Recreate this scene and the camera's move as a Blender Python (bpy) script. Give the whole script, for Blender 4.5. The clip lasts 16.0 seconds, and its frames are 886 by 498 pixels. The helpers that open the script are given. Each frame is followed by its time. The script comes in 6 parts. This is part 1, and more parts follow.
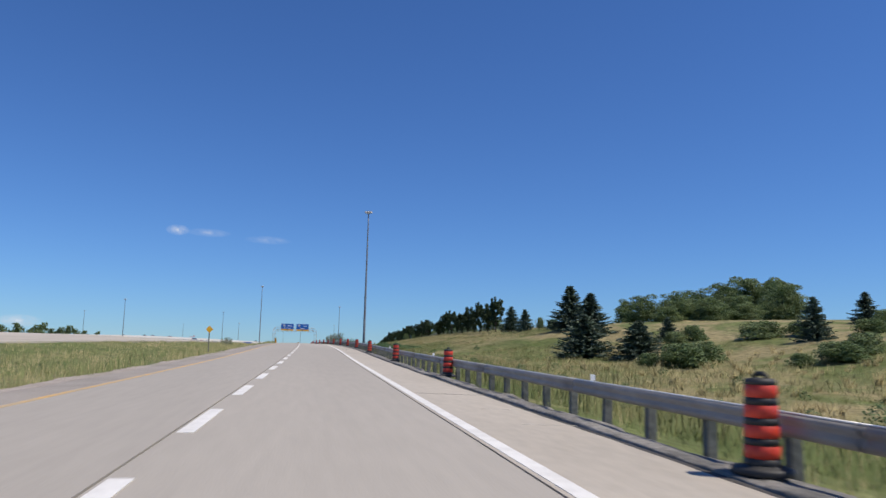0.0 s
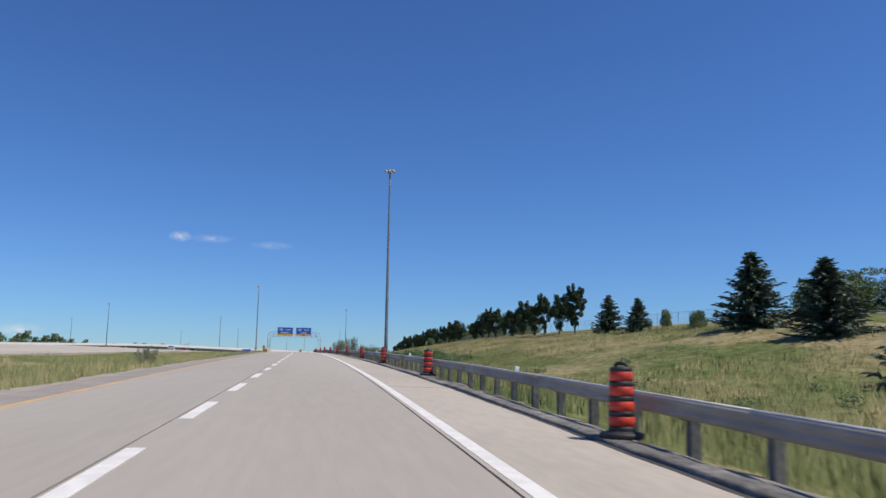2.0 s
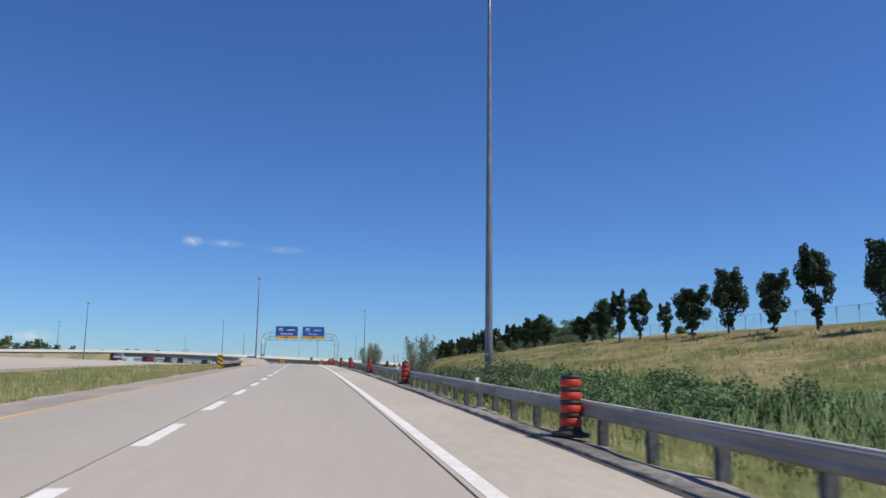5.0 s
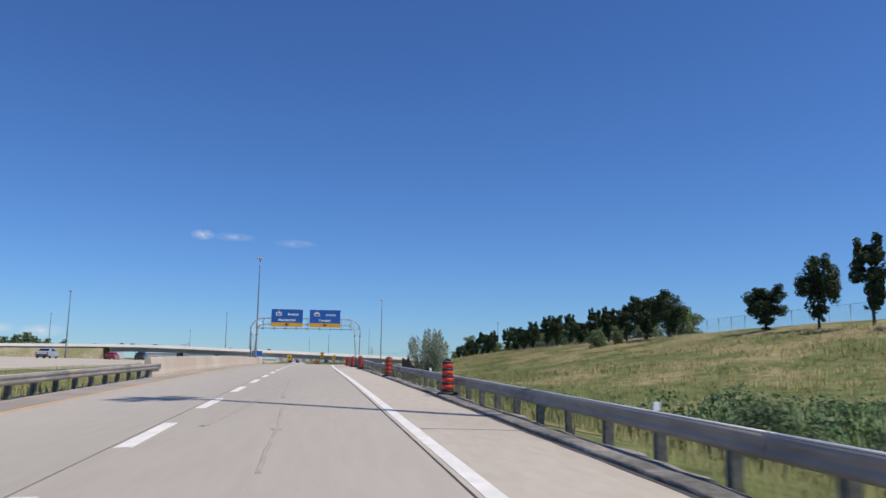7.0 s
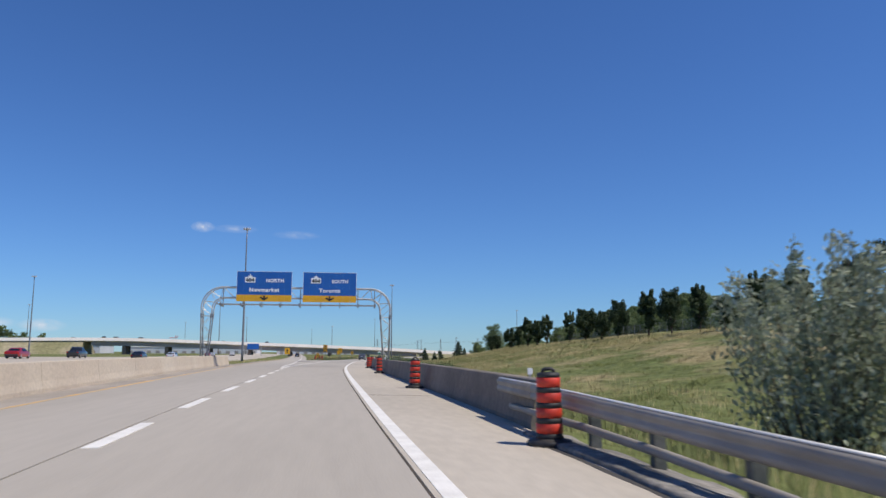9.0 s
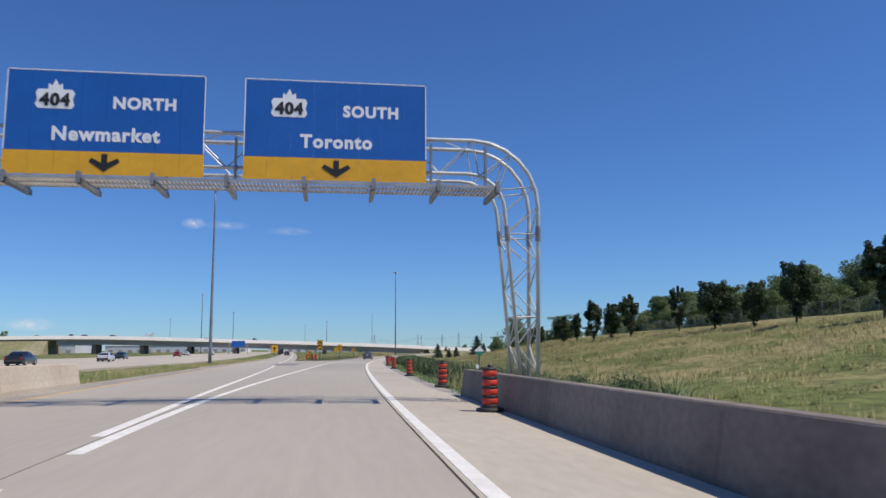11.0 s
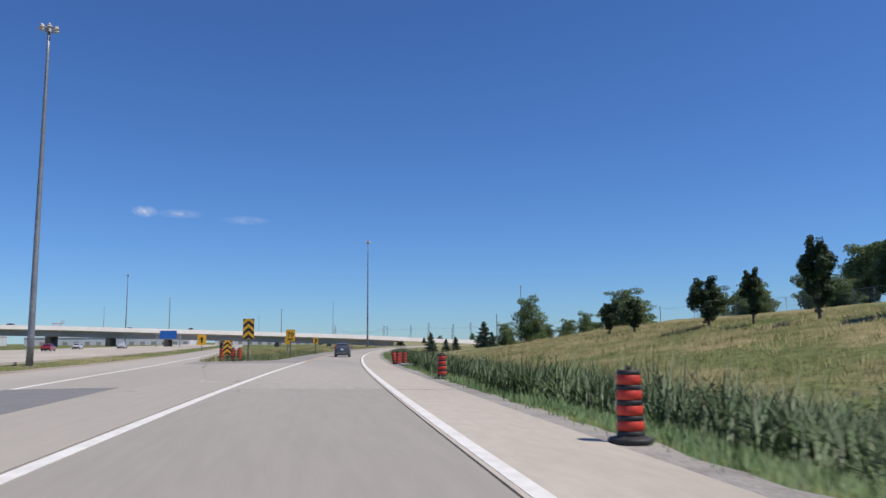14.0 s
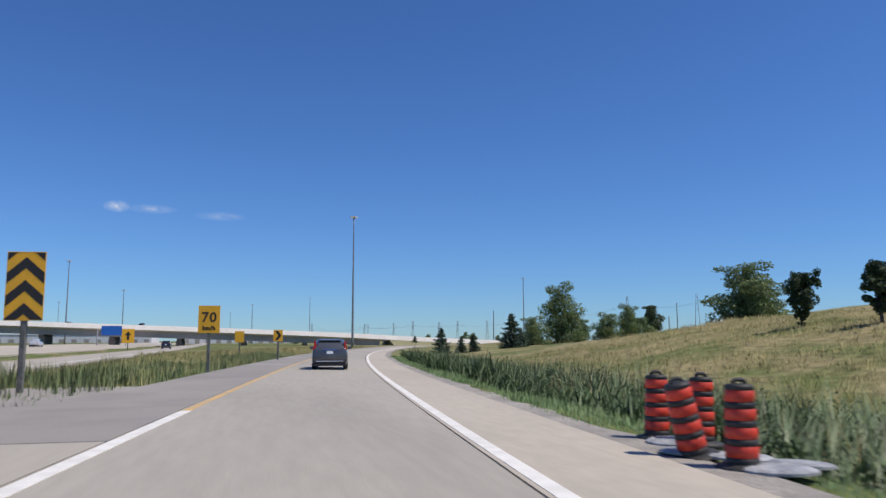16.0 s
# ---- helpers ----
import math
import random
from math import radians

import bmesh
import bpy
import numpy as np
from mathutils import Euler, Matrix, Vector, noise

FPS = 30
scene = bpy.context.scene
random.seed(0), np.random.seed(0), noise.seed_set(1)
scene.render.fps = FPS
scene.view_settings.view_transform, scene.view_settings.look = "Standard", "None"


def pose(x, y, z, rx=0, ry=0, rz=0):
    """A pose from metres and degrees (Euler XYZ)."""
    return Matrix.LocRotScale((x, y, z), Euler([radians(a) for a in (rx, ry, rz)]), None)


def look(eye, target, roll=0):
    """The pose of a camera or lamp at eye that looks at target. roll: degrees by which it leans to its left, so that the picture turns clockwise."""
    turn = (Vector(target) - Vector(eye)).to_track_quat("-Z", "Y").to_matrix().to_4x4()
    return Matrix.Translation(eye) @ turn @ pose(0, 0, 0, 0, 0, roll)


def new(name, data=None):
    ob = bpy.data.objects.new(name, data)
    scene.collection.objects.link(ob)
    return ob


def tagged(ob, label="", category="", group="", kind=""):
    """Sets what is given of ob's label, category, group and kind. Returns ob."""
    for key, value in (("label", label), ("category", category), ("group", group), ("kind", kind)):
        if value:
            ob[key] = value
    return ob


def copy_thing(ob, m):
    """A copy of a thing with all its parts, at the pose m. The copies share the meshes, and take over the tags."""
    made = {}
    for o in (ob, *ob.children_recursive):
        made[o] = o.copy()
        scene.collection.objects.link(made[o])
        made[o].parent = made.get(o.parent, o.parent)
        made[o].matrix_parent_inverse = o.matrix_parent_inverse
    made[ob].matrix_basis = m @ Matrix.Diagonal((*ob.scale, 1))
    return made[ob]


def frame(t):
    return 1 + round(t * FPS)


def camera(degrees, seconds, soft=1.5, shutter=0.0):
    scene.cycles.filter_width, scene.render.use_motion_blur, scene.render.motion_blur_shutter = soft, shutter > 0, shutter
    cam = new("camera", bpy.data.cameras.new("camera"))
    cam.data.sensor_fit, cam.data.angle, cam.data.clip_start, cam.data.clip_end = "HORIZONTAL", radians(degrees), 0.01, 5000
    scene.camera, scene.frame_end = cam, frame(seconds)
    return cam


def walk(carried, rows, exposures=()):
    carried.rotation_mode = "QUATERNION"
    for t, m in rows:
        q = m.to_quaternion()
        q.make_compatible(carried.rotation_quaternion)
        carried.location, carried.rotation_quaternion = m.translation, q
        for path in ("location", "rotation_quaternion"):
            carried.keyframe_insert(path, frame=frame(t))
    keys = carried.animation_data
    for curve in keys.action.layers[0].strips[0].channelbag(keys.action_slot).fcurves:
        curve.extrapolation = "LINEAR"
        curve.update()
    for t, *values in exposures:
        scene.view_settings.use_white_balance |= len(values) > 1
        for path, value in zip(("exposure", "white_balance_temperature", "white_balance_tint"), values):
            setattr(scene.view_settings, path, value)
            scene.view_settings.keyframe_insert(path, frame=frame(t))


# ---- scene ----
cam = camera(61.33, 16.0, shutter=0.12)
PATH = [
    (0.0, 0.000, -0.000, 1.211, 98.193, -1.331, -10.201),
    (0.5, 0.238, 13.339, 1.470, 98.259, -0.933, -10.094),
    (1.0, 0.458, 26.441, 1.756, 98.266, -0.829, -10.009),
    (1.5, 0.656, 39.311, 2.066, 98.410, -0.860, -9.909),
    (2.0, 0.823, 51.974, 2.390, 98.549, -0.753, -9.793),
    (2.5, 0.947, 64.470, 2.711, 98.630, -0.716, -9.557),
    (3.0, 1.022, 76.837, 3.018, 98.758, -0.634, -9.396),
    (3.5, 1.044, 89.101, 3.299, 98.921, -0.562, -9.305),
    (4.0, 1.006, 101.293, 3.549, 98.985, -0.533, -9.157),
    (4.5, 0.906, 113.445, 3.773, 98.986, -0.559, -8.969),
    (5.0, 0.748, 125.581, 3.976, 98.955, -0.632, -8.757),
    (5.5, 0.542, 137.724, 4.164, 98.926, -0.719, -8.537),
    (6.0, 0.302, 149.884, 4.343, 98.932, -0.764, -8.323),
    (6.5, 0.048, 162.054, 4.519, 98.838, -0.759, -8.102),
    (7.0, -0.199, 174.219, 4.690, 98.540, -0.670, -7.955),
    (7.5, -0.432, 186.353, 4.857, 98.399, -0.625, -7.879),
    (8.0, -0.666, 198.412, 5.009, 98.260, -0.688, -7.781),
    (8.5, -0.923, 210.377, 5.133, 98.141, -0.505, -7.785),
    (9.0, -1.212, 222.251, 5.225, 97.875, -0.167, -7.743),
    (9.5, -1.519, 234.052, 5.290, 97.772, 0.214, -7.657),
    (10.0, -1.815, 245.804, 5.322, 97.700, 0.377, -7.671),
    (10.5, -2.064, 257.526, 5.318, 97.643, 0.408, -7.829),
    (11.0, -2.232, 269.237, 5.282, 97.586, 0.375, -8.180),
    (11.5, -2.293, 280.953, 5.222, 97.514, 0.332, -8.769),
    (12.0, -2.235, 292.684, 5.147, 97.412, 0.318, -9.641),
    (12.5, -2.074, 304.434, 5.069, 97.330, 0.390, -10.163),
    (13.0, -1.815, 316.183, 4.997, 97.208, 0.369, -10.595),
    (13.5, -1.472, 327.921, 4.936, 97.104, 0.371, -10.991),
    (14.0, -1.057, 339.654, 4.881, 96.999, 0.432, -11.324),
    (14.5, -0.566, 351.397, 4.825, 97.003, 0.462, -11.646),
    (15.0, 0.009, 363.174, 4.760, 97.017, 0.288, -12.000),
    (15.5, 0.677, 375.033, 4.679, 96.941, 0.129, -12.438),
    (16.0, 1.444, 387.022, 4.582, 96.984, 0.128, -13.075),
]
walk(cam, [(t, pose(*p)) for t, *p in PATH])

# ---- light ----
world = bpy.data.worlds.new("sky")
scene.world = world
world.use_nodes = True
wn = world.node_tree.nodes
wl = world.node_tree.links
for n in list(wn):
    wn.remove(n)
SUN_TO = Vector((18.1, -9.0, 33.0)).normalized()
sky = wn.new("ShaderNodeTexSky")
sky.sky_type = "NISHITA"
sky.sun_disc = False
sky.sun_elevation = math.asin(SUN_TO.z)
sky.sun_rotation = math.atan2(SUN_TO.x, SUN_TO.y)
sky.altitude = 200
sky.air_density = 1.0
sky.dust_density = 0.0
sky.ozone_density = 1.0
bg = wn.new("ShaderNodeBackground")
bg.inputs["Strength"].default_value = 0.08
wo = wn.new("ShaderNodeOutputWorld")
tint = wn.new("ShaderNodeMix")
tint.data_type, tint.blend_type = "RGBA", "MULTIPLY"
tint.inputs["Factor"].default_value = 1.0
tint.inputs["B"].default_value = (0.485, 0.815, 1.38, 1)
wl.new(sky.outputs[0], tint.inputs["A"])
wl.new(tint.outputs["Result"], bg.inputs[0])
wl.new(bg.outputs[0], wo.inputs[0])

sun = new("sun", bpy.data.lights.new("sun", "SUN"))
sun.data.energy = 4.2
sun.data.angle = radians(0.53)
sun.data.color = (1.0, 0.92, 0.8)
sun.matrix_world = look(SUN_TO * 300, (0, 0, 0))


# ---- materials ----
def material(name, base, rough=0.7, metal=0.0, second=None, scale=1.0, third=None, fine=20.0, fine_amount=0.15,
             bump=0.0, bump_scale=30.0, bump_depth=0.05, stretch=(1, 1, 1), spread=(0.4, 0.6), random=0.0, island=0.0, translucent=0.0, spec=0.5, drier=()):
    """A surface of up to three colours in soft blotches, with fine grain and relief."""
    m = bpy.data.materials.new(name)
    m.use_nodes = True
    nt = m.node_tree
    N, L = nt.nodes, nt.links
    b = N["Principled BSDF"]
    b.inputs["Roughness"].default_value = rough
    b.inputs["Metallic"].default_value = metal
    b.inputs["Specular IOR Level"].default_value = spec
    geo = N.new("ShaderNodeNewGeometry")
    mp = N.new("ShaderNodeMapping")
    mp.inputs["Scale"].default_value = stretch
    L.new(geo.outputs["Position"], mp.inputs[0])

    def rgb(c):
        r = N.new("ShaderNodeRGB")
        r.outputs[0].default_value = (*c, 1)
        return r.outputs[0]

    def mix(kind, a, c, f):
        x = N.new("ShaderNodeMix")
        x.data_type = "RGBA"
        x.blend_type = kind
        L.new(a, x.inputs["A"])
        L.new(c, x.inputs["B"])
        if isinstance(f, float):
            x.inputs["Factor"].default_value = f
        else:
            L.new(f, x.inputs["Factor"])
        return x.outputs["Result"]

    def blot(s, lo, hi, detail=4.0, more=()):
        n = N.new("ShaderNodeTexNoise")
        n.inputs["Scale"].default_value = s
        n.inputs["Detail"].default_value = detail
        L.new(mp.outputs[0], n.inputs["Vector"])
        value = n.outputs["Fac"]
        for axis, start, end, gain in more:
            sep = N.new("ShaderNodeSeparateXYZ")
            L.new(geo.outputs["Position"], sep.inputs[0])
            g = N.new("ShaderNodeMapRange")
            g.inputs["From Min"].default_value = start
            g.inputs["From Max"].default_value = end
            g.inputs["To Max"].default_value = gain
            L.new(sep.outputs[axis], g.inputs["Value"])
            add = N.new("ShaderNodeMath")
            add.operation = "ADD"
            L.new(value, add.inputs[0])
            L.new(g.outputs[0], add.inputs[1])
            value = add.outputs[0]
        r = N.new("ShaderNodeMapRange")
        r.inputs["From Min"].default_value = lo
        r.inputs["From Max"].default_value = hi
        L.new(value, r.inputs["Value"])
        return r.outputs["Result"]

    col = rgb(base)
    if second:
        col = mix("MIX", col, rgb(second), blot(scale, *spread, more=drier))
    if third:
        col = mix("MIX", col, rgb(third), blot(scale * 0.31, 0.5, 0.68))
    if fine_amount:
        g = blot(fine, 0.3, 0.7, 2.0)
        v = N.new("ShaderNodeMapRange")
        v.inputs["To Min"].default_value = 1 - fine_amount
        v.inputs["To Max"].default_value = 1 + fine_amount
        L.new(g, v.inputs["Value"])
        cv = N.new("ShaderNodeCombineColor")
        for i in range(3):
            L.new(v.outputs[0], cv.inputs[i])
        col = mix("MULTIPLY", col, cv.outputs[0], 1.0)
    if random or island:
        if random:
            oi = N.new("ShaderNodeObjectInfo").outputs["Random"]
            amount = random
        else:
            oi = geo.outputs["Random Per Island"]
            amount = island
        v = N.new("ShaderNodeMapRange")
        v.inputs["To Min"].default_value = 1 - amount
        v.inputs["To Max"].default_value = 1 + amount
        L.new(oi, v.inputs["Value"])
        cv = N.new("ShaderNodeCombineColor")
        for i in range(3):
            L.new(v.outputs[0], cv.inputs[i])
        col = mix("MULTIPLY", col, cv.outputs[0], 1.0)
    L.new(col, b.inputs["Base Color"])
    if bump:
        n = N.new("ShaderNodeTexNoise")
        n.inputs["Scale"].default_value = bump_scale
        n.inputs["Detail"].default_value = 4
        L.new(mp.outputs[0], n.inputs["Vector"])
        bp = N.new("ShaderNodeBump")
        bp.inputs["Strength"].default_value = bump
        bp.inputs["Distance"].default_value = bump_depth
        L.new(n.outputs["Fac"], bp.inputs["Height"])
        L.new(bp.outputs[0], b.inputs["Normal"])
    if translucent:
        t = N.new("ShaderNodeBsdfTranslucent")
        L.new(col, t.inputs[0])
        ms = N.new("ShaderNodeMixShader")
        ms.inputs[0].default_value = translucent
        L.new(b.outputs[0], ms.inputs[1])
        L.new(t.outputs[0], ms.inputs[2])
        L.new(ms.outputs[0], N["Material Output"].inputs[0])
    return m


M_CONC = material("road_concrete", (0.405, 0.366, 0.311), 0.9, second=(0.375, 0.339, 0.288), scale=0.22, third=(0.435, 0.394, 0.337),
                  fine=6, fine_amount=0.035, bump=0.06, bump_scale=40, stretch=(1.0, 0.1, 1))
M_RAMP = material("ramp_concrete", (0.4, 0.362, 0.308), 0.9, second=(0.335, 0.307, 0.264), scale=0.25, fine=6, fine_amount=0.04, bump=0.06, bump_scale=40,
                  stretch=(1.0, 0.1, 1), spread=(0.55, 0.9), drier=(("Y", 316, 345, 0.4),))
M_RAMP2 = material("ramp_concrete_light", (0.385, 0.35, 0.3), 0.9, second=(0.33, 0.302, 0.262), scale=0.3, third=(0.41, 0.373, 0.32),
                   fine=6, fine_amount=0.05, bump=0.08, bump_scale=40, stretch=(1.0, 0.14, 1))
M_SHOULDER = material("shoulder_concrete", (0.465, 0.412, 0.338), 0.9, second=(0.42, 0.372, 0.305), scale=0.3, third=(0.5, 0.447, 0.372),
                      fine=6, fine_amount=0.06, bump=0.08, bump_scale=30, stretch=(1.0, 0.3, 1))
M_ASPH2 = material("grey_asphalt", (0.29, 0.268, 0.243), 0.9, second=(0.26, 0.24, 0.22), scale=0.5, third=(0.33, 0.305, 0.275), fine=30,
                   fine_amount=0.08, bump=0.2, bump_scale=60)
M_WARM = material("warm_asphalt", (0.34, 0.3, 0.255), 0.9, second=(0.29, 0.258, 0.22), scale=0.6, third=(0.38, 0.335, 0.285), fine=24,
                  fine_amount=0.12, bump=0.25, bump_scale=50)
M_PATCH = material("patch_asphalt", (0.22, 0.21, 0.205), 0.9, second=(0.19, 0.185, 0.18), scale=2, fine=40, fine_amount=0.1)
M_GRAVEL = material("gravel", (0.4, 0.34, 0.29), 0.95, second=(0.34, 0.29, 0.245), scale=0.8, third=(0.3, 0.275, 0.2), fine=20,
                    fine_amount=0.12, bump=0.3, bump_scale=40)
M_CURB = material("curb_asphalt", (0.22, 0.204, 0.182), 0.95, second=(0.14, 0.132, 0.118), scale=1.6, third=(0.29, 0.268, 0.237), fine=9,
                  fine_amount=0.35, bump=1.0, bump_scale=16, bump_depth=0.03)
M_GRIT = material("grey_grit", (0.31, 0.285, 0.255), 0.95, second=(0.25, 0.23, 0.205), scale=1.4, third=(0.37, 0.34, 0.3), fine=22,
                  fine_amount=0.28, bump=0.5, bump_scale=30, bump_depth=0.03)
M_TYRE = material("tyre_rubber_film", (0.35, 0.316, 0.27), 0.85, second=(0.392, 0.355, 0.302), scale=1.2, fine=30, fine_amount=0.1)
M_SCUFF = material("scraped_concrete", (0.6, 0.545, 0.47), 0.9, second=(0.48, 0.43, 0.36), scale=6, fine=30, fine_amount=0.15)
# slab joints, and the shadow painted along the curb
M_JOINT_SHADOW = material("joint_filler_and_shadow", (0.06, 0.055, 0.05), 0.9, fine_amount=0.2)
M_WHITE = material("road_paint_white", (0.82, 0.79, 0.73), 0.6, second=(0.72, 0.69, 0.63), scale=3, fine=30, fine_amount=0.06)
M_YELLOW = material("road_paint_yellow", (0.66, 0.4, 0.13), 0.65, second=(0.48, 0.36, 0.21), scale=1.6, fine=25, fine_amount=0.12)
MEADOW = dict(scale=0.17, stretch=(1, 0.7, 1), spread=(0.5, 0.64), spec=0.15, drier=(("X", 12, 38, 0.12),))
M_GROUND = material("meadow", (0.135, 0.157, 0.055), 0.95, second=(0.285, 0.24, 0.122), third=(0.105, 0.14, 0.042), fine=1.6, fine_amount=0.35,
                    bump=0.6, bump_scale=2.6, bump_depth=0.16, **MEADOW)
M_SWARD = material("meadow_blades", (0.165, 0.19, 0.07), 0.85, second=(0.36, 0.31, 0.172), third=(0.115, 0.155, 0.054), fine=1.6, fine_amount=0.25,
                   island=0.22, translucent=0.2, **MEADOW)
M_BLADE_G = material("grass_green", (0.16, 0.205, 0.082), 0.8, second=(0.265, 0.27, 0.13), scale=0.13, fine_amount=0, island=0.3, translucent=0.4, spec=0.2)
M_BLADE_D = material("grass_dry", (0.5, 0.425, 0.24), 0.8, second=(0.36, 0.33, 0.17), scale=0.13, fine_amount=0, island=0.25, translucent=0.35, spec=0.2)
M_REED = material("reed_leaf", (0.055, 0.104, 0.045), 0.5, second=(0.112, 0.172, 0.08), scale=0.22, fine_amount=0, island=0.45, translucent=0.25, spec=0.5)
M_REED_TOP = material("reed_top", (0.115, 0.17, 0.09), 0.5, second=(0.17, 0.22, 0.125), scale=0.3, fine_amount=0, island=0.4, translucent=0.3, spec=0.45)
M_STRAW = material("grass_straw", (0.42, 0.37, 0.2), 0.8, second=(0.235, 0.245, 0.115), scale=0.16, fine_amount=0, island=0.3, translucent=0.3, spec=0.2)
M_WEED = material("weed_leaf", (0.078, 0.15, 0.055), 0.55, second=(0.15, 0.228, 0.096), scale=0.35, fine_amount=0, island=0.5, translucent=0.25, spec=0.35)
M_WILLOW = material("leaf_grey_green", (0.19, 0.22, 0.14), 0.55, second=(0.32, 0.35, 0.24), scale=0.7, fine_amount=0, island=0.45, translucent=0.3, spec=0.4)
M_LUSH = material("lush_weed", (0.13, 0.185, 0.085), 0.6, second=(0.2, 0.24, 0.125), scale=0.3, fine_amount=0, island=0.4, translucent=0.4, spec=0.3)
M_EARTH = material("dry_embankment", (0.36, 0.31, 0.2), 0.95, second=(0.24, 0.225, 0.115), scale=0.06, fine=0.6, fine_amount=0.2)
M_STEEL = material("galvanised_steel", (0.4, 0.4, 0.4), 0.58, 0.3, second=(0.33, 0.33, 0.335), scale=2, fine=8, fine_amount=0.12)
M_RAIL = material("weathered_rail", (0.315, 0.285, 0.25), 0.6, 0.05, second=(0.255, 0.23, 0.2), scale=1.2, fine=6, fine_amount=0.15, stretch=(1, 0.3, 1))
# near-white tone that stands for sunlight on the beam's top
M_EDGE_SUN = material("sunlit_zinc", (0.72, 0.7, 0.67), 0.45, 0.25, second=(0.6, 0.58, 0.55), scale=1.5, fine=8, fine_amount=0.12, stretch=(1, 0.3, 1))
M_POST = material("weathered_post", (0.098, 0.108, 0.1), 0.75, 0.1, second=(0.15, 0.15, 0.138), scale=3, fine=12, fine_amount=0.25, random=0.15)
M_GALV = material("bright_galvanised", (0.56, 0.565, 0.57), 0.5, 0.25, second=(0.48, 0.485, 0.49), scale=2, fine=8, fine_amount=0.1)
M_GRATE = material("weathered_grating", (0.5, 0.46, 0.4), 0.6, 0.2, second=(0.4, 0.37, 0.33), scale=3, fine=10, fine_amount=0.15)
M_MAST = material("mast_steel", (0.3, 0.31, 0.33), 0.55, 0.55, second=(0.24, 0.25, 0.27), scale=0.6, fine=6, fine_amount=0.15)
# Concrete darkened so that the barrier's side away from the sun looks shaded.
M_BARRIER = material("shade_dark_concrete", (0.205, 0.172, 0.142), 0.9, second=(0.165, 0.138, 0.115), scale=0.8, third=(0.245, 0.208, 0.172), fine=9,
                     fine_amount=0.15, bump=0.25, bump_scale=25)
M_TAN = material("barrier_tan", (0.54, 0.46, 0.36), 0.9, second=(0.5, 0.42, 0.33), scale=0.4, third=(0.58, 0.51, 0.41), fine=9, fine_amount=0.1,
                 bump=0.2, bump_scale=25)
M_ORANGE = material("drum_orange", (0.64, 0.048, 0.022), 0.5, second=(0.52, 0.042, 0.022), scale=4, fine=15, fine_amount=0.12, random=0.1)
M_BLACK = material("rubber_black", (0.018, 0.018, 0.02), 0.6, second=(0.035, 0.034, 0.033), scale=5, fine=20, fine_amount=0.2)
M_MAT = material("base_grey", (0.42, 0.43, 0.44), 0.55, second=(0.26, 0.27, 0.28), scale=6, fine=20, fine_amount=0.15)
M_BLUE = material("sign_blue", (0.012, 0.11, 0.42), 0.4, second=(0.014, 0.12, 0.45), scale=0.6, fine=6, fine_amount=0.04)
M_SIGNY = material("sign_yellow", (0.82, 0.43, 0.02), 0.4, second=(0.78, 0.4, 0.02), scale=1, fine=6, fine_amount=0.05)
M_SIGNW = material("sign_white", (0.85, 0.86, 0.87), 0.4, fine=6, fine_amount=0.03)
M_SIGNK = material("sign_black", (0.02, 0.018, 0.016), 0.5, fine=6, fine_amount=0.1)
M_SIGNG = material("sign_green", (0.02, 0.25, 0.16), 0.5, fine=6, fine_amount=0.05)
M_LEAF = material("leaf_dark", (0.042, 0.064, 0.028), 0.6, second=(0.062, 0.088, 0.038), scale=0.8, fine_amount=0, island=0.25, translucent=0.15, spec=0.2)
M_LEAF2 = material("leaf_mid", (0.13, 0.185, 0.072), 0.6, second=(0.2, 0.25, 0.11), scale=0.35, fine_amount=0, island=0.35, translucent=0.35, spec=0.25)
M_LEAF3 = material("leaf_silver", (0.27, 0.31, 0.21), 0.55, second=(0.4, 0.43, 0.32), scale=1.0, fine_amount=0, island=0.35, translucent=0.35, spec=0.4)
M_NEEDLE = material("needles", (0.08, 0.113, 0.076), 0.6, second=(0.115, 0.152, 0.102), scale=1.2, fine_amount=0, island=0.4, translucent=0.1, spec=0.3)
M_BARK = material("bark", (0.12, 0.09, 0.065), 0.9, second=(0.07, 0.055, 0.042), scale=4, fine=12, fine_amount=0.3, bump=0.6, bump_scale=20)
M_GLASS = material("car_glass", (0.012, 0.015, 0.02), 0.06, fine_amount=0, spec=0.8)
M_CHROME = material("bright_metal", (0.7, 0.71, 0.73), 0.2, 1.0, fine_amount=0)
M_LAMP_R = material("lamp_red", (0.45, 0.012, 0.01), 0.2, fine_amount=0)
M_PLASTIC = material("grey_plastic", (0.04, 0.04, 0.043), 0.6, fine=20, fine_amount=0.1)
M_DECK = material("bridge_parapet", (0.82, 0.77, 0.71), 0.85, second=(0.77, 0.72, 0.66), scale=0.15, fine=2, fine_amount=0.08)
M_GIRDER = material("bridge_girder", (0.34, 0.318, 0.295), 0.7, second=(0.29, 0.27, 0.25), scale=0.12, fine=1.5, fine_amount=0.12)
M_WALLW = material("warehouse_wall", (0.62, 0.63, 0.65), 0.8, second=(0.54, 0.55, 0.57), scale=0.05, fine=0.6, fine_amount=0.08)


def paint(name, c, second=None):
    m = material(name, c, 0.28, 0.35, second=second or tuple(v * 0.9 for v in c), scale=1.5, fine_amount=0)
    m.node_tree.nodes["Principled BSDF"].inputs["Coat Weight"].default_value = 0.6
    return m


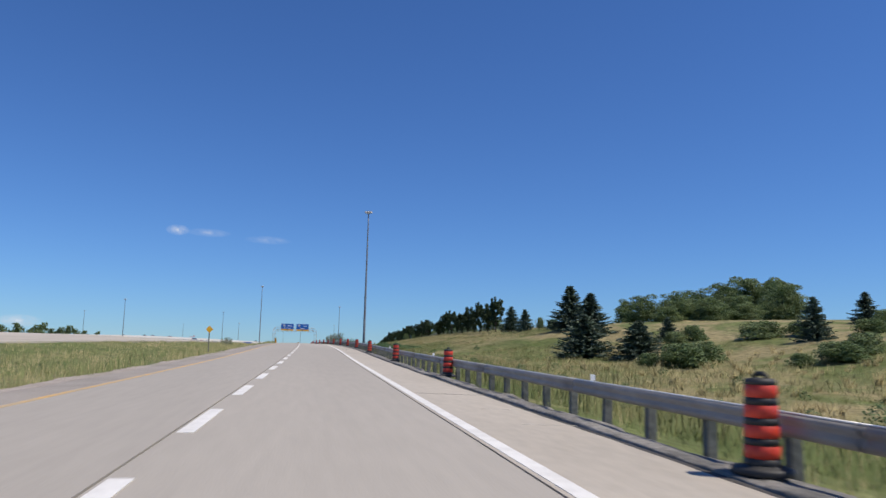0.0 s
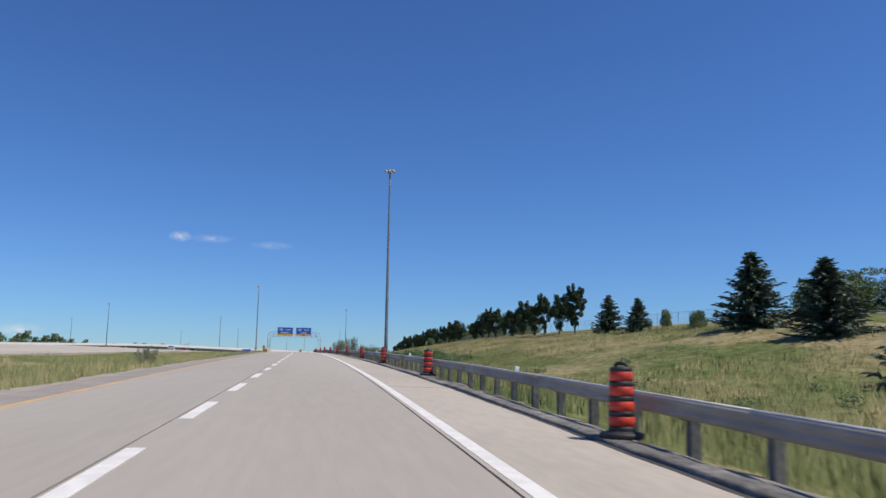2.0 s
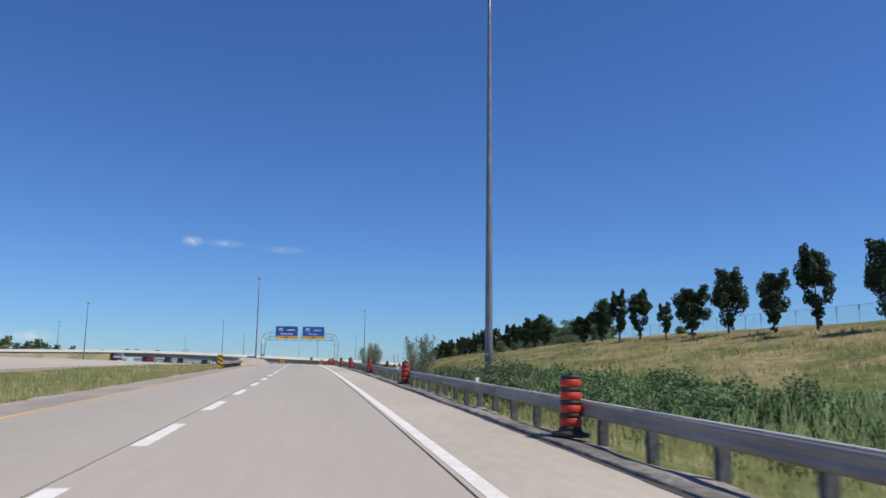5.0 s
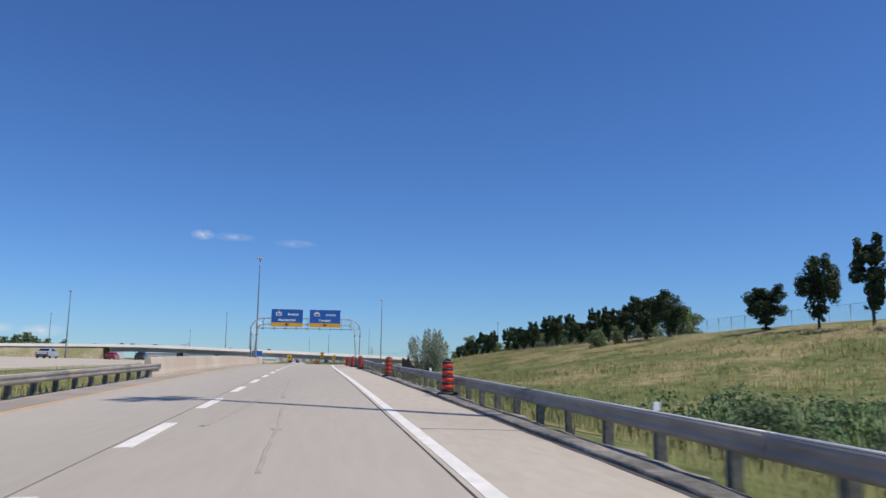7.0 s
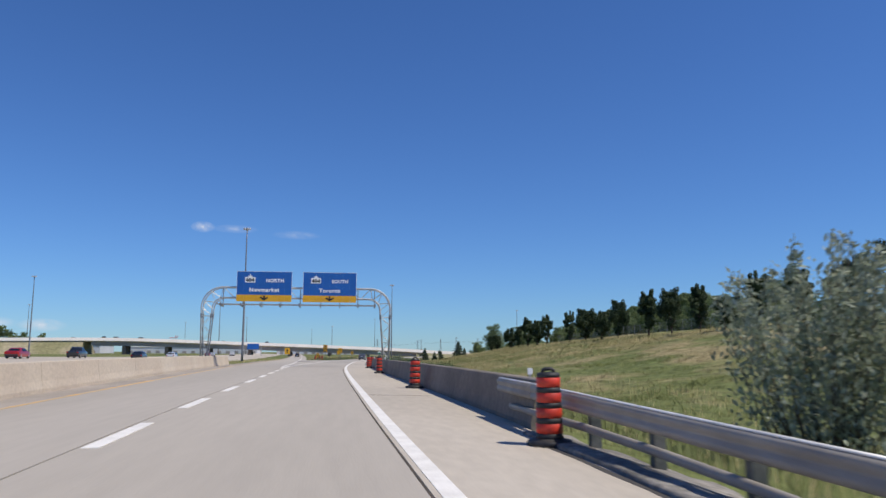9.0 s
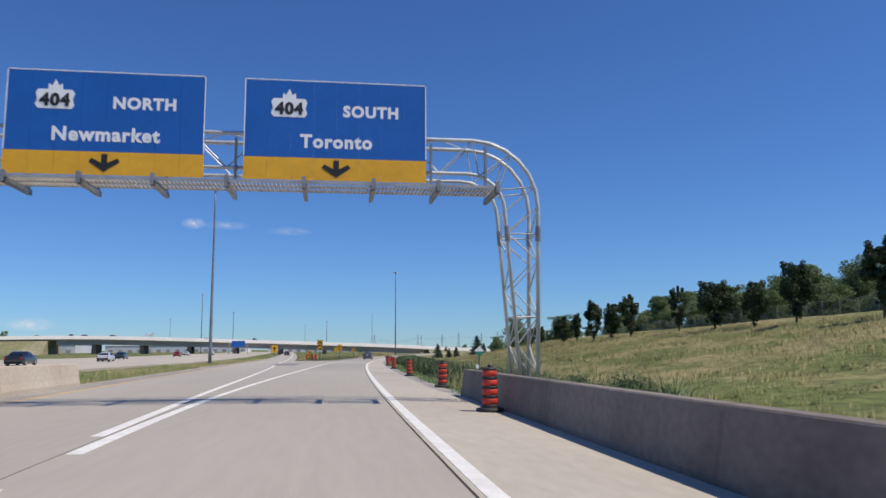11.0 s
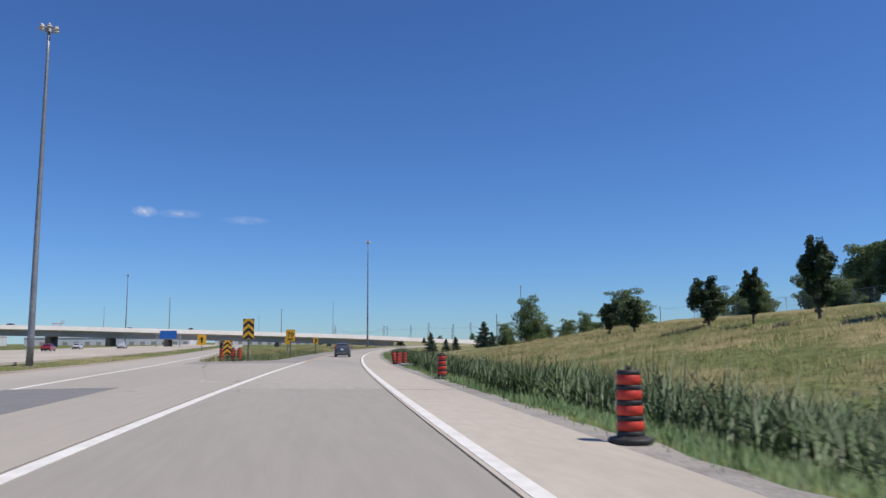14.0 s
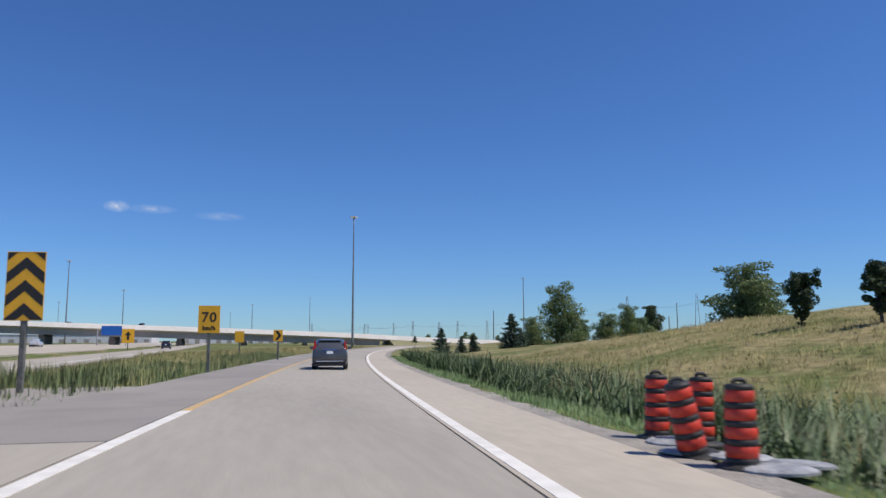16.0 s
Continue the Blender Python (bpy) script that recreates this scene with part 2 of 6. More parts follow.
# ---- mesh helpers ----
def mesh_np(name, v, f, mat, smooth=False):
    """A mesh from arrays of vertices and of faces that all have the same number of corners."""
    v, f = np.asarray(v, np.float32), np.asarray(f, np.int32)
    me = bpy.data.meshes.new(name)
    me.vertices.add(len(v))
    me.vertices.foreach_set("co", v.ravel())
    k = f.shape[1]
    me.loops.add(f.size)
    me.loops.foreach_set("vertex_index", f.ravel())
    me.polygons.add(len(f))
    me.polygons.foreach_set("loop_start", np.arange(0, f.size, k, dtype=np.int32))
    me.update(calc_edges=True)
    me.validate()
    me.polygons.foreach_set("use_smooth", np.full(len(me.polygons), smooth, dtype=bool))
    me.materials.append(mat)
    return me


def grass_mesh(name, v, mat, corners, side, tilt):
    """Blades of 3 or 4 corners each, faced to the road and to the south, and shaded softly, like a sward."""
    v = np.asarray(v, np.float32).reshape(-1, corners, 3)
    n = np.cross(v[:, 1] - v[:, 0], v[:, 2] - v[:, 0])
    away = n[:, 0] * side + n[:, 1] * 1.5 > 0
    v[away] = v[away][:, ::-1]
    n[away] *= -1
    n /= np.maximum(np.linalg.norm(n, axis=1, keepdims=True), 1e-9)
    n = n * tilt + np.array((0.0, 0.0, 1.0))
    n /= np.linalg.norm(n, axis=1, keepdims=True)
    me = mesh_np(name, v.reshape(-1, 3), np.arange(len(v) * corners).reshape(-1, corners), mat, True)
    me.normals_split_custom_set_from_vertices(np.repeat(n, corners, 0))
    return me


def part(name, bm, mat, parent=None, label="", smooth=False):
    me = bpy.data.meshes.new(name)
    bmesh.ops.recalc_face_normals(bm, faces=bm.faces)
    bm.to_mesh(me)
    bm.free()
    me.materials.append(mat)
    if smooth:
        for p in me.polygons:
            p.use_smooth = True
    ob = new(name, me)
    if parent:
        ob.parent = parent
    return tagged(ob, label)


def part_me(name, me, parent=None, label="", m=None):
    ob = new(name, me)
    if parent:
        ob.parent = parent
    if m is not None:
        ob.matrix_local = m
    return tagged(ob, label)


def box(bm, x0, x1, y0, y1, z0, z1, bevel=0.0):
    r = bmesh.ops.create_cube(bm, size=1)
    for v in r["verts"]:
        v.co = Vector(((x0 + x1) / 2 + v.co.x * (x1 - x0), (y0 + y1) / 2 + v.co.y * (y1 - y0), (z0 + z1) / 2 + v.co.z * (z1 - z0)))
    if bevel:
        es = list({e for v in r["verts"] for e in v.link_edges})
        bmesh.ops.bevel(bm, geom=es, offset=bevel, segments=2, affect="EDGES", profile=0.6)
    return bm


def tube(bm, pts, radii, n=8, cap=True):
    """A round bar along points; radii is a number or one for each point."""
    pts = [Vector(p) for p in pts]
    if not hasattr(radii, "__len__"):
        radii = [radii] * len(pts)
    rings = []
    for i, p in enumerate(pts):
        d = (pts[min(i + 1, len(pts) - 1)] - pts[max(i - 1, 0)]).normalized()
        a = d.orthogonal().normalized() if i == 0 else (rings_a - d * rings_a.dot(d)).normalized()
        rings_a = a
        b = d.cross(a)
        rings.append([bm.verts.new(p + (a * math.cos(t) + b * math.sin(t)) * radii[i]) for t in (2 * math.pi * k / n for k in range(n))])
    for r, s in zip(rings, rings[1:]):
        for k in range(n):
            bm.faces.new((r[k], r[(k + 1) % n], s[(k + 1) % n], s[k]))
    if cap:
        bm.faces.new(rings[0][::-1])
        bm.faces.new(rings[-1])
    return bm


def lathe(bm, prof, n=20):
    """A turned shape round z from (radius, height) pairs."""
    rings = [[bm.verts.new((r * math.cos(2 * math.pi * k / n), r * math.sin(2 * math.pi * k / n), z)) for k in range(n)] for r, z in prof]
    for r, s in zip(rings, rings[1:]):
        for k in range(n):
            bm.faces.new((r[k], r[(k + 1) % n], s[(k + 1) % n], s[k]))
    bm.faces.new(rings[0][::-1])
    bm.faces.new(rings[-1])
    return bm


def flat(bm, pts, d=0.012):
    """A plate with the outline pts in the xz plane, thickness d towards -y."""
    a = [bm.verts.new((x, 0, z)) for x, z in pts]
    b = [bm.verts.new((x, -d, z)) for x, z in pts]
    bm.faces.new(a)
    bm.faces.new(b[::-1])
    for i in range(len(pts)):
        j = (i + 1) % len(pts)
        bm.faces.new((a[i], a[j], b[j], b[i]))
    return bm


# ---- the lie of the land ----
def spline(xs, ys):
    xs, ys = np.array(xs, float), np.array(ys, float)
    m = np.gradient(ys, xs)

    def at(v):
        v = np.clip(np.asarray(v, float), xs[0], xs[-1])
        i = np.clip(np.searchsorted(xs, v) - 1, 0, len(xs) - 2)
        h = xs[i + 1] - xs[i]
        t = (v - xs[i]) / h
        return ((1 + 2 * t) * (1 - t) ** 2 * ys[i] + t * (1 - t) ** 2 * h * m[i] + t * t * (3 - 2 * t) * ys[i + 1] + t * t * (t - 1) * h * m[i + 1])
    return at


# x of the right edge line, height of the lane, and x of the yellow line, along the road
edge_x = spline([-120, -60, 0, 40, 80, 120, 160, 200, 240, 280, 320, 360, 400, 440, 480, 520, 560, 600, 660],
                [1.1, 1.65, 2.27, 2.62, 2.82, 2.47, 1.74, 0.64, -0.5, -0.78, 0.05, 1.7, 4.5, 8.4, 13.8, 21.2, 30.5, 41.5, 61])
lane_z = spline([-120, -60, 0, 40, 80, 120, 160, 200, 240, 280, 320, 360, 400, 440, 480, 560, 700],
                [-2.6, -1.2, 0, 0.86, 1.89, 2.67, 3.28, 3.81, 4.11, 4.01, 3.76, 3.56, 3.26, 3.08, 3.0, 2.9, 2.85])
yellow_x = spline([-120, 0, 80, 160, 200, 240, 270, 305, 340, 400, 500, 600, 700, 1000],
                  [-6.1, -4.93, -4.38, -5.46, -6.6, -8.0, -9.3, -11.2, -12.7, -15.2, -19.6, -24.6, -30, -48])
gore_x = spline([270, 280, 291, 308, 341, 362, 402, 500, 600, 700, 1000], [-5.2, -5.6, -6.05, -6.65, -7.9, -8.9, -10.7, -15.0, -20.0, -25.4, -43.4])
lane_left = spline([-120, 200, 235, 250, 268, 288, 305, 340, 420, 660], [-3.76, -3.76, -3.76, -3.82, -4.15, -4.8, -4.9, -4.7, -4.7, -4.7])


def ease(a, b, v):
    t = np.clip((np.asarray(v, float) - a) / (b - a), 0, 1)
    return t * t * (3 - 2 * t)


def road_z(x, y):
    u = x - edge_x(y)
    crown = -0.02 * (1 - ease(235, 290, y))
    return lane_z(y) + np.where(u > -3.76, -0.02 * (np.clip(u, -3.76, 6) + 1.9), 0.037 + crown * np.clip(-3.76 - u, 0, 5))


UK = [2.1, 2.9, 6, 10, 14, 20, 30, 41, 50, 60, 80, 140, 400, 2000]
HILL = [-0.2, -0.2, -0.8, -1.05, -0.9, -0.1, 1.7, 3.65, 4.9, 5.6, 6.2, 6.2, 4, 0]
VALE = [-0.2, -0.2, -0.8, -1.2, -1.3, -1.2, -0.9, 0.9, 2.4, 3.8, 5.6, 6.5, 5, 0]
FARR = [-0.2, -0.2, -0.6, -0.8, -0.6, -0.1, 0.5, 1.2, 1.5, 1.6, 1.6, 1.4, 1, 0]
far_edge = spline([-120, 0, 60, 106, 152, 200, 300, 400, 1000], [44, 29, 24.5, 20.5, 17, 15, 12.5, 11.5, 11.5])


def left_offset(v, y):
    """Shallow grassed ditch between the fast lane and the far carriageway."""
    e = far_edge(y)
    q = np.clip((v - 2) / (e - 2), 0, 1)
    ditch = np.interp(v, [1.3, 2.0], [-0.14, -0.22]) - 0.5 * np.sin(np.pi * q)
    return ditch + 0.75 * np.clip((v - e) / 26, 0, 1) + 0.2 * np.clip((v - e - 28) / 150, 0, 1)


def land_z(x, y):
    """Height of the ground sheet."""
    x, y = np.broadcast_arrays(np.asarray(x, float), np.asarray(y, float))
    u = x - edge_x(y)
    v = yellow_x(y) - x
    base = lane_z(y)
    h, w, f = np.interp(u, UK, HILL), np.interp(u, UK, VALE), np.interp(u, UK, FARR)
    s = ease(72, 122, y)
    e = ease(445, 540, y)
    right = base + (w * (1 - s) + h * s) * (1 - e) + f * e
    left = road_z(yellow_x(y) - 1.3, y) + left_offset(v, y)
    under = road_z(x, y) - 0.16
    return np.where(u > 2.1, right, np.where(v > 1.3, left, under))


def roughness(x, y):
    return (np.sin(x * 0.61 + y * 0.23) + np.sin(x * 0.27 - y * 0.41 + 1.3) + np.sin(x * 0.13 + y * 0.11)) * 0.05


def sheet():
    us = np.r_[-2200, -1200, -700, -400, -250, np.arange(-160, -60, 10), np.arange(-60, -12, 3), np.arange(-12, 2.0, 1.0), 2.1,
               2.9, np.arange(4, 16, 1.0), np.arange(16, 66, 2.0), np.arange(66, 150, 8), 180, 240, 340, 500, 900, 1500, 2400]
    ys = np.r_[-900, -500, -300, -200, np.arange(-120, 480, 3.0), np.arange(480, 760, 10.0), 800, 900, 1000, 1200, 1500, 2000, 2800, 4500]
    U, Y = np.meshgrid(us, ys)
    X = U + edge_x(np.minimum(Y, 640))
    Z = land_z(X, Y)
    off = np.minimum(np.clip(np.where(U > 2.9, U - 2.9, yellow_x(Y) - X - 2) / 4, 0, 1), 1)
    Z = Z + roughness(X, Y) * off * (Y < 700)
    n = len(us)
    i = (np.arange(len(ys) - 1)[:, None] * n + np.arange(n - 1)).ravel()
    me = mesh_np("ground", np.stack([X, Y, Z], -1).reshape(-1, 3), np.stack([i, i + 1, i + n + 1, i + n], -1), M_GROUND, True)
    return tagged(new("ground", me), "sunlit meadow of green and straw-coloured grass", "ground", kind="structure")


sheet()


def strip(name, a, b, y0, y1, mat, label, dz=0.0, step=3.0, kind="structure", category="road", cols=2, thick=0.12, parent=None):
    """A paved band between the lines x = a(y) and x = b(y), with thickness."""
    ys = np.linspace(y0, y1, max(2, int(round((y1 - y0) / step)) + 1))
    c = np.linspace(0, 1, cols)
    X = a(ys)[:, None] * (1 - c) + b(ys)[:, None] * c
    Y = np.repeat(ys[:, None], cols, 1)
    Z = road_z(X, Y) + dz
    top = np.stack([X, Y, Z], -1)
    V = np.concatenate([top, top[:, ::-1] - (0, 0, thick)], 1)
    k = 2 * cols
    V = V.reshape(-1, 3)
    i = np.arange(len(ys) - 1)[:, None] * k
    j = np.arange(k)
    F = np.stack([i + j, i + (j + 1) % k, i + k + (j + 1) % k, i + k + j], -1).reshape(-1, 4)
    ends = np.concatenate([[[j_, (j_ + 1), k - 2 - j_, k - 1 - j_] for j_ in range(cols - 1)]]) if cols == 2 else np.zeros((0, 4), int)
    if len(ends):
        F = np.concatenate([F, ends[:, ::-1], ends + (len(ys) - 1) * k])
    me = mesh_np(name, V, F, mat)
    ob = new(name, me)
    if parent:
        ob.parent = parent
        return ob
    return tagged(ob, label, category, kind=kind)


def off(u):
    return lambda y: edge_x(y) + u


def left_of(y):
    return edge_x(y) + lane_left(y)


def shoulder_w(y):
    """Width of the concrete shoulder: wider where the barrier stands."""
    return 1.86 + 0.38 * ease(231, 233, y) - 0.36 * ease(291.5, 295, y)


# pavement: slabs side by side with open joints between them
strip("joint_bed", lambda y: yellow_x(y) - 0.1, off(1.8), -110, 396, M_JOINT_SHADOW, "dark joint filler under the concrete slabs", dz=-0.03, category="road joint", thick=0.06)
strip("road_lane_right", lambda y: left_of(y) - 0.135, off(-0.2), -110, 316, M_CONC, "pale weathered concrete traffic lane with worn wheel paths", cols=3)
strip("road_ramp", lambda y: left_of(y) - 0.135, off(-0.2), 316.01, 361.3, M_RAMP, "greyer worn concrete at the start of the exit ramp", cols=3)
strip("road_ramp", lambda y: left_of(y) - 0.135, off(-0.2), 361.33, 640, M_RAMP2, "lighter concrete slabs of the exit ramp", cols=3)
strip("road_shoulder", off(-0.165), lambda y: edge_x(y) + shoulder_w(y), -110, 640, M_SHOULDER, "light beige concrete shoulder with scuffs", cols=2)
strip("road_lane_left", lambda y: yellow_x(y) - 0.12, lambda y: left_of(y) - 0.17, -110, 397.5, M_CONC, "pale concrete fast lane widening into the gore", cols=4)
strip("road_mainline", lambda y: yellow_x(y) - 0.12, lambda y: gore_x(y) + 1.6, 397.5, 1000, M_CONC, "pale concrete carriageway running on under the flyover", cols=3, step=10)
strip("ramp_shoulder", off(-7.75), lambda y: left_of(y) - 0.17, 397.6, 640, M_ASPH2, "grey asphalt shoulder beside the ramp", dz=-0.004)
strip("gore_apron", lambda y: gore_x(y) + 1.55, off(-7.7), 397.5, 411.5, M_ASPH2, "worn grey asphalt apron at the nose of the gore", dz=-0.012, cols=2)
strip("verge_strip_right", lambda y: edge_x(y) + shoulder_w(y) + 0.01, lambda y: edge_x(y) + 2.5 + 0.07 * np.sin(y * 1.3) + 0.06 * np.sin(y * 3.1 + np.sin(y)), 291.5, 640, M_GRIT,
      "ragged grey gravel strip between shoulder and ditch", dz=-0.025, step=0.4)
strip("verge_strip_left", lambda y: yellow_x(y) - 1.35, lambda y: yellow_x(y) - 0.14, -110, 1000, M_WARM, "warm grey asphalt edge beside the fast lane", dz=-0.03)
strip("gravel_edge_left", lambda y: yellow_x(y) - 1.85 - 0.1 * np.sin(y * 0.9) - 0.06 * np.sin(y * 2.3), lambda y: yellow_x(y) - 1.33 + 0.05 * np.sin(y * 1.7), -110, 420, M_GRAVEL,
      "pale dusty gravel between asphalt and median grass", dz=-0.026, step=0.6)


def curb(y0, y1):
    """A low hand-laid asphalt curb, lumpy on top, that runs under the guardrail."""
    rng = np.random.default_rng(77)
    ys = np.arange(y0, y1, 0.45)
    n = len(ys)
    wob = 0.02 * np.sin(ys * 0.8) + 0.012 * np.sin(ys * 2.9) + rng.normal(size=n) * 0.008
    top = 0.05 + 0.014 * np.sin(ys * 0.55) + rng.normal(size=n) * 0.009
    back = 2.62 + 0.08 * np.sin(ys * 1.1) + rng.normal(size=n) * 0.04
    e = edge_x(ys)
    a = np.array([1.9] * n) + wob
    cols = [(a, -0.1 + 0 * ys), (a + 0.01, top * 0.7), (a + 0.05, top), (a + 0.26, top + 0.008 + rng.normal(size=n) * 0.008), (a + 0.4, top * 0.6), (back, -0.02 + rng.normal(size=n) * 0.012), (back + 0.12, -0.16 + 0 * ys)]
    V = np.stack([np.stack([e + u, ys, road_z(e + u, ys) + z], -1) for u, z in cols], 1)
    k = len(cols)
    i = (np.arange(n - 1)[:, None] * k + np.arange(k - 1)).ravel()
    me = mesh_np("asphalt_curb", V.reshape(-1, 3), np.stack([i, i + 1, i + k + 1, i + k], -1), M_CURB, True)
    tagged(new("asphalt_curb", me), "low lumpy grey asphalt curb under the guardrail", "curb", kind="structure")


curb(-100, 233.5)
# Black strip that paints the curb's cast shadow onto the shoulder's edge.
strip("shoulder_seam", lambda y: edge_x(y) + 1.8 + 0.015 * np.sin(y * 0.8) + 0.012 * np.sin(y * 3.3), lambda y: edge_x(y) + 1.9, -100, 232, M_JOINT_SHADOW, "dark seam with the curb's shadow painted in at its foot", dz=0.003, step=0.5,
      thick=0.006, category="road joint")


strip("gore_patch", lambda y: np.interp(y, [348.5, 363.5], [-8.45, -9.1]), lambda y: np.interp(y, [348.5, 363.5], [-6.2, -6.05]), 348.5, 363.5, M_PATCH,
      "dark grey square asphalt patch in the gore", dz=0.006, thick=0.03)
strip("opposite_carriageway", lambda y: yellow_x(y) - far_edge(y) - 26, lambda y: yellow_x(y) - far_edge(y), -110, 1000, M_SHOULDER,
      "distant pale concrete carriageway", dz=0.0, step=10)
for ob in [o for o in scene.objects if o.name == "opposite_carriageway"]:
    co = np.empty(len(ob.data.vertices) * 3, np.float32)
    ob.data.vertices.foreach_get("co", co)
    co = co.reshape(-1, 3)
    lift = np.where(np.arange(len(co)) % 4 < 2, 0.14, -0.1)
    co[:, 2] = land_z(co[:, 0], co[:, 1]) + lift
    ob.data.vertices.foreach_set("co", co.ravel())

# painted lines
strip("edge_line", off(-0.1), off(0.1), -110, 640, M_WHITE, "solid white edge line", dz=0.005, thick=0.008, category="road marking")
strip("yellow_line", lambda y: yellow_x(y) - 0.08, lambda y: yellow_x(y) + 0.08, -110, 1000, M_YELLOW, "worn yellow edge line", dz=0.005, thick=0.008, category="road marking")
strip("ramp_line", lambda y: left_of(y) - 0.1, lambda y: left_of(y) + 0.1, 279, 402, M_WHITE, "solid white line along the exit ramp", dz=0.005, thick=0.008, category="road marking")
strip("ramp_yellow_line", lambda y: left_of(y) - 0.08, lambda y: left_of(y) + 0.08, 402, 640, M_YELLOW, "yellow line along the exit ramp", dz=0.005, thick=0.008, category="road marking")
strip("gore_line", lambda y: gore_x(y) - 0.1, lambda y: gore_x(y) + 0.1, 281, 1000, M_WHITE, "solid white line bounding the gore", dz=0.005, thick=0.008, category="road marking")
for k in range(-14, 46):
    y1 = 6.6 + 6 * k
    strip("lane_dash", lambda y: left_of(y) - 0.1, lambda y: left_of(y) + 0.1, y1 - 3.0, y1, M_WHITE, "short white dash between the lanes", dz=0.005,
          step=3.0, thick=0.008, category="road marking")
for y, u0, u1 in ((14.2, 0.9, 1.7), (11.6, 1.0, 2.0), (162.0, 1.0, 1.9), (389.0, 0.8, 1.7), (227.5, 0.9, 1.9), (337.0, 0.7, 1.4)):
    strip("shoulder_scuff", lambda v: edge_x(v) + u0, lambda v: edge_x(v) + u1, y, y + 0.05, M_SCUFF, "thin pale scrape across the shoulder", dz=0.004, step=0.1,
          thick=0.006, category="road marking")


def crack(name, pts, w, mat, label, ragged=1.0):
    """A ragged crack or spall along a line of plan points."""
    rng = random.Random(len(pts) * 7 + int(pts[0][1]))
    fine = []
    for (xa, ya), (xb, yb) in zip(pts, pts[1:]):
        n = max(2, int(math.hypot(xb - xa, yb - ya) / 0.45))
        for i in range(n):
            fine.append((xa + (xb - xa) * i / n + rng.uniform(-0.07, 0.07) * ragged, ya + (yb - ya) * i / n, w * rng.uniform(1 - 0.6 * ragged, 1 + 0.5 * ragged)))
    bm = bmesh.new()
    rows = []
    for x, y, h in fine:
        rows.append([bm.verts.new((x + d, y, float(road_z(x + d, y)) + z)) for d, z in ((-h, 0.001), (-h * 0.8, 0.007), (h * 0.8, 0.007), (h, 0.001))])
    for r, q in zip(rows, rows[1:]):
        for k in range(3):
            bm.faces.new((r[k], r[k + 1], q[k + 1], q[k]))
    ob = part(name, bm, mat)
    return tagged(ob, label, "road crack", kind="structure")


def stain(name, u0, u1, y0, y1, mat, label):
    """A worn band along the ramp that tapers at both ends."""
    k = lambda y: 0.5 * (u1 - u0) * np.clip(np.minimum((y - y0) / 0.1 + 0.6, (y1 - y) / (0.7 * (y1 - y0))), 0.02, 1)
    m = 0.5 * (u0 + u1)
    strip(name, lambda y: edge_x(y) + m - k(y), lambda y: edge_x(y) + m + k(y), y0, y1, mat, label, dz=0.003, step=0.5, thick=0.005, category="road stain")


stain("pale_repair", -1.02, -0.8, 361.9, 369.5, M_CONC, "pale narrow repair strip in the ramp")
stain("pale_repair", -3.2, -2.8, 361.35, 361.6, M_SCUFF, "pale chipped edge at the slab joint")
strip("slab_joint", lambda y: edge_x(y) - 7.2, off(-0.25), 361.27, 361.36, M_PATCH, "dark joint across the ramp slabs", dz=0.003, step=0.1, thick=0.006, category="road joint")
crack("gore_crack", [(-4.11, 366.7), (-4.15, 367.6), (-4.2, 368.6)], 0.035, M_SCUFF, "pale spalled seam in the gore concrete")
crack("gore_crack", [(-4.3, 370), (-4.5, 372), (-5.1, 377), (-5.6, 381)], 0.022, M_TYRE, "faint broken crack across the gore concrete")
crack("gore_crack", [(-5.97, 384.9), (-6.5, 389), (-6.6, 392), (-7.1, 396.2)], 0.035, M_PATCH, "dark ragged crack across the gore concrete")
strip("gore_scrape", lambda y: -4.15 + 0 * y, lambda y: -3.45 + 0 * y, 366.5, 366.66, M_SCUFF, "pale scraped corner of a gore slab", dz=0.004, step=0.1, thick=0.006, category="road marking")
crack("gore_crack", [(-2.45, 360.4), (-2.5, 360.75)], 0.05, M_PATCH, "small dark chip beside the ramp line")
crack("gore_crack", [(-2.95, 366.3), (-2.8, 367.1)], 0.1, M_PATCH, "small dark pothole patch beside the ramp line")
for yj in (18.0, 73.0, 124.0, 186.5, 243.0, 318.0, 361.0):
    strip("slab_joint", off(0.14), off(1.8), yj, yj + 0.025, M_JOINT_SHADOW, "thin dark joint across the shoulder slabs", dz=0.003, step=0.1, thick=0.006, category="road joint")
crack("tyre_mark", [(-0.93, 181.9), (-1.0, 183.6), (-1.06, 186.2), (-1.3, 190.5)], 0.035, M_TYRE, "thin dark skid mark on the lane", 0.15)
crack("tyre_mark", [(-1.5, 193.5), (-1.62, 196), (-2.08, 207)], 0.06, M_TYRE, "broad faint skid mark on the lane", 0.15)
crack("tyre_mark", [(-2.2, 186.2), (-2.02, 190.5), (-1.95, 196), (-2.02, 203)], 0.05, M_TYRE, "long faint skid mark on the lane", 0.15)
crack("tyre_mark", [(-1.04, 185.9), (-1.06, 186.4)], 0.09, M_TYRE, "small oily blot on the lane")


# ---- guardrails and barriers ----
W_SECTION = [(0.035, 0.3), (0.02, 0.316), (-0.015, 0.322), (-0.055, 0.312), (-0.088, 0.285), (-0.1, 0.25), (-0.094, 0.21), (-0.078, 0.18), (-0.074, 0.16), (-0.078, 0.14), (-0.094, 0.11),
             (-0.1, 0.07), (-0.085, 0.03), (-0.045, 0.0), (0.0, 0.0)]


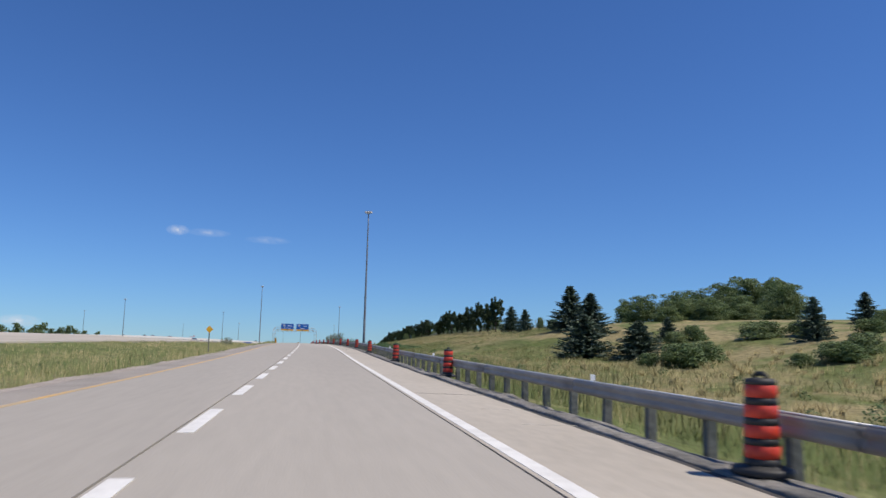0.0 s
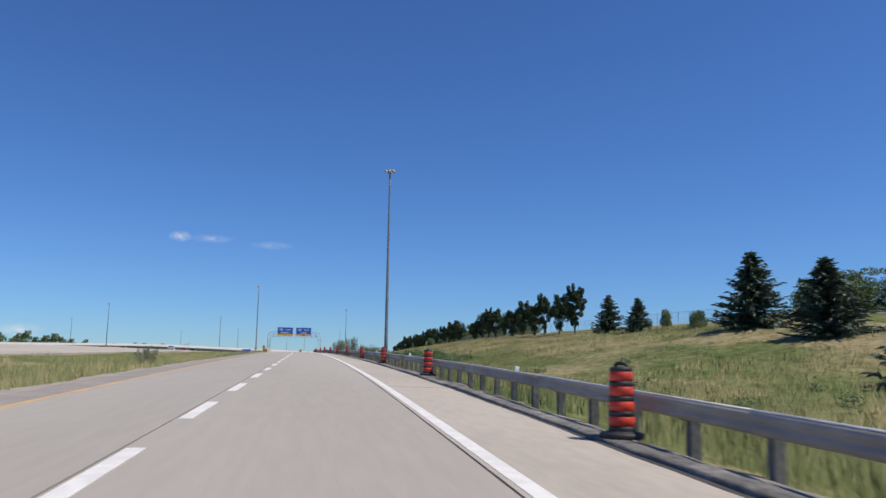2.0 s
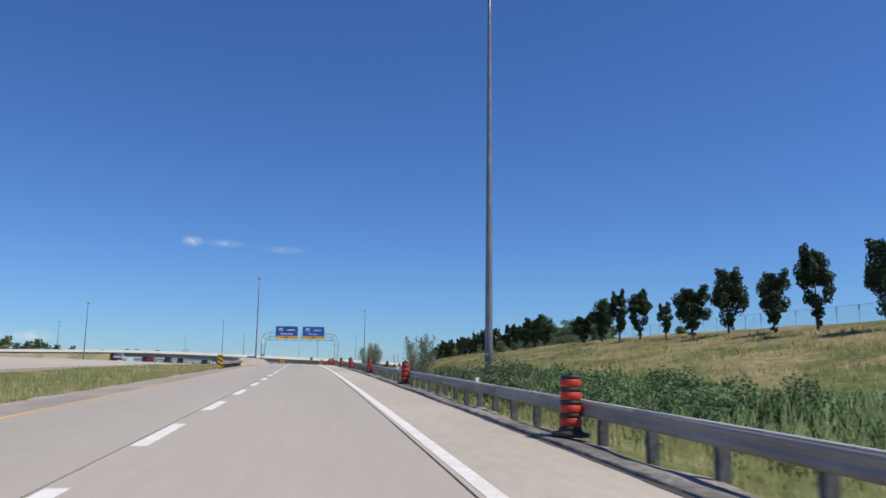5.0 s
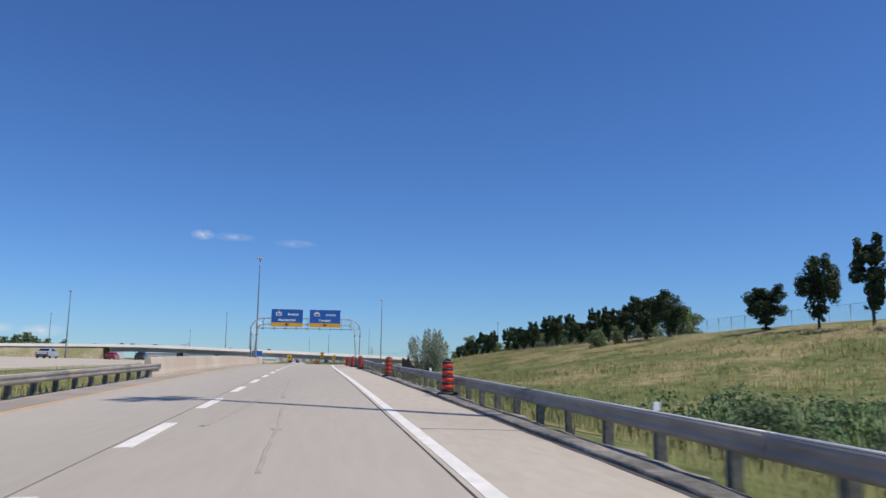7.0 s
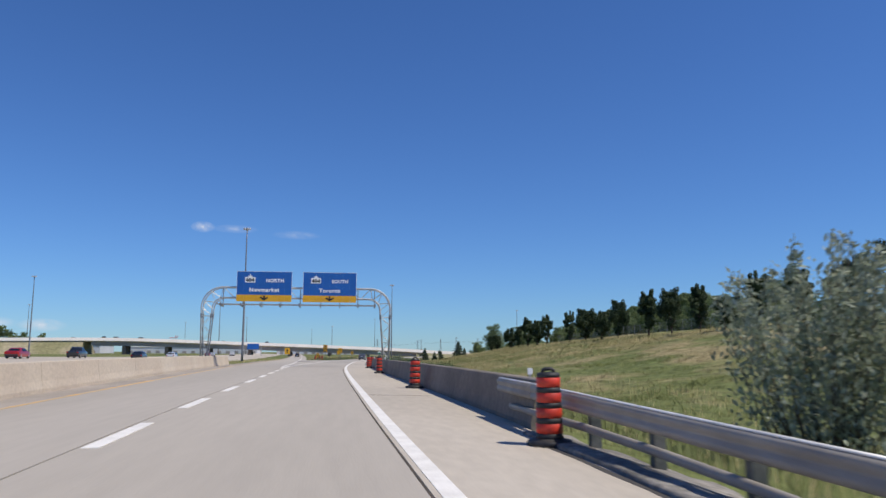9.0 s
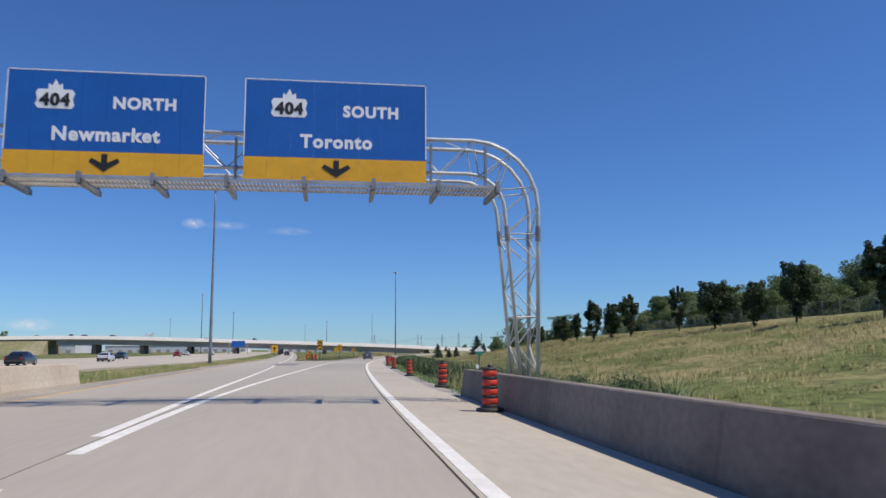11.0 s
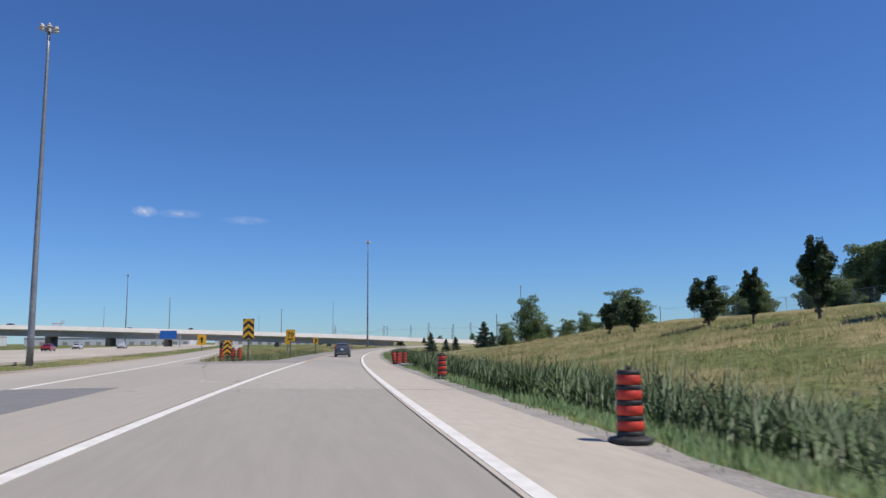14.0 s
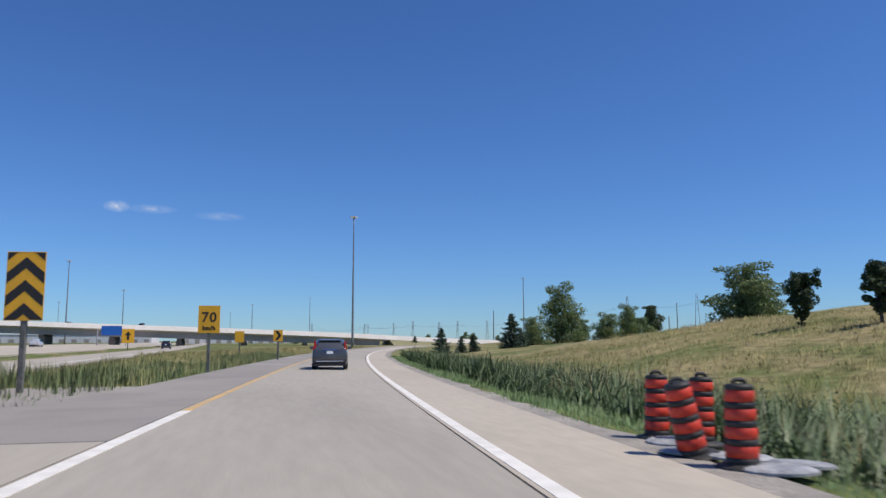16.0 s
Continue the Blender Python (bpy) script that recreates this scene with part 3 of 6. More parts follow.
def w_beam(name, line, y0, y1, z0, side, parent, section=W_SECTION, label="", step=1.9):
    ys = np.linspace(y0, y1, max(2, int(round((y1 - y0) / step)) + 1))
    bm = bmesh.new()
    rings = []
    for y in ys:
        x = float(line(y))
        z = float(road_z(x, y)) + (z0(y) if callable(z0) else z0)
        outer = [(side * a, 0.78 * b) for a, b in section]
        inner = [(side * (a + 0.012), 0.78 * b) for a, b in section[::-1]]
        rings.append([bm.verts.new((x + a, y, z + b)) for a, b in outer + inner])
    n = len(rings[0])
    for r, s in zip(rings, rings[1:]):
        for k in range(n):
            bm.faces.new((r[k], r[(k + 1) % n], s[(k + 1) % n], s[k]))
    bm.faces.new(rings[0])
    bm.faces.new(rings[-1][::-1])
    part(name, bm, M_RAIL, parent, label, True)
    # Added pale strip along the top: the beam's sun highlight, put into colour.
    if section is W_SECTION:
        bm = bmesh.new()
        pts = []
        for y in ys:
            x = float(line(y))
            pts.append((x - side * 0.012, y, float(road_z(x, y)) + beam_foot(y) + 0.78 * 0.322))
        rings = [[bm.verts.new((x + side * a, y, z + b)) for a, b in ((-0.05, -0.008), (-0.045, 0.004), (-0.015, 0.009), (0.028, 0.004), (0.03, -0.012))] for x, y, z in pts]
        for r, q in zip(rings, rings[1:]):
            for k in range(5):
                bm.faces.new((r[k], r[(k + 1) % 5], q[(k + 1) % 5], q[k]))
        bm.faces.new(rings[0])
        bm.faces.new(rings[-1][::-1])
        part("rolled_edge", bm, M_EDGE_SUN, parent, "upper edge of the beam, coloured bright as its sun highlight", True)


def post_mesh():
    bm = bmesh.new()
    box(bm, -0.07, 0.07, -0.065, 0.065, -0.7, 0.61, 0.012)
    box(bm, -0.15, -0.07, -0.06, 0.06, 0.41, 0.6, 0.008)
    box(bm, -0.162, -0.15, -0.02, 0.02, 0.47, 0.51)
    me = bpy.data.meshes.new("post")
    bm.to_mesh(me)
    bm.free()
    me.materials.append(M_POST)
    return me


POST = post_mesh()


def beam_foot(y):
    """Height of the beam's lower edge over the pavement."""
    return 0.41 - 0.09 * ease(60, 215, y) + 0.17 * ease(224, 236, y)


def guardrail(line, y0, y1, side, label, section=7.6, low=None):
    root = new("guardrail")
    tagged(root, label, "guardrail")
    y = y0
    while y < y1 - 0.5:
        e = min(y + section, y1)
        w_beam("beam", line, y, e + 0.12, beam_foot, side, root)
        y = e
    k = 0
    y = y0 + 0.3 if side < 0 else 9.07 - 1.727 * 45
    while y < min(y1, 232):
        x = float(line(y)) + side * 0.13
        part_me("post", POST, root, m=pose(x, y, float(road_z(x, y)) + random.uniform(-0.02, 0.02) + 0.8 * (beam_foot(y) - 0.41), random.uniform(-1, 1), random.uniform(-1.5, 1.5), 0 if side > 0 else 180))
        y += 1.727
    if low:
        w_beam("rub_rail", line, low[0], low[1], lambda y: -0.08 + 0.3 * ease(low[0], low[1] - 3, y), side, root, [(0, 0.13), (-0.04, 0.12), (-0.05, 0.065), (-0.04, 0.01), (0, 0)], "lower rub rail before the concrete barrier")
    return root


def rail_right(y):
    return edge_x(y) + 2.65 - 0.4 * ease(222, 234, y)


def rail_left(y):
    return yellow_x(y) - 1.5


guardrail(rail_right, -70, 236.2, 1, "long weathered steel guardrail on dark posts beside the shoulder", low=(222.5, 235.6))
guardrail(rail_left, 190, 211, -1, "short steel guardrail leading to the tan concrete barrier")


def barrier(name, line, y0, y1, side, mat, label, h=0.84, taper=0.0):
    """A concrete barrier with a sloped foot, cast in lengths."""
    root = new(name)
    tagged(root, label, "barrier")
    y = y0
    sec = [(0.0, -0.15), (0.0, 0.08), (0.05, 0.3), (0.12, h - 0.02), (0.14, h), (0.34, h), (0.36, h - 0.02), (0.44, 0.3), (0.52, 0.0), (0.52, -0.15)]
    while y < y1 - 0.2:
        e = min(y + 6.0, y1)
        bm = bmesh.new()
        rings = []
        for yy in np.linspace(y, e - 0.02, 5):
            x = float(line(yy))
            z = float(road_z(x, yy))
            k = 1.0
            if taper and yy > y1 - taper:
                k = 1 - 0.35 * (yy - (y1 - taper)) / taper
            rings.append([bm.verts.new((x + side * a, yy, z + (b * k if b > 0 else b))) for a, b in sec])
        n = len(sec)
        for r, s in zip(rings, rings[1:]):
            for q in range(n):
                bm.faces.new((r[q], r[(q + 1) % n], s[(q + 1) % n], s[q]))
        bm.faces.new(rings[0])
        bm.faces.new(rings[-1][::-1])
        part("barrier_length", bm, mat, root)
        y = e
    return root


def wall_right(y):
    return edge_x(y) + 2.25


def wall_left(y):
    return yellow_x(y) - 1.45


barrier("concrete_barrier", wall_right, 234.3, 292.3, 1, M_BARRIER, "grey concrete barrier along the shoulder, its shade put into the colour", 0.78)
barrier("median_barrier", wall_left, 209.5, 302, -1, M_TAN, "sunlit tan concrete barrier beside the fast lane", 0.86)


def delineator(x, y, z):
    root = new("delineator")
    root.matrix_world = pose(x, y, z)
    tagged(root, "small white reflector plate on a grey bracket", "reflector", "reflectors on the guardrail")
    bm = bmesh.new()
    box(bm, -0.02, 0.02, -0.015, 0.015, -0.12, 0.04)
    part("bracket", bm, M_STEEL, root)
    bm = bmesh.new()
    box(bm, -0.045, 0.045, -0.02, -0.005, 0.0, 0.11, 0.004)
    part("plate", bm, M_SIGNW, root, "white reflector plate")
    return root


first = None
for y in (-6, 13, 31.5, 50, 69, 88.5, 106.5, 126, 145.5, 164, 183.4, 202.4, 221.8):
    x = float(rail_right(y)) + 0.05
    top = float(road_z(x, y)) + beam_foot(y) + 0.255
    m = pose(x, y, top)
    if first is None:
        first = delineator(x, y, top)
    else:
        copy_thing(first, m)
for y in (235.2, 252.5, 271.5, 290.6):
    x = float(wall_right(y)) + 0.24
    copy_thing(first, pose(x, y, float(road_z(x, y)) + 0.84))


# ---- construction drums ----
def drum():
    root = new("construction_drum")
    tagged(root, "slim orange and black construction drum standing on the shoulder", "traffic drum", "drums along the shoulder")
    bm = bmesh.new()
    lathe(bm, [(0.29, 0.0), (0.305, 0.02), (0.305, 0.055), (0.29, 0.075), (0.23, 0.08), (0.21, 0.095), (0.185, 0.1)], 14)
    part("rubber_base", bm, M_BLACK, root, "wide black rubber ring weighing the foot down", True)
    bm = bmesh.new()
    rings = [(0.185, 0.06), (0.182, 0.13)]
    z = 0.1
    for i in range(4):
        r = 0.178 - 0.006 * i
        rings += [(r, z + 0.06), (r - 0.012, z + 0.066), (r - 0.012, z + 0.196), (r, z + 0.2)]
        z += 0.2
    rings += [(0.155, 0.935), (0.14, 0.955), (0.06, 0.962)]
    lathe(bm, rings, 22)
    part("drum_body", bm, M_BLACK, root, "black ribbed plastic body", True)
    z = 0.1
    for i in range(4):
        r = 0.178 - 0.006 * i
        bm = bmesh.new()
        lathe(bm, [(r - 0.008, z + 0.067), (r + 0.001, z + 0.072), (r, z + 0.13), (r - 0.001, z + 0.19), (r - 0.008, z + 0.195)], 22)
        part("orange_band", bm, M_ORANGE, root, "reflective orange band", True)
        z += 0.2
    bm = bmesh.new()
    tube(bm, [(-0.075, 0, 0.94), (-0.07, 0, 0.985), (-0.045, 0, 1.005), (0.045, 0, 1.005), (0.07, 0, 0.985), (0.075, 0, 0.94)], 0.025, 7)
    part("handle", bm, M_BLACK, root, "black lifting handle", True)
    return root


DRUM = drum()
spots = [(7.08, 2.24), (26.3, 2.4), (42.6, 2.3), (61.8, 2.22), (80.1, 2.28), (98.1, 2.36), (116.3, 2.4), (137.2, 2.38), (158.7, 2.4), (177.6, 2.37), (195.9, 2.22),
         (212.5, 2.12), (232.15, 1.9), (247.4, 1.88), (267.0, 1.88), (285.6, 1.88), (298.4, 2.45), (313.7, 2.3), (334.1, 2.3), (349.1, 2.22), (369.1, 2.55)]
for i, (y, u) in enumerate(spots):
    x = float(edge_x(y)) + u
    z = float(road_z(x, y)) + (0.045 if y < 231 else 0.0 if y < 292 else -0.022)
    m = pose(x, y, z, random.uniform(-1, 1), random.uniform(-1.5, 1.5), random.uniform(0, 360))
    if i == 0:
        DRUM.matrix_world = m
    else:
        copy_thing(DRUM, m)
# a leaning cluster further on, with loose grey ballast mats
for x, y, lean in ((7.02, 397.2, 1), (6.5, 395.35, -13), (7.3, 396.5, 2), (6.56, 394.5, 0)):
    ob = copy_thing(DRUM, pose(x, y, float(road_z(x, y)) - 0.07, 0, lean, 0))
    tagged(ob, "orange and black construction drum, one of a huddled leaning cluster")


def ballast(y, u, rz, tilt):
    bm = bmesh.new()
    n = 14
    prof = [(0.36, 0.0), (0.36, 0.03), (0.3, 0.055), (0.15, 0.065)]
    lathe(bm, prof, n)
    for v in bm.verts:
        v.co.x *= 1.15
    x = float(edge_x(y)) + u
    ob = part("ballast_mat", bm, M_MAT)
    ob.matrix_world = pose(x, y, float(road_z(x, y)) - 0.02, 0, tilt, rz)
    tagged(ob, "flat grey rubber ballast mat lying by the drums", "rubber mat")


ballast(395.1, 2.85, 10, 3)
ballast(394.5, 3.25, 40, 5)
ballast(396.6, 2.7, 70, 0)
ballast(395.6, 2.45, 25, 4)
ballast(394.2, 2.75, 120, 2)
for y, x in ((409.0, -6.2), (408.7, -5.62), (410.4, -7.3)):
    ob = copy_thing(DRUM, pose(x, y, float(road_z(x, y)) - 0.015, 0, random.uniform(-2, 2), 50 * x) @ Matrix.Scale(1.18, 4))
    tagged(ob, "orange and black construction drum guarding the gore", group="drums in the gore")


def leaning_board():
    root = new("sign_stand")
    tagged(root, "dark folded sign board leaning behind the guardrail", "sign stand")
    bm = bmesh.new()
    flat(bm, [(-0.42, 1.18), (-0.34, 1.2), (0.5, 0.52), (0.51, 0.02), (0.46, 0.02), (0.2, 0.3), (-0.42, 0.32)], 0.025)
    part("board", bm, M_PLASTIC, root)
    for x in (-0.3, 0.1):
        bm = bmesh.new()
        box(bm, x - 0.09, x + 0.09, 0.002, 0.05, -0.25, 0.6, 0.006)
        part("leg", bm, M_POST, root)
    x, y = 3.72, 215.4
    root.matrix_world = pose(x, y, float(road_z(x, y)) - 0.2, 4, 0, -6)


leaning_board()


# ---- high-mast lamps ----
def high_mast(h=33.5, n=6):
    root = new("high_mast_lamp")
    tagged(root, "very tall grey tapered steel mast with a ring of lamps", "lamp post", "high masts beside the highway")
    bm = bmesh.new()
    box(bm, -0.55, 0.55, -0.55, 0.55, -1.2, 0.05, 0.04)
    part("footing", bm, M_BARRIER, root, "concrete footing")
    bm = bmesh.new()
    steps = 12
    tube(bm, [(0, 0, h * i / steps) for i in range(steps + 1)], [0.33 - 0.2 * i / steps for i in range(steps + 1)], 12)
    part("shaft", bm, M_MAST, root, smooth=True)
    for z, r in ((h * 0.36, 0.275), (h * 0.68, 0.21)):
        bm = bmesh.new()
        tube(bm, [(0, 0, z), (0, 0, z + 0.5)], r, 12)
        part("sleeve", bm, M_MAST, root)
    bm = bmesh.new()
    tube(bm, [(0, 0, h - 0.4), (0, 0, h + 0.35)], [0.34, 0.24], 12)
    part("head", bm, M_MAST, root)
    for k in range(n):
        a = 2 * math.pi * k / n + 0.2
        c, s = math.cos(a), math.sin(a)
        bm = bmesh.new()
        tube(bm, [(0.2 * c, 0.2 * s, h), (0.8 * c, 0.8 * s, h + 0.1)], 0.045, 6)
        tube(bm, [(0.75 * c, 0.75 * s, h - 0.12), (0.75 * c, 0.75 * s, h + 0.1), (0.9 * c, 0.9 * s, h + 0.2)], [0.3, 0.22, 0.1], 10)
        part("luminaire", bm, M_STEEL, root, "lamp unit on a short arm")
    return root


MAST = high_mast()
masts = [(13.4, 184, 3.2, 33.5), (-25.9, 419, 3.2, 33.9), (-124.4, 542.5, 2.4, 33.0), (23.0, 585, 3.2, 34.5), (-77.7, 714, 2.6, 34.6), (115.8, 715, 3.5, 29.9),
         (-8.5, 862, 2.5, 24.3), (32.7, 984, 2.5, 36), (-70, 790, 2.5, 27), (-210, 760, 2.5, 33), (-165, 1050, 2.5, 33), (-40, 1250, 2.5, 33)]
for i, (x, y, z, h) in enumerate(masts):
    z = float(land_z(x, y)) - 0.02
    top = {0: 36.7, 1: 37.1, 2: 35.4, 3: 37.7, 4: 37.2, 5: 33.4, 6: 26.8, 7: 38.5}.get(i, z + h)
    m = pose(x, y, z, 0, 0, 37 * i) @ Matrix.Diagonal((1, 1, (top - z) / 33.8, 1))
    if i == 0:
        MAST.matrix_world = m
    else:
        copy_thing(MAST, pose(0, 0, 0)).matrix_world = m


# ---- sign gantry ----
def text(name, body, size, x, z, y, mat, parent, align="CENTER", label="", bold=0.012):
    c = bpy.data.curves.new(name, "FONT")
    c.body = body
    c.size = size
    c.align_x = align
    c.extrude = 0.004
    c.offset = bold
    c.space_character = 1.12
    c.resolution_u = 3
    t = bpy.data.objects.new("lettering", c)
    me = bpy.data.meshes.new_from_object(t)
    bpy.data.objects.remove(t)
    bpy.data.curves.remove(c)
    me.materials.clear()
    me.materials.append(mat)
    ob = new(name, me)
    ob.parent = parent
    ob.matrix_local = pose(x, y, z, 90, 0, 0)
    return tagged(ob, label)


def gantry():
    y0, zg = 288.0, 3.6
    root = new("sign_gantry")
    root.matrix_world = pose(0, y0, 0)
    tagged(root, "arched galvanised steel truss gantry spanning the exit lanes", "sign gantry")
    xl, xr, zt = -13.05, 3.08, 10.75
    deep, gap, bend = 0.95, 0.9, 1.75
    zi = zt - gap
    ya, yb = 0.25, 0.25 + deep
    foot_o, foot_i = 0.12, 0.5

    def chord(outer, y):
        o, top, r, foot = (0.0, zt, bend, foot_o) if outer else (gap, zi, bend - gap + 0.15, foot_i)
        L, Rr = xl + o, xr - o
        arc = [math.radians(15 * a) for a in range(0, 7)]
        pts = [(xl + foot, y, zg)]
        pts += [(L + r * (1 - math.cos(t)), y, top - r + r * math.sin(t)) for t in arc]
        pts += [(Rr - r * (1 - math.cos(t)), y, top - r + r * math.sin(t)) for t in arc[::-1]]
        pts.append((xr - foot, y, zg))
        return pts

    for outer in (True, False):
        for y in (ya, yb):
            bm = bmesh.new()
            tube(bm, chord(outer, y), 0.055 if outer else 0.048, 8)
            part("chord", bm, M_GALV, root, "bent steel tube chord", True)

    def brace(a, b, r=0.019):
        bm = bmesh.new()
        tube(bm, [a, b], r, 6)
        part("brace", bm, M_GALV, root)

    xs = np.linspace(xl + bend, xr - bend, 15)
    for i in range(14):
        for y in (ya, yb):
            a, b = (zi, zt) if i % 2 else (zt, zi)
            brace((xs[i], y, a), (xs[i + 1], y, b))
        brace((xs[i], ya if i % 2 else yb, zt), (xs[i + 1], yb if i % 2 else ya, zt))
        if i % 2 == 0:
            brace((xs[i], ya, zi), (xs[i], yb, zi))
            brace((xs[i], ya, zt), (xs[i], yb, zt))
    top = zt - bend
    zs = np.linspace(zg + 0.3, top, 8)
    for side in (1, -1):
        base = xl if side > 0 else xr
        xo = lambda z: base + side * foot_o * (top - z) / (top - zg)
        xi = lambda z: base + side * (gap + (foot_i - gap) * (top - z) / (top - zg))
        for i in range(7):
            for y in (ya, yb):
                a, b = (xo, xi) if i % 2 else (xi, xo)
                brace((a(zs[i]), y, zs[i]), (b(zs[i + 1]), y, zs[i + 1]))
            for f in (xo, xi):
                brace((f(zs[i]), ya if i % 2 else yb, zs[i]), (f(zs[i + 1]), yb if i % 2 else ya, zs[i + 1]))
            if i in (0, 3, 6):
                for y in (ya, yb):
                    brace((xo(zs[i]), y, zs[i]), (xi(zs[i]), y, zs[i]))
                for f in (xo, xi):
                    brace((f(zs[i]), ya, zs[i]), (f(zs[i]), yb, zs[i]))
        ri = bend - gap + 0.15
        for a in range(5):
            t, q = math.radians(18 * a), math.radians(18 * (a + 1))
            for y in (ya, yb):
                p_o = lambda t: (base + side * bend * (1 - math.cos(t)), y, zt - bend + bend * math.sin(t))
                p_i = lambda t: (base + side * (gap + ri * (1 - math.cos(t))), y, zi - ri + ri * math.sin(t))
                brace(p_o(t), p_i(q)) if a % 2 else brace(p_i(t), p_o(q))
        for f in (xo, xi):
            for y in (ya, yb):
                bm = bmesh.new()
                tube(bm, [(f(zs[6] - 0.2), y, zs[6] - 0.2), (f(zs[6] + 0.2), y, zs[6] + 0.2)], 0.075, 8)
                part("splice_collar", bm, M_MAST, root, "dark bolted splice collar")
        bm = bmesh.new()
        c = base + side * 0.3
        box(bm, c - 0.55, c + 0.55, ya - 0.4, yb + 0.4, zg - 1.6, zg + 0.1, 0.03)
        part("footing", bm, M_BARRIER, root, "concrete footing")
    # walkway below the signs
    for y in (-1.15, -0.65, -0.15):
        bm = bmesh.new()
        box(bm, -11.6, 1.75, y - 0.015, y + 0.015, 9.165, 9.235)
        part("walkway_rail", bm, M_STEEL, root, "long edge bar of the walkway")
    bm = bmesh.new()
    for x in np.arange(-11.55, 1.72, 0.095):
        box(bm, x - 0.006, x + 0.006, -1.13, -0.17, 9.175, 9.228)
    part("walkway_grating", bm, M_GRATE, root, "close cross bars of the walkway grating")
    for x in (-11.25, -9.6, -8.0, -6.4, -4.76, -3.0, -1.36, 0.2, 1.65):
        bm = bmesh.new()
        box(bm, x - 0.045, x + 0.045, -1.3, 0.3, 9.03, 9.16)
        box(bm, x - 0.045, x + 0.045, -1.34, -1.2, 9.03, 9.3)
        box(bm, x - 0.03, x + 0.03, 0.12, 0.22, 9.1, 10.6)
        part("walkway_bracket", bm, M_MAST, root, "walkway bracket")
    return root


gantry()


def maple_crown(x, z, s):
    """A white route shield: rounded tablet with a crown above it."""
    pts = [(-0.5, 0), (0.5, 0), (0.58, 0.12), (0.52, 0.3), (0.58, 0.5), (0.5, 0.62), (0.22, 0.62), (0.2, 0.8), (0.1, 0.74), (0.0, 0.95), (-0.1, 0.74), (-0.2, 0.8),
           (-0.22, 0.62), (-0.5, 0.62), (-0.58, 0.5), (-0.52, 0.3), (-0.58, 0.12)]
    return [(x + a * s, z + b * s) for a, b in pts]


def guide_sign(x0, x1, where, heading):
    root = new("guide_sign")
    root.matrix_world = pose(0, 287.95, 0)
    tagged(root, f"blue and yellow overhead sign reading 404 {heading} {where}", "road sign", "signs on the gantry")
    z0, z1 = 9.5, 12.1
    xm, w = (x0 + x1) / 2, x1 - x0
    for z in (9.75, 10.6, 11.6):
        bm = bmesh.new()
        box(bm, x0 + 0.1, x1 - 0.1, 0.01, 0.14, z - 0.05, z + 0.05)
        part("stiffener", bm, M_STEEL, root)
    for k in range(8):
        a, b = x0 + w * k / 8, x0 + w * (k + 1) / 8
        bm = bmesh.new()
        box(bm, a + 0.002, b - 0.002, -0.03, 0.0, 10.08, z1)
        part("panel", bm, M_BLUE, root, "blue extruded panel")
        bm = bmesh.new()
        box(bm, a + 0.002, b - 0.002, -0.03, 0.0, z0, 10.076)
        part("exit_panel", bm, M_SIGNY, root, "yellow exit-only panel")
    bm = bmesh.new()
    f = 0.025
    for a, b, c, d in ((x0, x1, z1 - f, z1), (x0, x0 + f, 10.1, z1), (x1 - f, x1, 10.1, z1)):
        box(bm, a, b, -0.036, -0.031, c, d)
    part("border", bm, M_SIGNW, root, "thin white border")
    bm = bmesh.new()
    flat(bm, maple_crown(x0 + w * 0.24, 11.12, 0.78), 0.008)
    ob = part("route_shield", bm, M_SIGNW, root, "white crowned route shield")
    ob.location.y = -0.032
    text("route_number", "404", 0.42, x0 + w * 0.24, 11.2, -0.046, M_SIGNK, root, bold=0.02)
    text("heading", heading, 0.4, x0 + w * 0.69, 11.18, -0.034, M_SIGNW, root, bold=0.018)
    text("destination", where, 0.47, xm, 10.35, -0.034, M_SIGNW, root, bold=0.018)
    bm = bmesh.new()
    flat(bm, [(xm - 0.07, 10.02), (xm - 0.07, 9.8), (xm - 0.3, 9.92), (xm - 0.36, 9.83), (xm, 9.58), (xm + 0.36, 9.83), (xm + 0.3, 9.92), (xm + 0.07, 9.8), (xm + 0.07, 10.02)], 0.006)
    ob = part("arrow", bm, M_SIGNK, root, "black down arrow")
    ob.location.y = -0.033


guide_sign(-10.15, -5.5, "Newmarket", "NORTH")
guide_sign(-4.55, 0.05, "Toronto", "SOUTH")


# ---- roadside signs ----
def sign_post(h, root, half=0.07):
    bm = bmesh.new()
    box(bm, -half, half, 0.02, 0.02 + 1.7 * half, -0.6, h, 0.008)
    part("post", bm, M_POST, root, "square grey sign post")


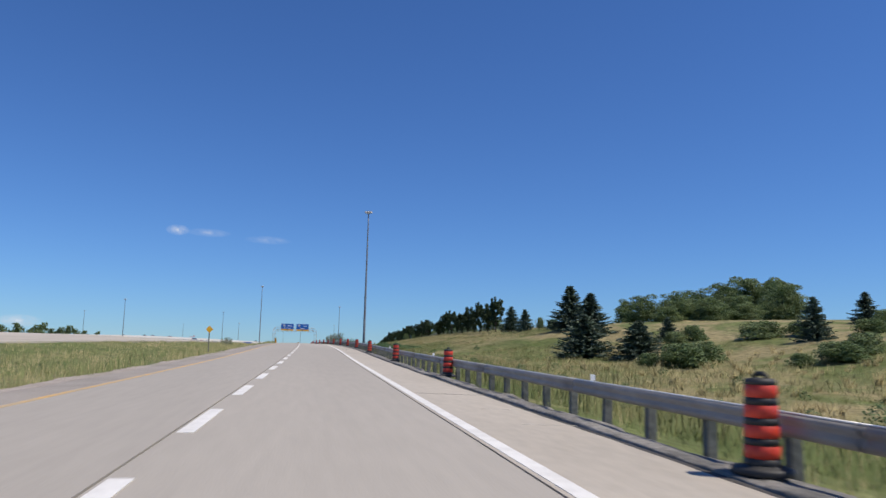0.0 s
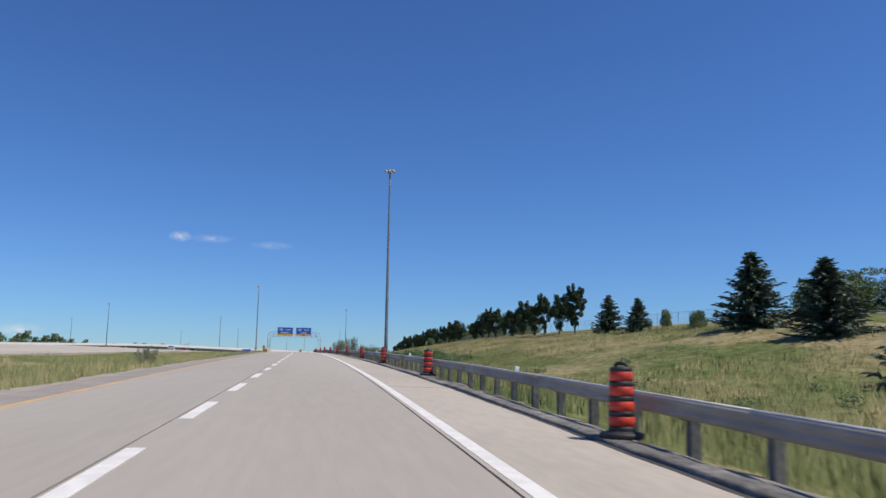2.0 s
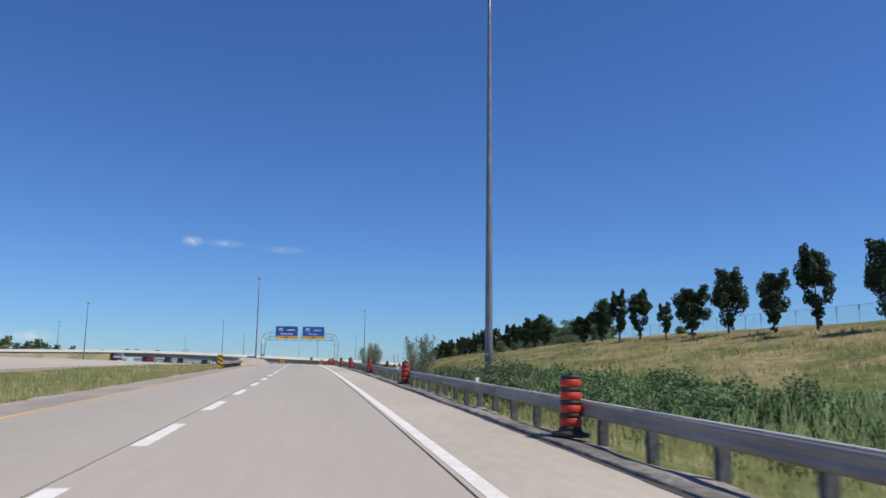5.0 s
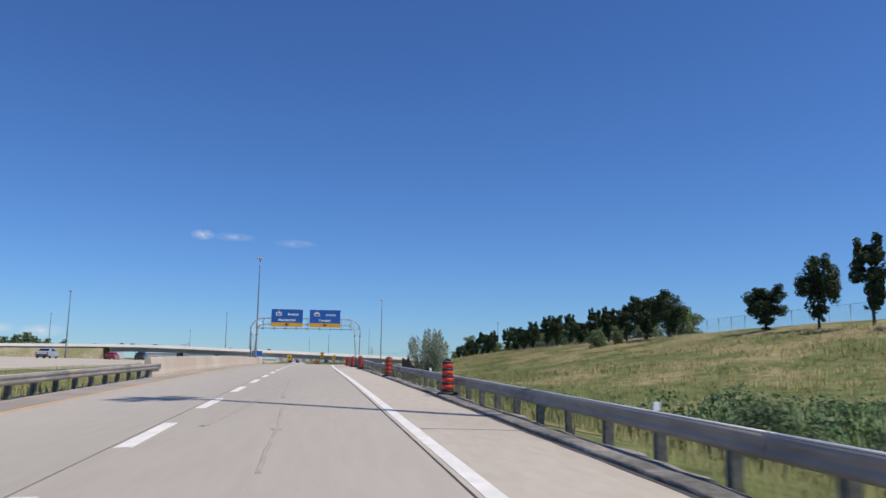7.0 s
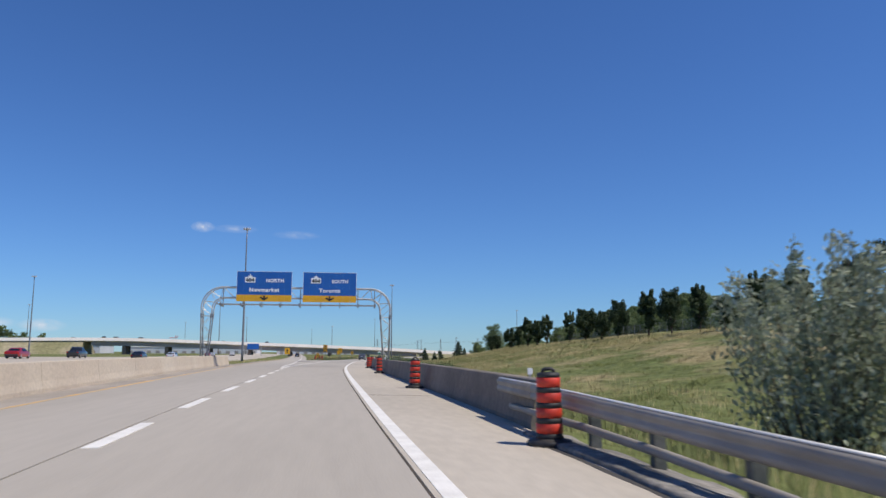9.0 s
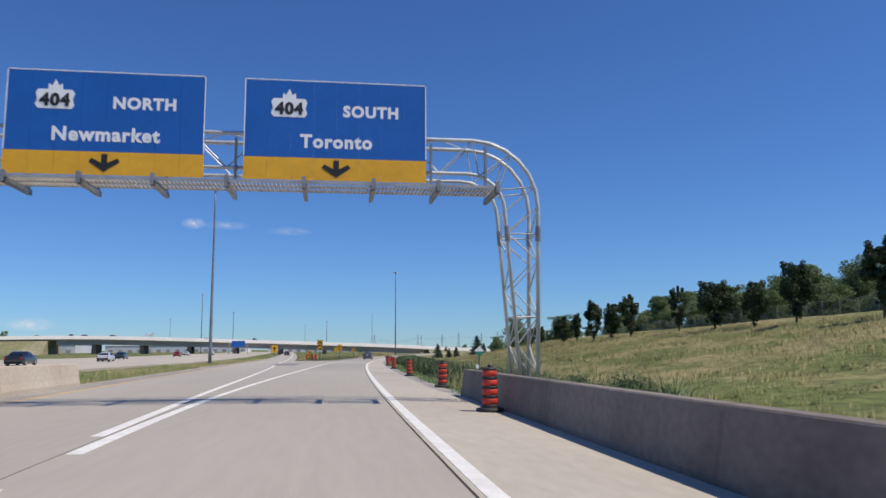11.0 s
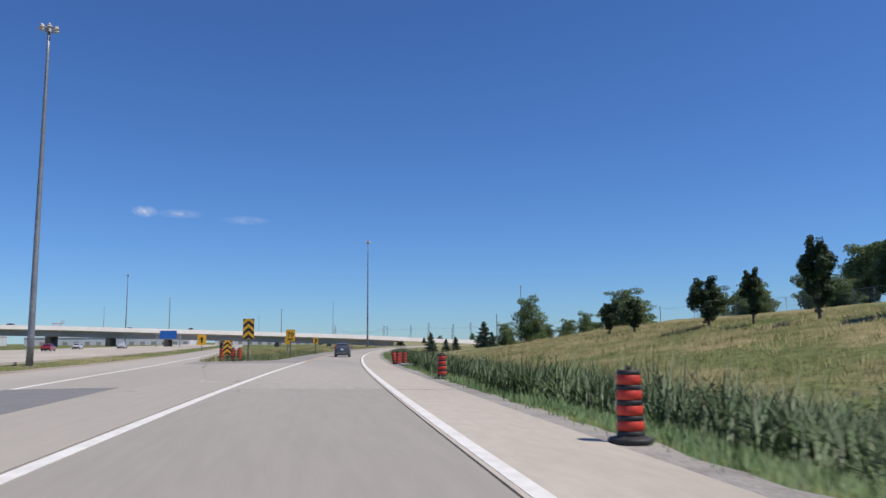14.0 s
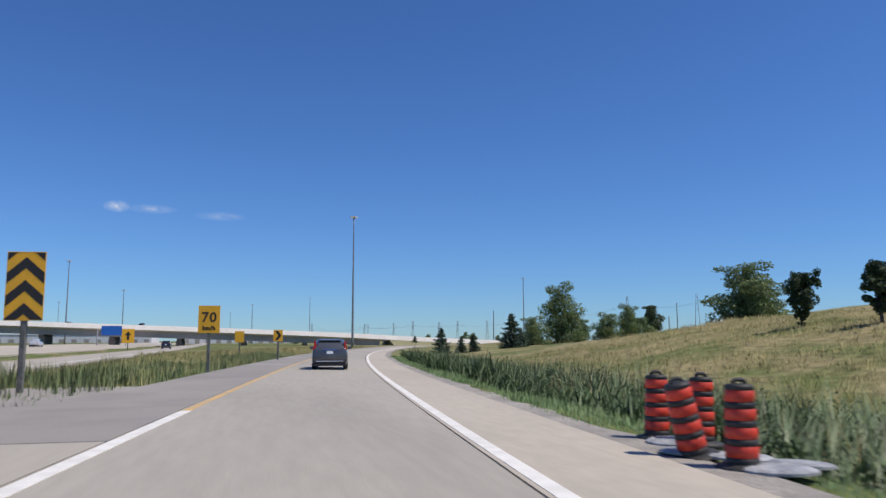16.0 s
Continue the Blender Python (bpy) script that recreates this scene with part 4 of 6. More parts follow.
def chevron_board(x, y, w, h, z0, turn, label, bars=3):
    """A yellow board with black chevrons."""
    g = float(land_z(x, y))
    root = new("hazard_board")
    root.matrix_world = pose(x, y, g, 0, 0, turn)
    tagged(root, label, "road sign")
    sign_post(z0 - g + h * 0.9, root)
    bm = bmesh.new()
    box(bm, -w / 2, w / 2, 0.0, 0.015, z0 - g, z0 - g + h, 0.004)
    part("board", bm, M_SIGNY, root)
    b = z0 - g
    pitch = h / bars
    for i in range(-1, bars + 1):
        zc = b + pitch * (i - 0.4)
        k = w * 0.42
        t = pitch * 0.48
        for s in (1, -1):
            pts = [(0, zc + k * 1.0), (s * w / 2 * 0.96, zc + 0.0), (s * w / 2 * 0.96, zc + t), (0, zc + k + t)]
            # keep each bar on the board
            out = []
            lo, hi = b + 0.02, b + h - 0.02
            for j in range(4):
                p, q = pts[j], pts[(j + 1) % 4]
                steps = 6
                for r in range(steps):
                    u = r / steps
                    px, pz = p[0] + (q[0] - p[0]) * u, p[1] + (q[1] - p[1]) * u
                    out.append((px, min(max(pz, lo), hi)))
            zs = [o[1] for o in out]
            if max(zs) - min(zs) < 0.05:
                continue
            clean = []
            for o in out:
                if not clean or (abs(o[0] - clean[-1][0]) + abs(o[1] - clean[-1][1])) > 1e-3:
                    clean.append(o)
            bm = bmesh.new()
            flat(bm, clean, 0.004)
            ob = part("stripe", bm, M_SIGNK, root, "black chevron stripe")
            ob.location.y = -0.002
    return root


chevron_board(-4.9, 408.9, 1.0, 1.84, 5.13, -8, "tall yellow gore board with three black chevrons on a grey post")


def marker_board(x, y, w, h, z0, label):
    """A narrow yellow board with slanted black bars."""
    g = float(land_z(x, y))
    root = new("hazard_marker")
    root.matrix_world = pose(x, y, g)
    tagged(root, label, "road sign")
    sign_post(z0 - g + h * 0.8, root)
    bm = bmesh.new()
    box(bm, -w / 2, w / 2, 0, 0.012, z0 - g, z0 - g + h, 0.004)
    part("board", bm, M_SIGNY, root)
    b = z0 - g
    for i in range(3):
        z = b + h * (0.06 + i * 0.31)
        bm = bmesh.new()
        flat(bm, [(-w / 2 * 0.95, z + 0.2), (w / 2 * 0.95, z), (w / 2 * 0.95, z + 0.13), (-w / 2 * 0.95, min(z + 0.33, b + h))], 0.004)
        ob = part("stripe", bm, M_SIGNK, root, "slanted black bar")
        ob.location.y = -0.002


marker_board(float(rail_left(189)) - 0.05, 189.2, 0.42, 1.05, float(road_z(-7.7, 189)) + 0.1, "narrow yellow and black striped marker at the rail's end")
chevron_board(-6.72, 409.3, 0.72, 1.3, 3.75, 0, "low yellow board with black chevrons among the gore drums")


def plate_sign(name, x, y, w, h, z0, mat, label, turn=0, figures=None):
    g = float(land_z(x, y))
    root = new(name)
    root.matrix_world = pose(x, y, g, 0, 0, turn)
    tagged(root, label, "road sign")
    sign_post(z0 - g + h * 0.9, root)
    bm = bmesh.new()
    box(bm, -w / 2, w / 2, 0, 0.014, z0 - g, z0 - g + h, 0.004)
    part("board", bm, mat, root)
    if figures:
        for s, size, dz in figures:
            text("figures", s, size, 0, z0 - g + dz, -0.006, M_SIGNK, root, bold=0.012)
    return root


plate_sign("speed_sign", -1.25, 423.4, 0.98, 1.27, 4.95, M_SIGNY, "yellow advisory sign reading 70 km/h on a grey post", -6, [("70", 0.64, 0.52), ("km/h", 0.26, 0.15)])
plate_sign("speed_sign", -1.83, 478, 1.05, 1.3, 4.42, M_SIGNY, "second yellow advisory sign further along the ramp", -6)
def diamond_sign(x, y, z, r, label):
    g = float(land_z(x, y))
    root = new("diamond_sign")
    root.matrix_world = pose(x, y, g, 0, 0, 4)
    tagged(root, label, "road sign")
    sign_post(z - g + 0.1, root, 0.035)
    bm = bmesh.new()
    flat(bm, [(0, z - g - r), (r, z - g), (0, z - g + r), (-r, z - g)], 0.015)
    part("board", bm, M_SIGNY, root)


diamond_sign(-6.72, 53.9, 2.7, 0.25, "small yellow diamond marker sign in the median grass")
ws = plate_sign("warning_sign", -22.0, 525, 2.0, 2.4, 4.3, M_SIGNY, "yellow warning sign with a black figure beside the carriageway", 4)
h1 = 4.3 - float(land_z(-22.0, 525))
bm = bmesh.new()
flat(bm, [(-0.2, h1 + 0.5), (0.2, h1 + 0.5), (0.2, h1 + 1.3), (0.55, h1 + 1.3), (0.0, h1 + 2.0), (-0.55, h1 + 1.3), (-0.2, h1 + 1.3)], 0.004)
part("figure", bm, M_SIGNK, ws, "black figure").location.y = -0.002
arrow = plate_sign("curve_sign", 2.2, 448, 0.72, 0.9, 4.55, M_SIGNY, "small yellow curve sign with a black chevron", -6)
bm = bmesh.new()
h0 = 4.55 - float(land_z(2.2, 448))
flat(bm, [(-0.24, h0 + 0.8), (0.0, h0 + 0.8), (0.26, h0 + 0.45), (0.0, h0 + 0.1), (-0.24, h0 + 0.1), (0.02, h0 + 0.45)], 0.004)
part("chevron", bm, M_SIGNK, arrow, "black chevron").location.y = -0.002
g = float(land_z(2.4, 293.2))
rs = new("marker_sign")
rs.matrix_world = pose(2.4, 293.2, g)
tagged(rs, "small diamond marker sign, white above green, behind the barrier", "road sign")
bm = bmesh.new()
box(bm, -0.025, 0.025, 0.015, 0.06, -0.5, 5.2 - g, 0.006)
part("post", bm, M_POST, rs, "thin grey sign post")
for nm, mat, k in (("upper_half", M_SIGNW, 1), ("lower_half", M_SIGNG, -1)):
    bm = bmesh.new()
    flat(bm, [(-0.17, 5.18 - g), (0.0, 5.18 - g + k * 0.17), (0.17, 5.18 - g)][::k], 0.012)
    part(nm, bm, mat, rs)


# ---- plants ----
def leaf_cloud(rng, centres, radii, n, size, shell=0.55, jitter=0.7):
    """n small leaf quads spread through ellipsoid lobes, denser towards their skins."""
    centres, radii = np.array(centres, float), np.array(radii, float)
    vol = radii.prod(1) ** 0.67
    pick = rng.choice(len(centres), n, p=vol / vol.sum())
    d = rng.normal(size=(n, 3))
    d /= np.linalg.norm(d, axis=1, keepdims=True)
    r = shell + (1 - shell) * rng.random(n) ** 0.6
    r *= 1 + 0.16 * np.sin(d[:, 0] * 7 + pick) * np.cos(d[:, 2] * 6 + pick * 2)
    p = centres[pick] + d * radii[pick] * r[:, None]
    nrm = d + rng.normal(size=(n, 3)) * jitter
    nrm[:, 2] += 0.35
    nrm /= np.linalg.norm(nrm, axis=1, keepdims=True)
    t = np.cross(nrm, rng.normal(size=(n, 3)))
    t /= np.linalg.norm(t, axis=1, keepdims=True)
    b = np.cross(nrm, t)
    s = size * rng.uniform(0.6, 1.4, n)[:, None]
    v = np.stack([p - t * s - b * s * 0.25, p + b * s * -0.6, p + t * s, p + b * s * 0.7], 1)
    v += nrm[:, None] * rng.normal(size=(n, 1, 1)) * 0.02
    f = np.arange(4 * n).reshape(-1, 4)
    return v.reshape(-1, 3), f


def broadleaf(seed, height, width, trunk, mat, label, n=2200, size=0.2, shape="vase", group="", name="tree", limbs=6):
    rng = np.random.default_rng(seed)
    root = new(name)
    tagged(root, label, "tree", group)
    cs, rs = [], []
    h0 = trunk
    many = 30 if shape == "full" else 18
    for i in range(many):
        t = (i + 0.5) / many
        z = h0 + (height - h0) * (0.04 + 0.88 * t)
        if shape == "vase":
            w = width / 2 * (0.3 + 0.75 * math.sin(math.pi * min(1, 0.12 + t * 0.86)) ** 0.8)
        elif shape == "column":
            w = width / 2 * (0.55 + 0.45 * math.sin(math.pi * (0.15 + 0.75 * t)))
        elif shape == "full":
            w = width / 2 * (0.82 + 0.18 * math.sin(math.pi * t)) * math.sqrt(max(0.05, 1 - t ** 2.4))
        else:
            w = width / 2 * math.sin(math.pi * (0.12 + 0.74 * t)) ** 0.6
        a = rng.uniform(0, 6.28)
        o = w * rng.uniform(0.2, 0.72)
        cs.append((o * math.cos(a), o * math.sin(a), z))
        k = rng.uniform(0.28, 0.5)
        rs.append((w * k + 0.15, w * k + 0.15, (height - h0) * rng.uniform(0.09, 0.15) + 0.1))
    for i in range(3):
        a = rng.uniform(0, 6.28)
        cs.append((width * 0.2 * math.cos(a), width * 0.2 * math.sin(a), height - rng.uniform(0.2, 0.9)))
        rs.append((width * 0.13, width * 0.13, rng.uniform(0.45, 0.9)))
    v, f = leaf_cloud(rng, cs, rs, n, size)
    part_me("crown", mesh_np("crown", v, f, mat), root)
    bm = bmesh.new()
    bend = rng.normal(size=(4, 2)) * width * 0.02
    pts = [(0, 0, -0.4)] + [(bend[i][0], bend[i][1], height * q) for i, q in enumerate((0.12, 0.3, 0.5, 0.75))]
    r0 = 0.035 * height * 0.55
    tube(bm, pts, [r0 * 1.25, r0, r0 * 0.8, r0 * 0.5, r0 * 0.2], 8)
    part("trunk", bm, M_BARK, root, "brown bark trunk", True)
    for i in range(limbs):
        c = cs[rng.integers(2, 11)]
        z = height * rng.uniform(0.2, 0.45)
        bm = bmesh.new()
        tube(bm, [(0, 0, z), (c[0] * 0.5, c[1] * 0.5, (z + c[2]) / 2), c], [r0 * 0.5, r0 * 0.3, r0 * 0.1], 5)
        part("limb", bm, M_BARK, root, "", True)
    return root


def teardrop(seed, height, width, trunk, spires, label):
    """A clipped-looking street tree: dense crown, narrow at its foot, with upright forks at the top."""
    rng = np.random.default_rng(seed)
    root = new("tree")
    tagged(root, label, "tree", "row of trees along the crest")
    cs, rs = [], []
    top = height - 0.45
    skew = rng.normal(size=2) * width * 0.04
    for i in range(62):
        t = rng.random() ** 0.75
        z = trunk + (top - trunk) * t
        w = width / 2 * float(np.interp(t, [0, 0.12, 0.3, 0.5, 0.7, 0.86, 1.0], [0.16, 0.34, 0.64, 0.9, 1.0, 0.86, 0.5]))
        a, o = rng.uniform(0, 6.28), w * math.sqrt(rng.random()) * 0.82
        k = max(0.2, w * rng.uniform(0.22, 0.38))
        cs.append((o * math.cos(a) + skew[0] * t, o * math.sin(a) + skew[1] * t, z))
        rs.append((k, k, k * rng.uniform(0.9, 1.4)))
    for i in range(spires):
        a, o = rng.uniform(0, 6.28), width * rng.uniform(0.1, 0.34)
        lift = rng.uniform(-0.3, 0.45)
        for q in (-0.5, 0.0, 0.4):
            cs.append((o * math.cos(a) * (1 + 0.2 * q) + skew[0], o * math.sin(a) * (1 + 0.2 * q) + skew[1], top + lift + q))
            rs.append((width * 0.075 + 0.05, width * 0.075 + 0.05, 0.34))
    v, f = leaf_cloud(rng, cs, rs, 8500, 0.122, shell=0.62, jitter=0.5)
    part_me("crown", mesh_np("crown", v, f, M_LEAF), root)
    bm = bmesh.new()
    tube(bm, [(0, 0, -0.4), (0.02, 0, trunk * 0.6), (0, 0.03, trunk + 0.9), (0, 0, height * 0.6)], [0.2, 0.14, 0.11, 0.04], 8)
    part("trunk", bm, M_BARK, root, "short dark trunk", True)
    for i in range(5):
        a, z = rng.uniform(0, 6.28), trunk + rng.uniform(0.1, 0.8)
        o, h = width * rng.uniform(0.15, 0.3), rng.uniform(1.5, 3.0)
        bm = bmesh.new()
        tube(bm, [(0, 0, z), (o * 0.5 * math.cos(a), o * 0.5 * math.sin(a), z + h * 0.5), (o * math.cos(a), o * math.sin(a), z + h)], [0.07, 0.05, 0.015], 5)
        part("limb", bm, M_BARK, root, "", True)
    return root


def wispy(seed, height, width, stems, leaves, size, label, mat):
    """A bush of many upright whips that carry narrow silvery leaves."""
    rng = np.random.default_rng(seed)
    root = new("bush")
    tagged(root, label, "bush")
    P, D = [], []
    for i in range(stems):
        a = rng.uniform(0, 6.28)
        o = width / 2 * math.sqrt(rng.random())
        h = height * (1 - 0.22 * (o / (width / 2)) ** 2) * rng.uniform(0.78, 1.02)
        ex, ey = o * math.cos(a), o * math.sin(a)
        pts = [Vector((0.3 * ex, 0.3 * ey, -0.2)), Vector((0.7 * ex, 0.7 * ey, 0.35 * h)), Vector((0.95 * ex, 0.95 * ey, 0.7 * h)), Vector((ex * 1.12, ey * 1.12, h))]
        bm = bmesh.new()
        tube(bm, pts, [0.026, 0.016, 0.008, 0.003], 5)
        part("stem", bm, M_BARK, root, "", True)
        m = leaves // stems
        q = 0.12 + 0.88 * rng.random(m) ** 0.8
        k = np.interp(q, [0, 0.35, 0.7, 1], [0, 1, 2, 3])
        A = np.array([list(p) for p in pts])
        j = np.minimum(k.astype(int), 2)
        f = (k - j)[:, None]
        base = A[j] * (1 - f) + A[j + 1] * f
        spread = np.interp(q, [0, 0.25, 0.6, 1], [0.2, 0.34, 0.22, 0.05])[:, None]
        P.append(base + rng.normal(size=(m, 3)) * spread)
        D.append(np.tile((0.3 * math.cos(a), 0.3 * math.sin(a), 0.8), (m, 1)))
    P, D = np.concatenate(P), np.concatenate(D)
    P[:, 2] = np.maximum(P[:, 2], 0.05)
    n = len(P)
    t = D + rng.normal(size=(n, 3)) * 0.6
    t /= np.linalg.norm(t, axis=1, keepdims=True)
    b = np.cross(t, rng.normal(size=(n, 3)))
    b /= np.linalg.norm(b, axis=1, keepdims=True)
    s = size * rng.uniform(0.6, 1.4, n)[:, None]
    v = np.stack([P - t * s, P + b * s * 0.38, P + t * s, P - b * s * 0.38], 1).reshape(-1, 3)
    part_me("foliage", mesh_np("foliage", v, np.arange(4 * n).reshape(-1, 4), mat), root)
    return root


def spruce(seed, height, width, label, n=3000):
    rng = np.random.default_rng(seed)
    root = new("spruce")
    tagged(root, label, "tree", "spruces on the slope")
    bm = bmesh.new()
    tube(bm, [(0, 0, -0.4), (0, 0, height * 0.5), (0, 0, height * 0.98)], [0.14, 0.08, 0.015], 7)
    part("trunk", bm, M_BARK, root, "", True)
    P, T, S = [], [], []
    levels = int(height * 5)
    for i in range(levels):
        t = (i + rng.uniform(0, 0.8)) / levels
        z = height * (0.03 + 0.95 * t)
        reach = width / 2 * (1 - t) ** 0.78 * rng.uniform(0.8, 1.25) + 0.1
        z0 = z
        for k in range(rng.integers(9, 13)):
            z = z0 + rng.normal() * 0.16
            a = rng.uniform(0, 6.28)
            L = reach * rng.uniform(0.65, 1.1)
            m = max(5, int(L * 11))
            q = (np.arange(m) + rng.random(m)) / m
            x, y = q * L * math.cos(a), q * L * math.sin(a)
            zz = z - 0.2 * L * np.sin(q * 2.2) + 0.16 * L * q ** 2
            P.append(np.stack([x, y, zz], -1))
            T.append(np.tile((math.cos(a), math.sin(a), -0.15), (m, 1)))
            S.append(np.full(m, 0.25) * (1.15 - 0.55 * q))
    P, T, S = np.concatenate(P), np.concatenate(T), np.concatenate(S)[:, None]
    n = len(P)
    j = rng.normal(size=(n, 3)) * 0.45
    t = T + j
    t /= np.linalg.norm(t, axis=1, keepdims=True)
    b = np.cross(t, rng.normal(size=(n, 3)))
    b /= np.linalg.norm(b, axis=1, keepdims=True)
    v = np.stack([P - t * S, P + b * S * 0.45, P + t * S * 1.5, P - b * S * 0.45], 1).reshape(-1, 3)
    part_me("foliage", mesh_np("foliage", v, np.arange(4 * n).reshape(-1, 4), M_NEEDLE), root)
    return root


def place(src, x, y, s=1.0, rz=0.0, first_use=None, sink=0.1, sz=None):
    z = float(land_z(x, y)) - sink
    m = pose(x, y, z, 0, 0, rz) @ Matrix.Diagonal((s, s, sz or s, 1))
    if first_use is not None and not first_use.get(src.name):
        first_use[src.name] = True
        src.matrix_world = m
        return src
    ob = copy_thing(src, pose(0, 0, 0))
    ob.matrix_world = m
    return ob


USED = {}
rt = random.Random(5)
ROW = [teardrop(11, 6.8, 4.6, 0.6, 5, "dark green street tree with a broad lobed crown"),
       teardrop(12, 6.9, 3.0, 0.7, 4, "dark green tree with a narrow forked crown"),
       teardrop(13, 6.6, 4.2, 0.45, 3, "dark green tree with a broad uneven crown"),
       teardrop(14, 6.9, 3.5, 0.7, 4, "dark green tree with a lopsided upright crown")]
ROW_SIZE = ((6.8, 4.6), (6.9, 3.0), (6.6, 4.2), (6.9, 3.5))
# place along the road, height of the top, kind and width of the crown
row = [(168.2, 14.6, 1, 3.0), (176.1, 14.1, 0, 3.6), (184.6, 14.6, 3, 2.8), (191.0, 13.4, 2, 2.7), (199.2, 14.7, 0, 3.7), (207.2, 13.5, 2, 4.0), (214.1, 12.1, 1, 1.6), (221.8, 14.4, 3, 3.0), (229.2, 15.0, 1, 2.6),
       (236.2, 14.6, 0, 3.7), (244.7, 12.6, 2, 3.9), (267.0, 14.1, 0, 4.4), (274.1, 14.1, 2, 4.1), (281.6, 13.4, 3, 3.5), (289.3, 13.3, 1, 2.3), (296.0, 13.5, 1, 2.2), (303.3, 11.9, 2, 2.9),
       (309.3, 13.4, 1, 2.4), (317.4, 13.8, 0, 3.2), (325.0, 13.9, 1, 2.8), (337.0, 13.6, 0, 3.2), (344.6, 12.4, 2, 3.0), (353.0, 13.1, 0, 4.4), (362.4, 12.9, 1, 2.0), (378.8, 13.0, 3, 2.9),
       (386.8, 12.6, 2, 3.3), (395.4, 13.1, 3, 3.0), (404.7, 11.4, 1, 2.1), (412.6, 11.4, 0, 3.9), (430.4, 9.9, 1, 2.5), (438.4, 10.1, 2, 2.5)]
for y, top, k, wide in row:
    x = 42.5
    h, w = ROW_SIZE[k]
    place(ROW[k], x, y, 1.16 * wide / w, rt.uniform(0, 360), USED, 0.1, (top - float(land_z(x, y))) / h)

SPR = [spruce(21, 6.5, 4.6, "dark green spruce with drooping branches on the slope"), spruce(22, 5.0, 4.4, "broad young spruce on the slope"),
       spruce(23, 5.8, 3.8, "slim dark spruce on the slope")]
for k, x, y, top, wide in ((0, 42.2, 117.5, 13.4, 1.5), (2, 40.9, 105.2, 11.0, 1.8), (1, 32.0, 84.3, 6.5, 1.9), (1, 35.9, 77.8, 5.7, 1.9), (1, 44.5, 88.0, 6.9, 1.3), (1, 50.4, 68.2, 8.2, 1.1), (0, 70.7, 85.5, 10.9, 1.5), (1, 41.7, 152.0, 12.0, 1.1),
                           (1, 42.0, 143.0, 10.9, 1.15), (1, 45.4, 520, 9.6, 1.0), (2, 48.5, 524, 7.0, 1.2)):
    g = float(land_z(x, y))
    k1 = (top - g) / (6.5, 5.0, 5.8)[k]
    place(SPR[k], x, y, k1 * wide, rt.uniform(0, 360), USED, 0.1, k1)

BIG = [broadleaf(31, 9, 9, 0.8, M_LEAF2, "large leafy green thicket tree on the slope", 8500, 0.18, "round", "", "tree"),
       broadleaf(32, 5, 8, 0.1, M_LEAF2, "broad rounded green thicket", 5000, 0.19, "full", "", "shrub", 3),
       broadleaf(33, 12, 10.5, 1.2, M_LEAF, "tall spreading tree with grey-green leaves", 8000, 0.24, "round", "", "tree", 9),
       broadleaf(34, 9, 11, 0.1, M_LEAF2, "broad dense tree with a crown down to the grass", 11500, 0.17, "full", "", "tree", 6),
       broadleaf(35, 3, 4.6, 0.0, M_LEAF2, "low rounded green bush in the hollow", 5200, 0.1, "full", "", "bush", 4)]
for x, y, h, w in ((57.9, 123.4, 4.8, 8.4), (63.9, 121.5, 5, 10.7), (65.1, 112.8, 3.7, 8.7), (58.3, 130.2, 4.3, 7.4), (69.4, 125.2, 5.8, 9.9), (83.1, 120.3, 6.6, 9.9), (89.3, 129, 7.9, 11.2), (70.1, 112.2, 2.8, 8.1), (76.9, 129, 7.5, 9.9), (61, 117, 3.6, 8.5), (57, 113, 2.6, 6.5), (73, 119, 4.4, 9)):
    m = place(BIG[3], x, y, w / 11, rt.uniform(0, 360), USED, 0.25, h / 9)
    tagged(m, "broad dense green thicket on the slope", "shrub")
for x, y, h, w in ((93.2, 149.4, 10.5, 11.2), (98.4, 147.2, 10.3, 10.8), (96.5, 141, 8.8, 9.5)):
    place(BIG[0], x, y, w / 9, rt.uniform(0, 360), USED, 0.2, h / 9)
for x, y, h, w in ((33.6, 63.5, 2.4, 6.2), (37, 65.5, 2.1, 5.2), (31.2, 65, 1.6, 3.4), (51.2, 78.6, 2.2, 7), (55, 76, 1.8, 6), (40.8, 52, 1.7, 5.2), (44.5, 54, 1.9, 4.6), (37.5, 52.5, 1.2, 3.2),
                   (38.5, 71, 1.6, 3.6), (57, 68, 1.7, 5), (63, 72, 2.2, 6), (43.5, 84, 1.8, 4), (47, 86, 2.0, 4.5), (44, 139.1, 2.6, 1.9), (43.5, 130.5, 2.1, 2.8)):
    place(BIG[4], x, y, w / 4.6, rt.uniform(0, 360), USED, 0.15, h / 3)
for k, x, y, s in ((0, 78, 385, 1.0), (0, 84, 396, 1.1), (0, 74, 404, 0.9), (0, 90, 410, 1.2), (0, 72, 416, 0.85), (0, 82, 425, 1.1), (0, 70, 432, 0.75), (0, 96, 372, 1.2), (1, 66, 440, 1.0), (0, 88, 362, 1.1), (0, 76, 372, 0.9),
                   (0, 64.5, 415, 0.85), (0, 60.5, 407, 0.72), (3, 74, 392, 0.75), (3, 70, 424, 0.6), (3, 80, 408, 0.8), (3, 92, 390, 1.0)):
    place(BIG[k], x, y, s * rt.uniform(0.92, 1.08), rt.uniform(0, 360), USED, 0.25)
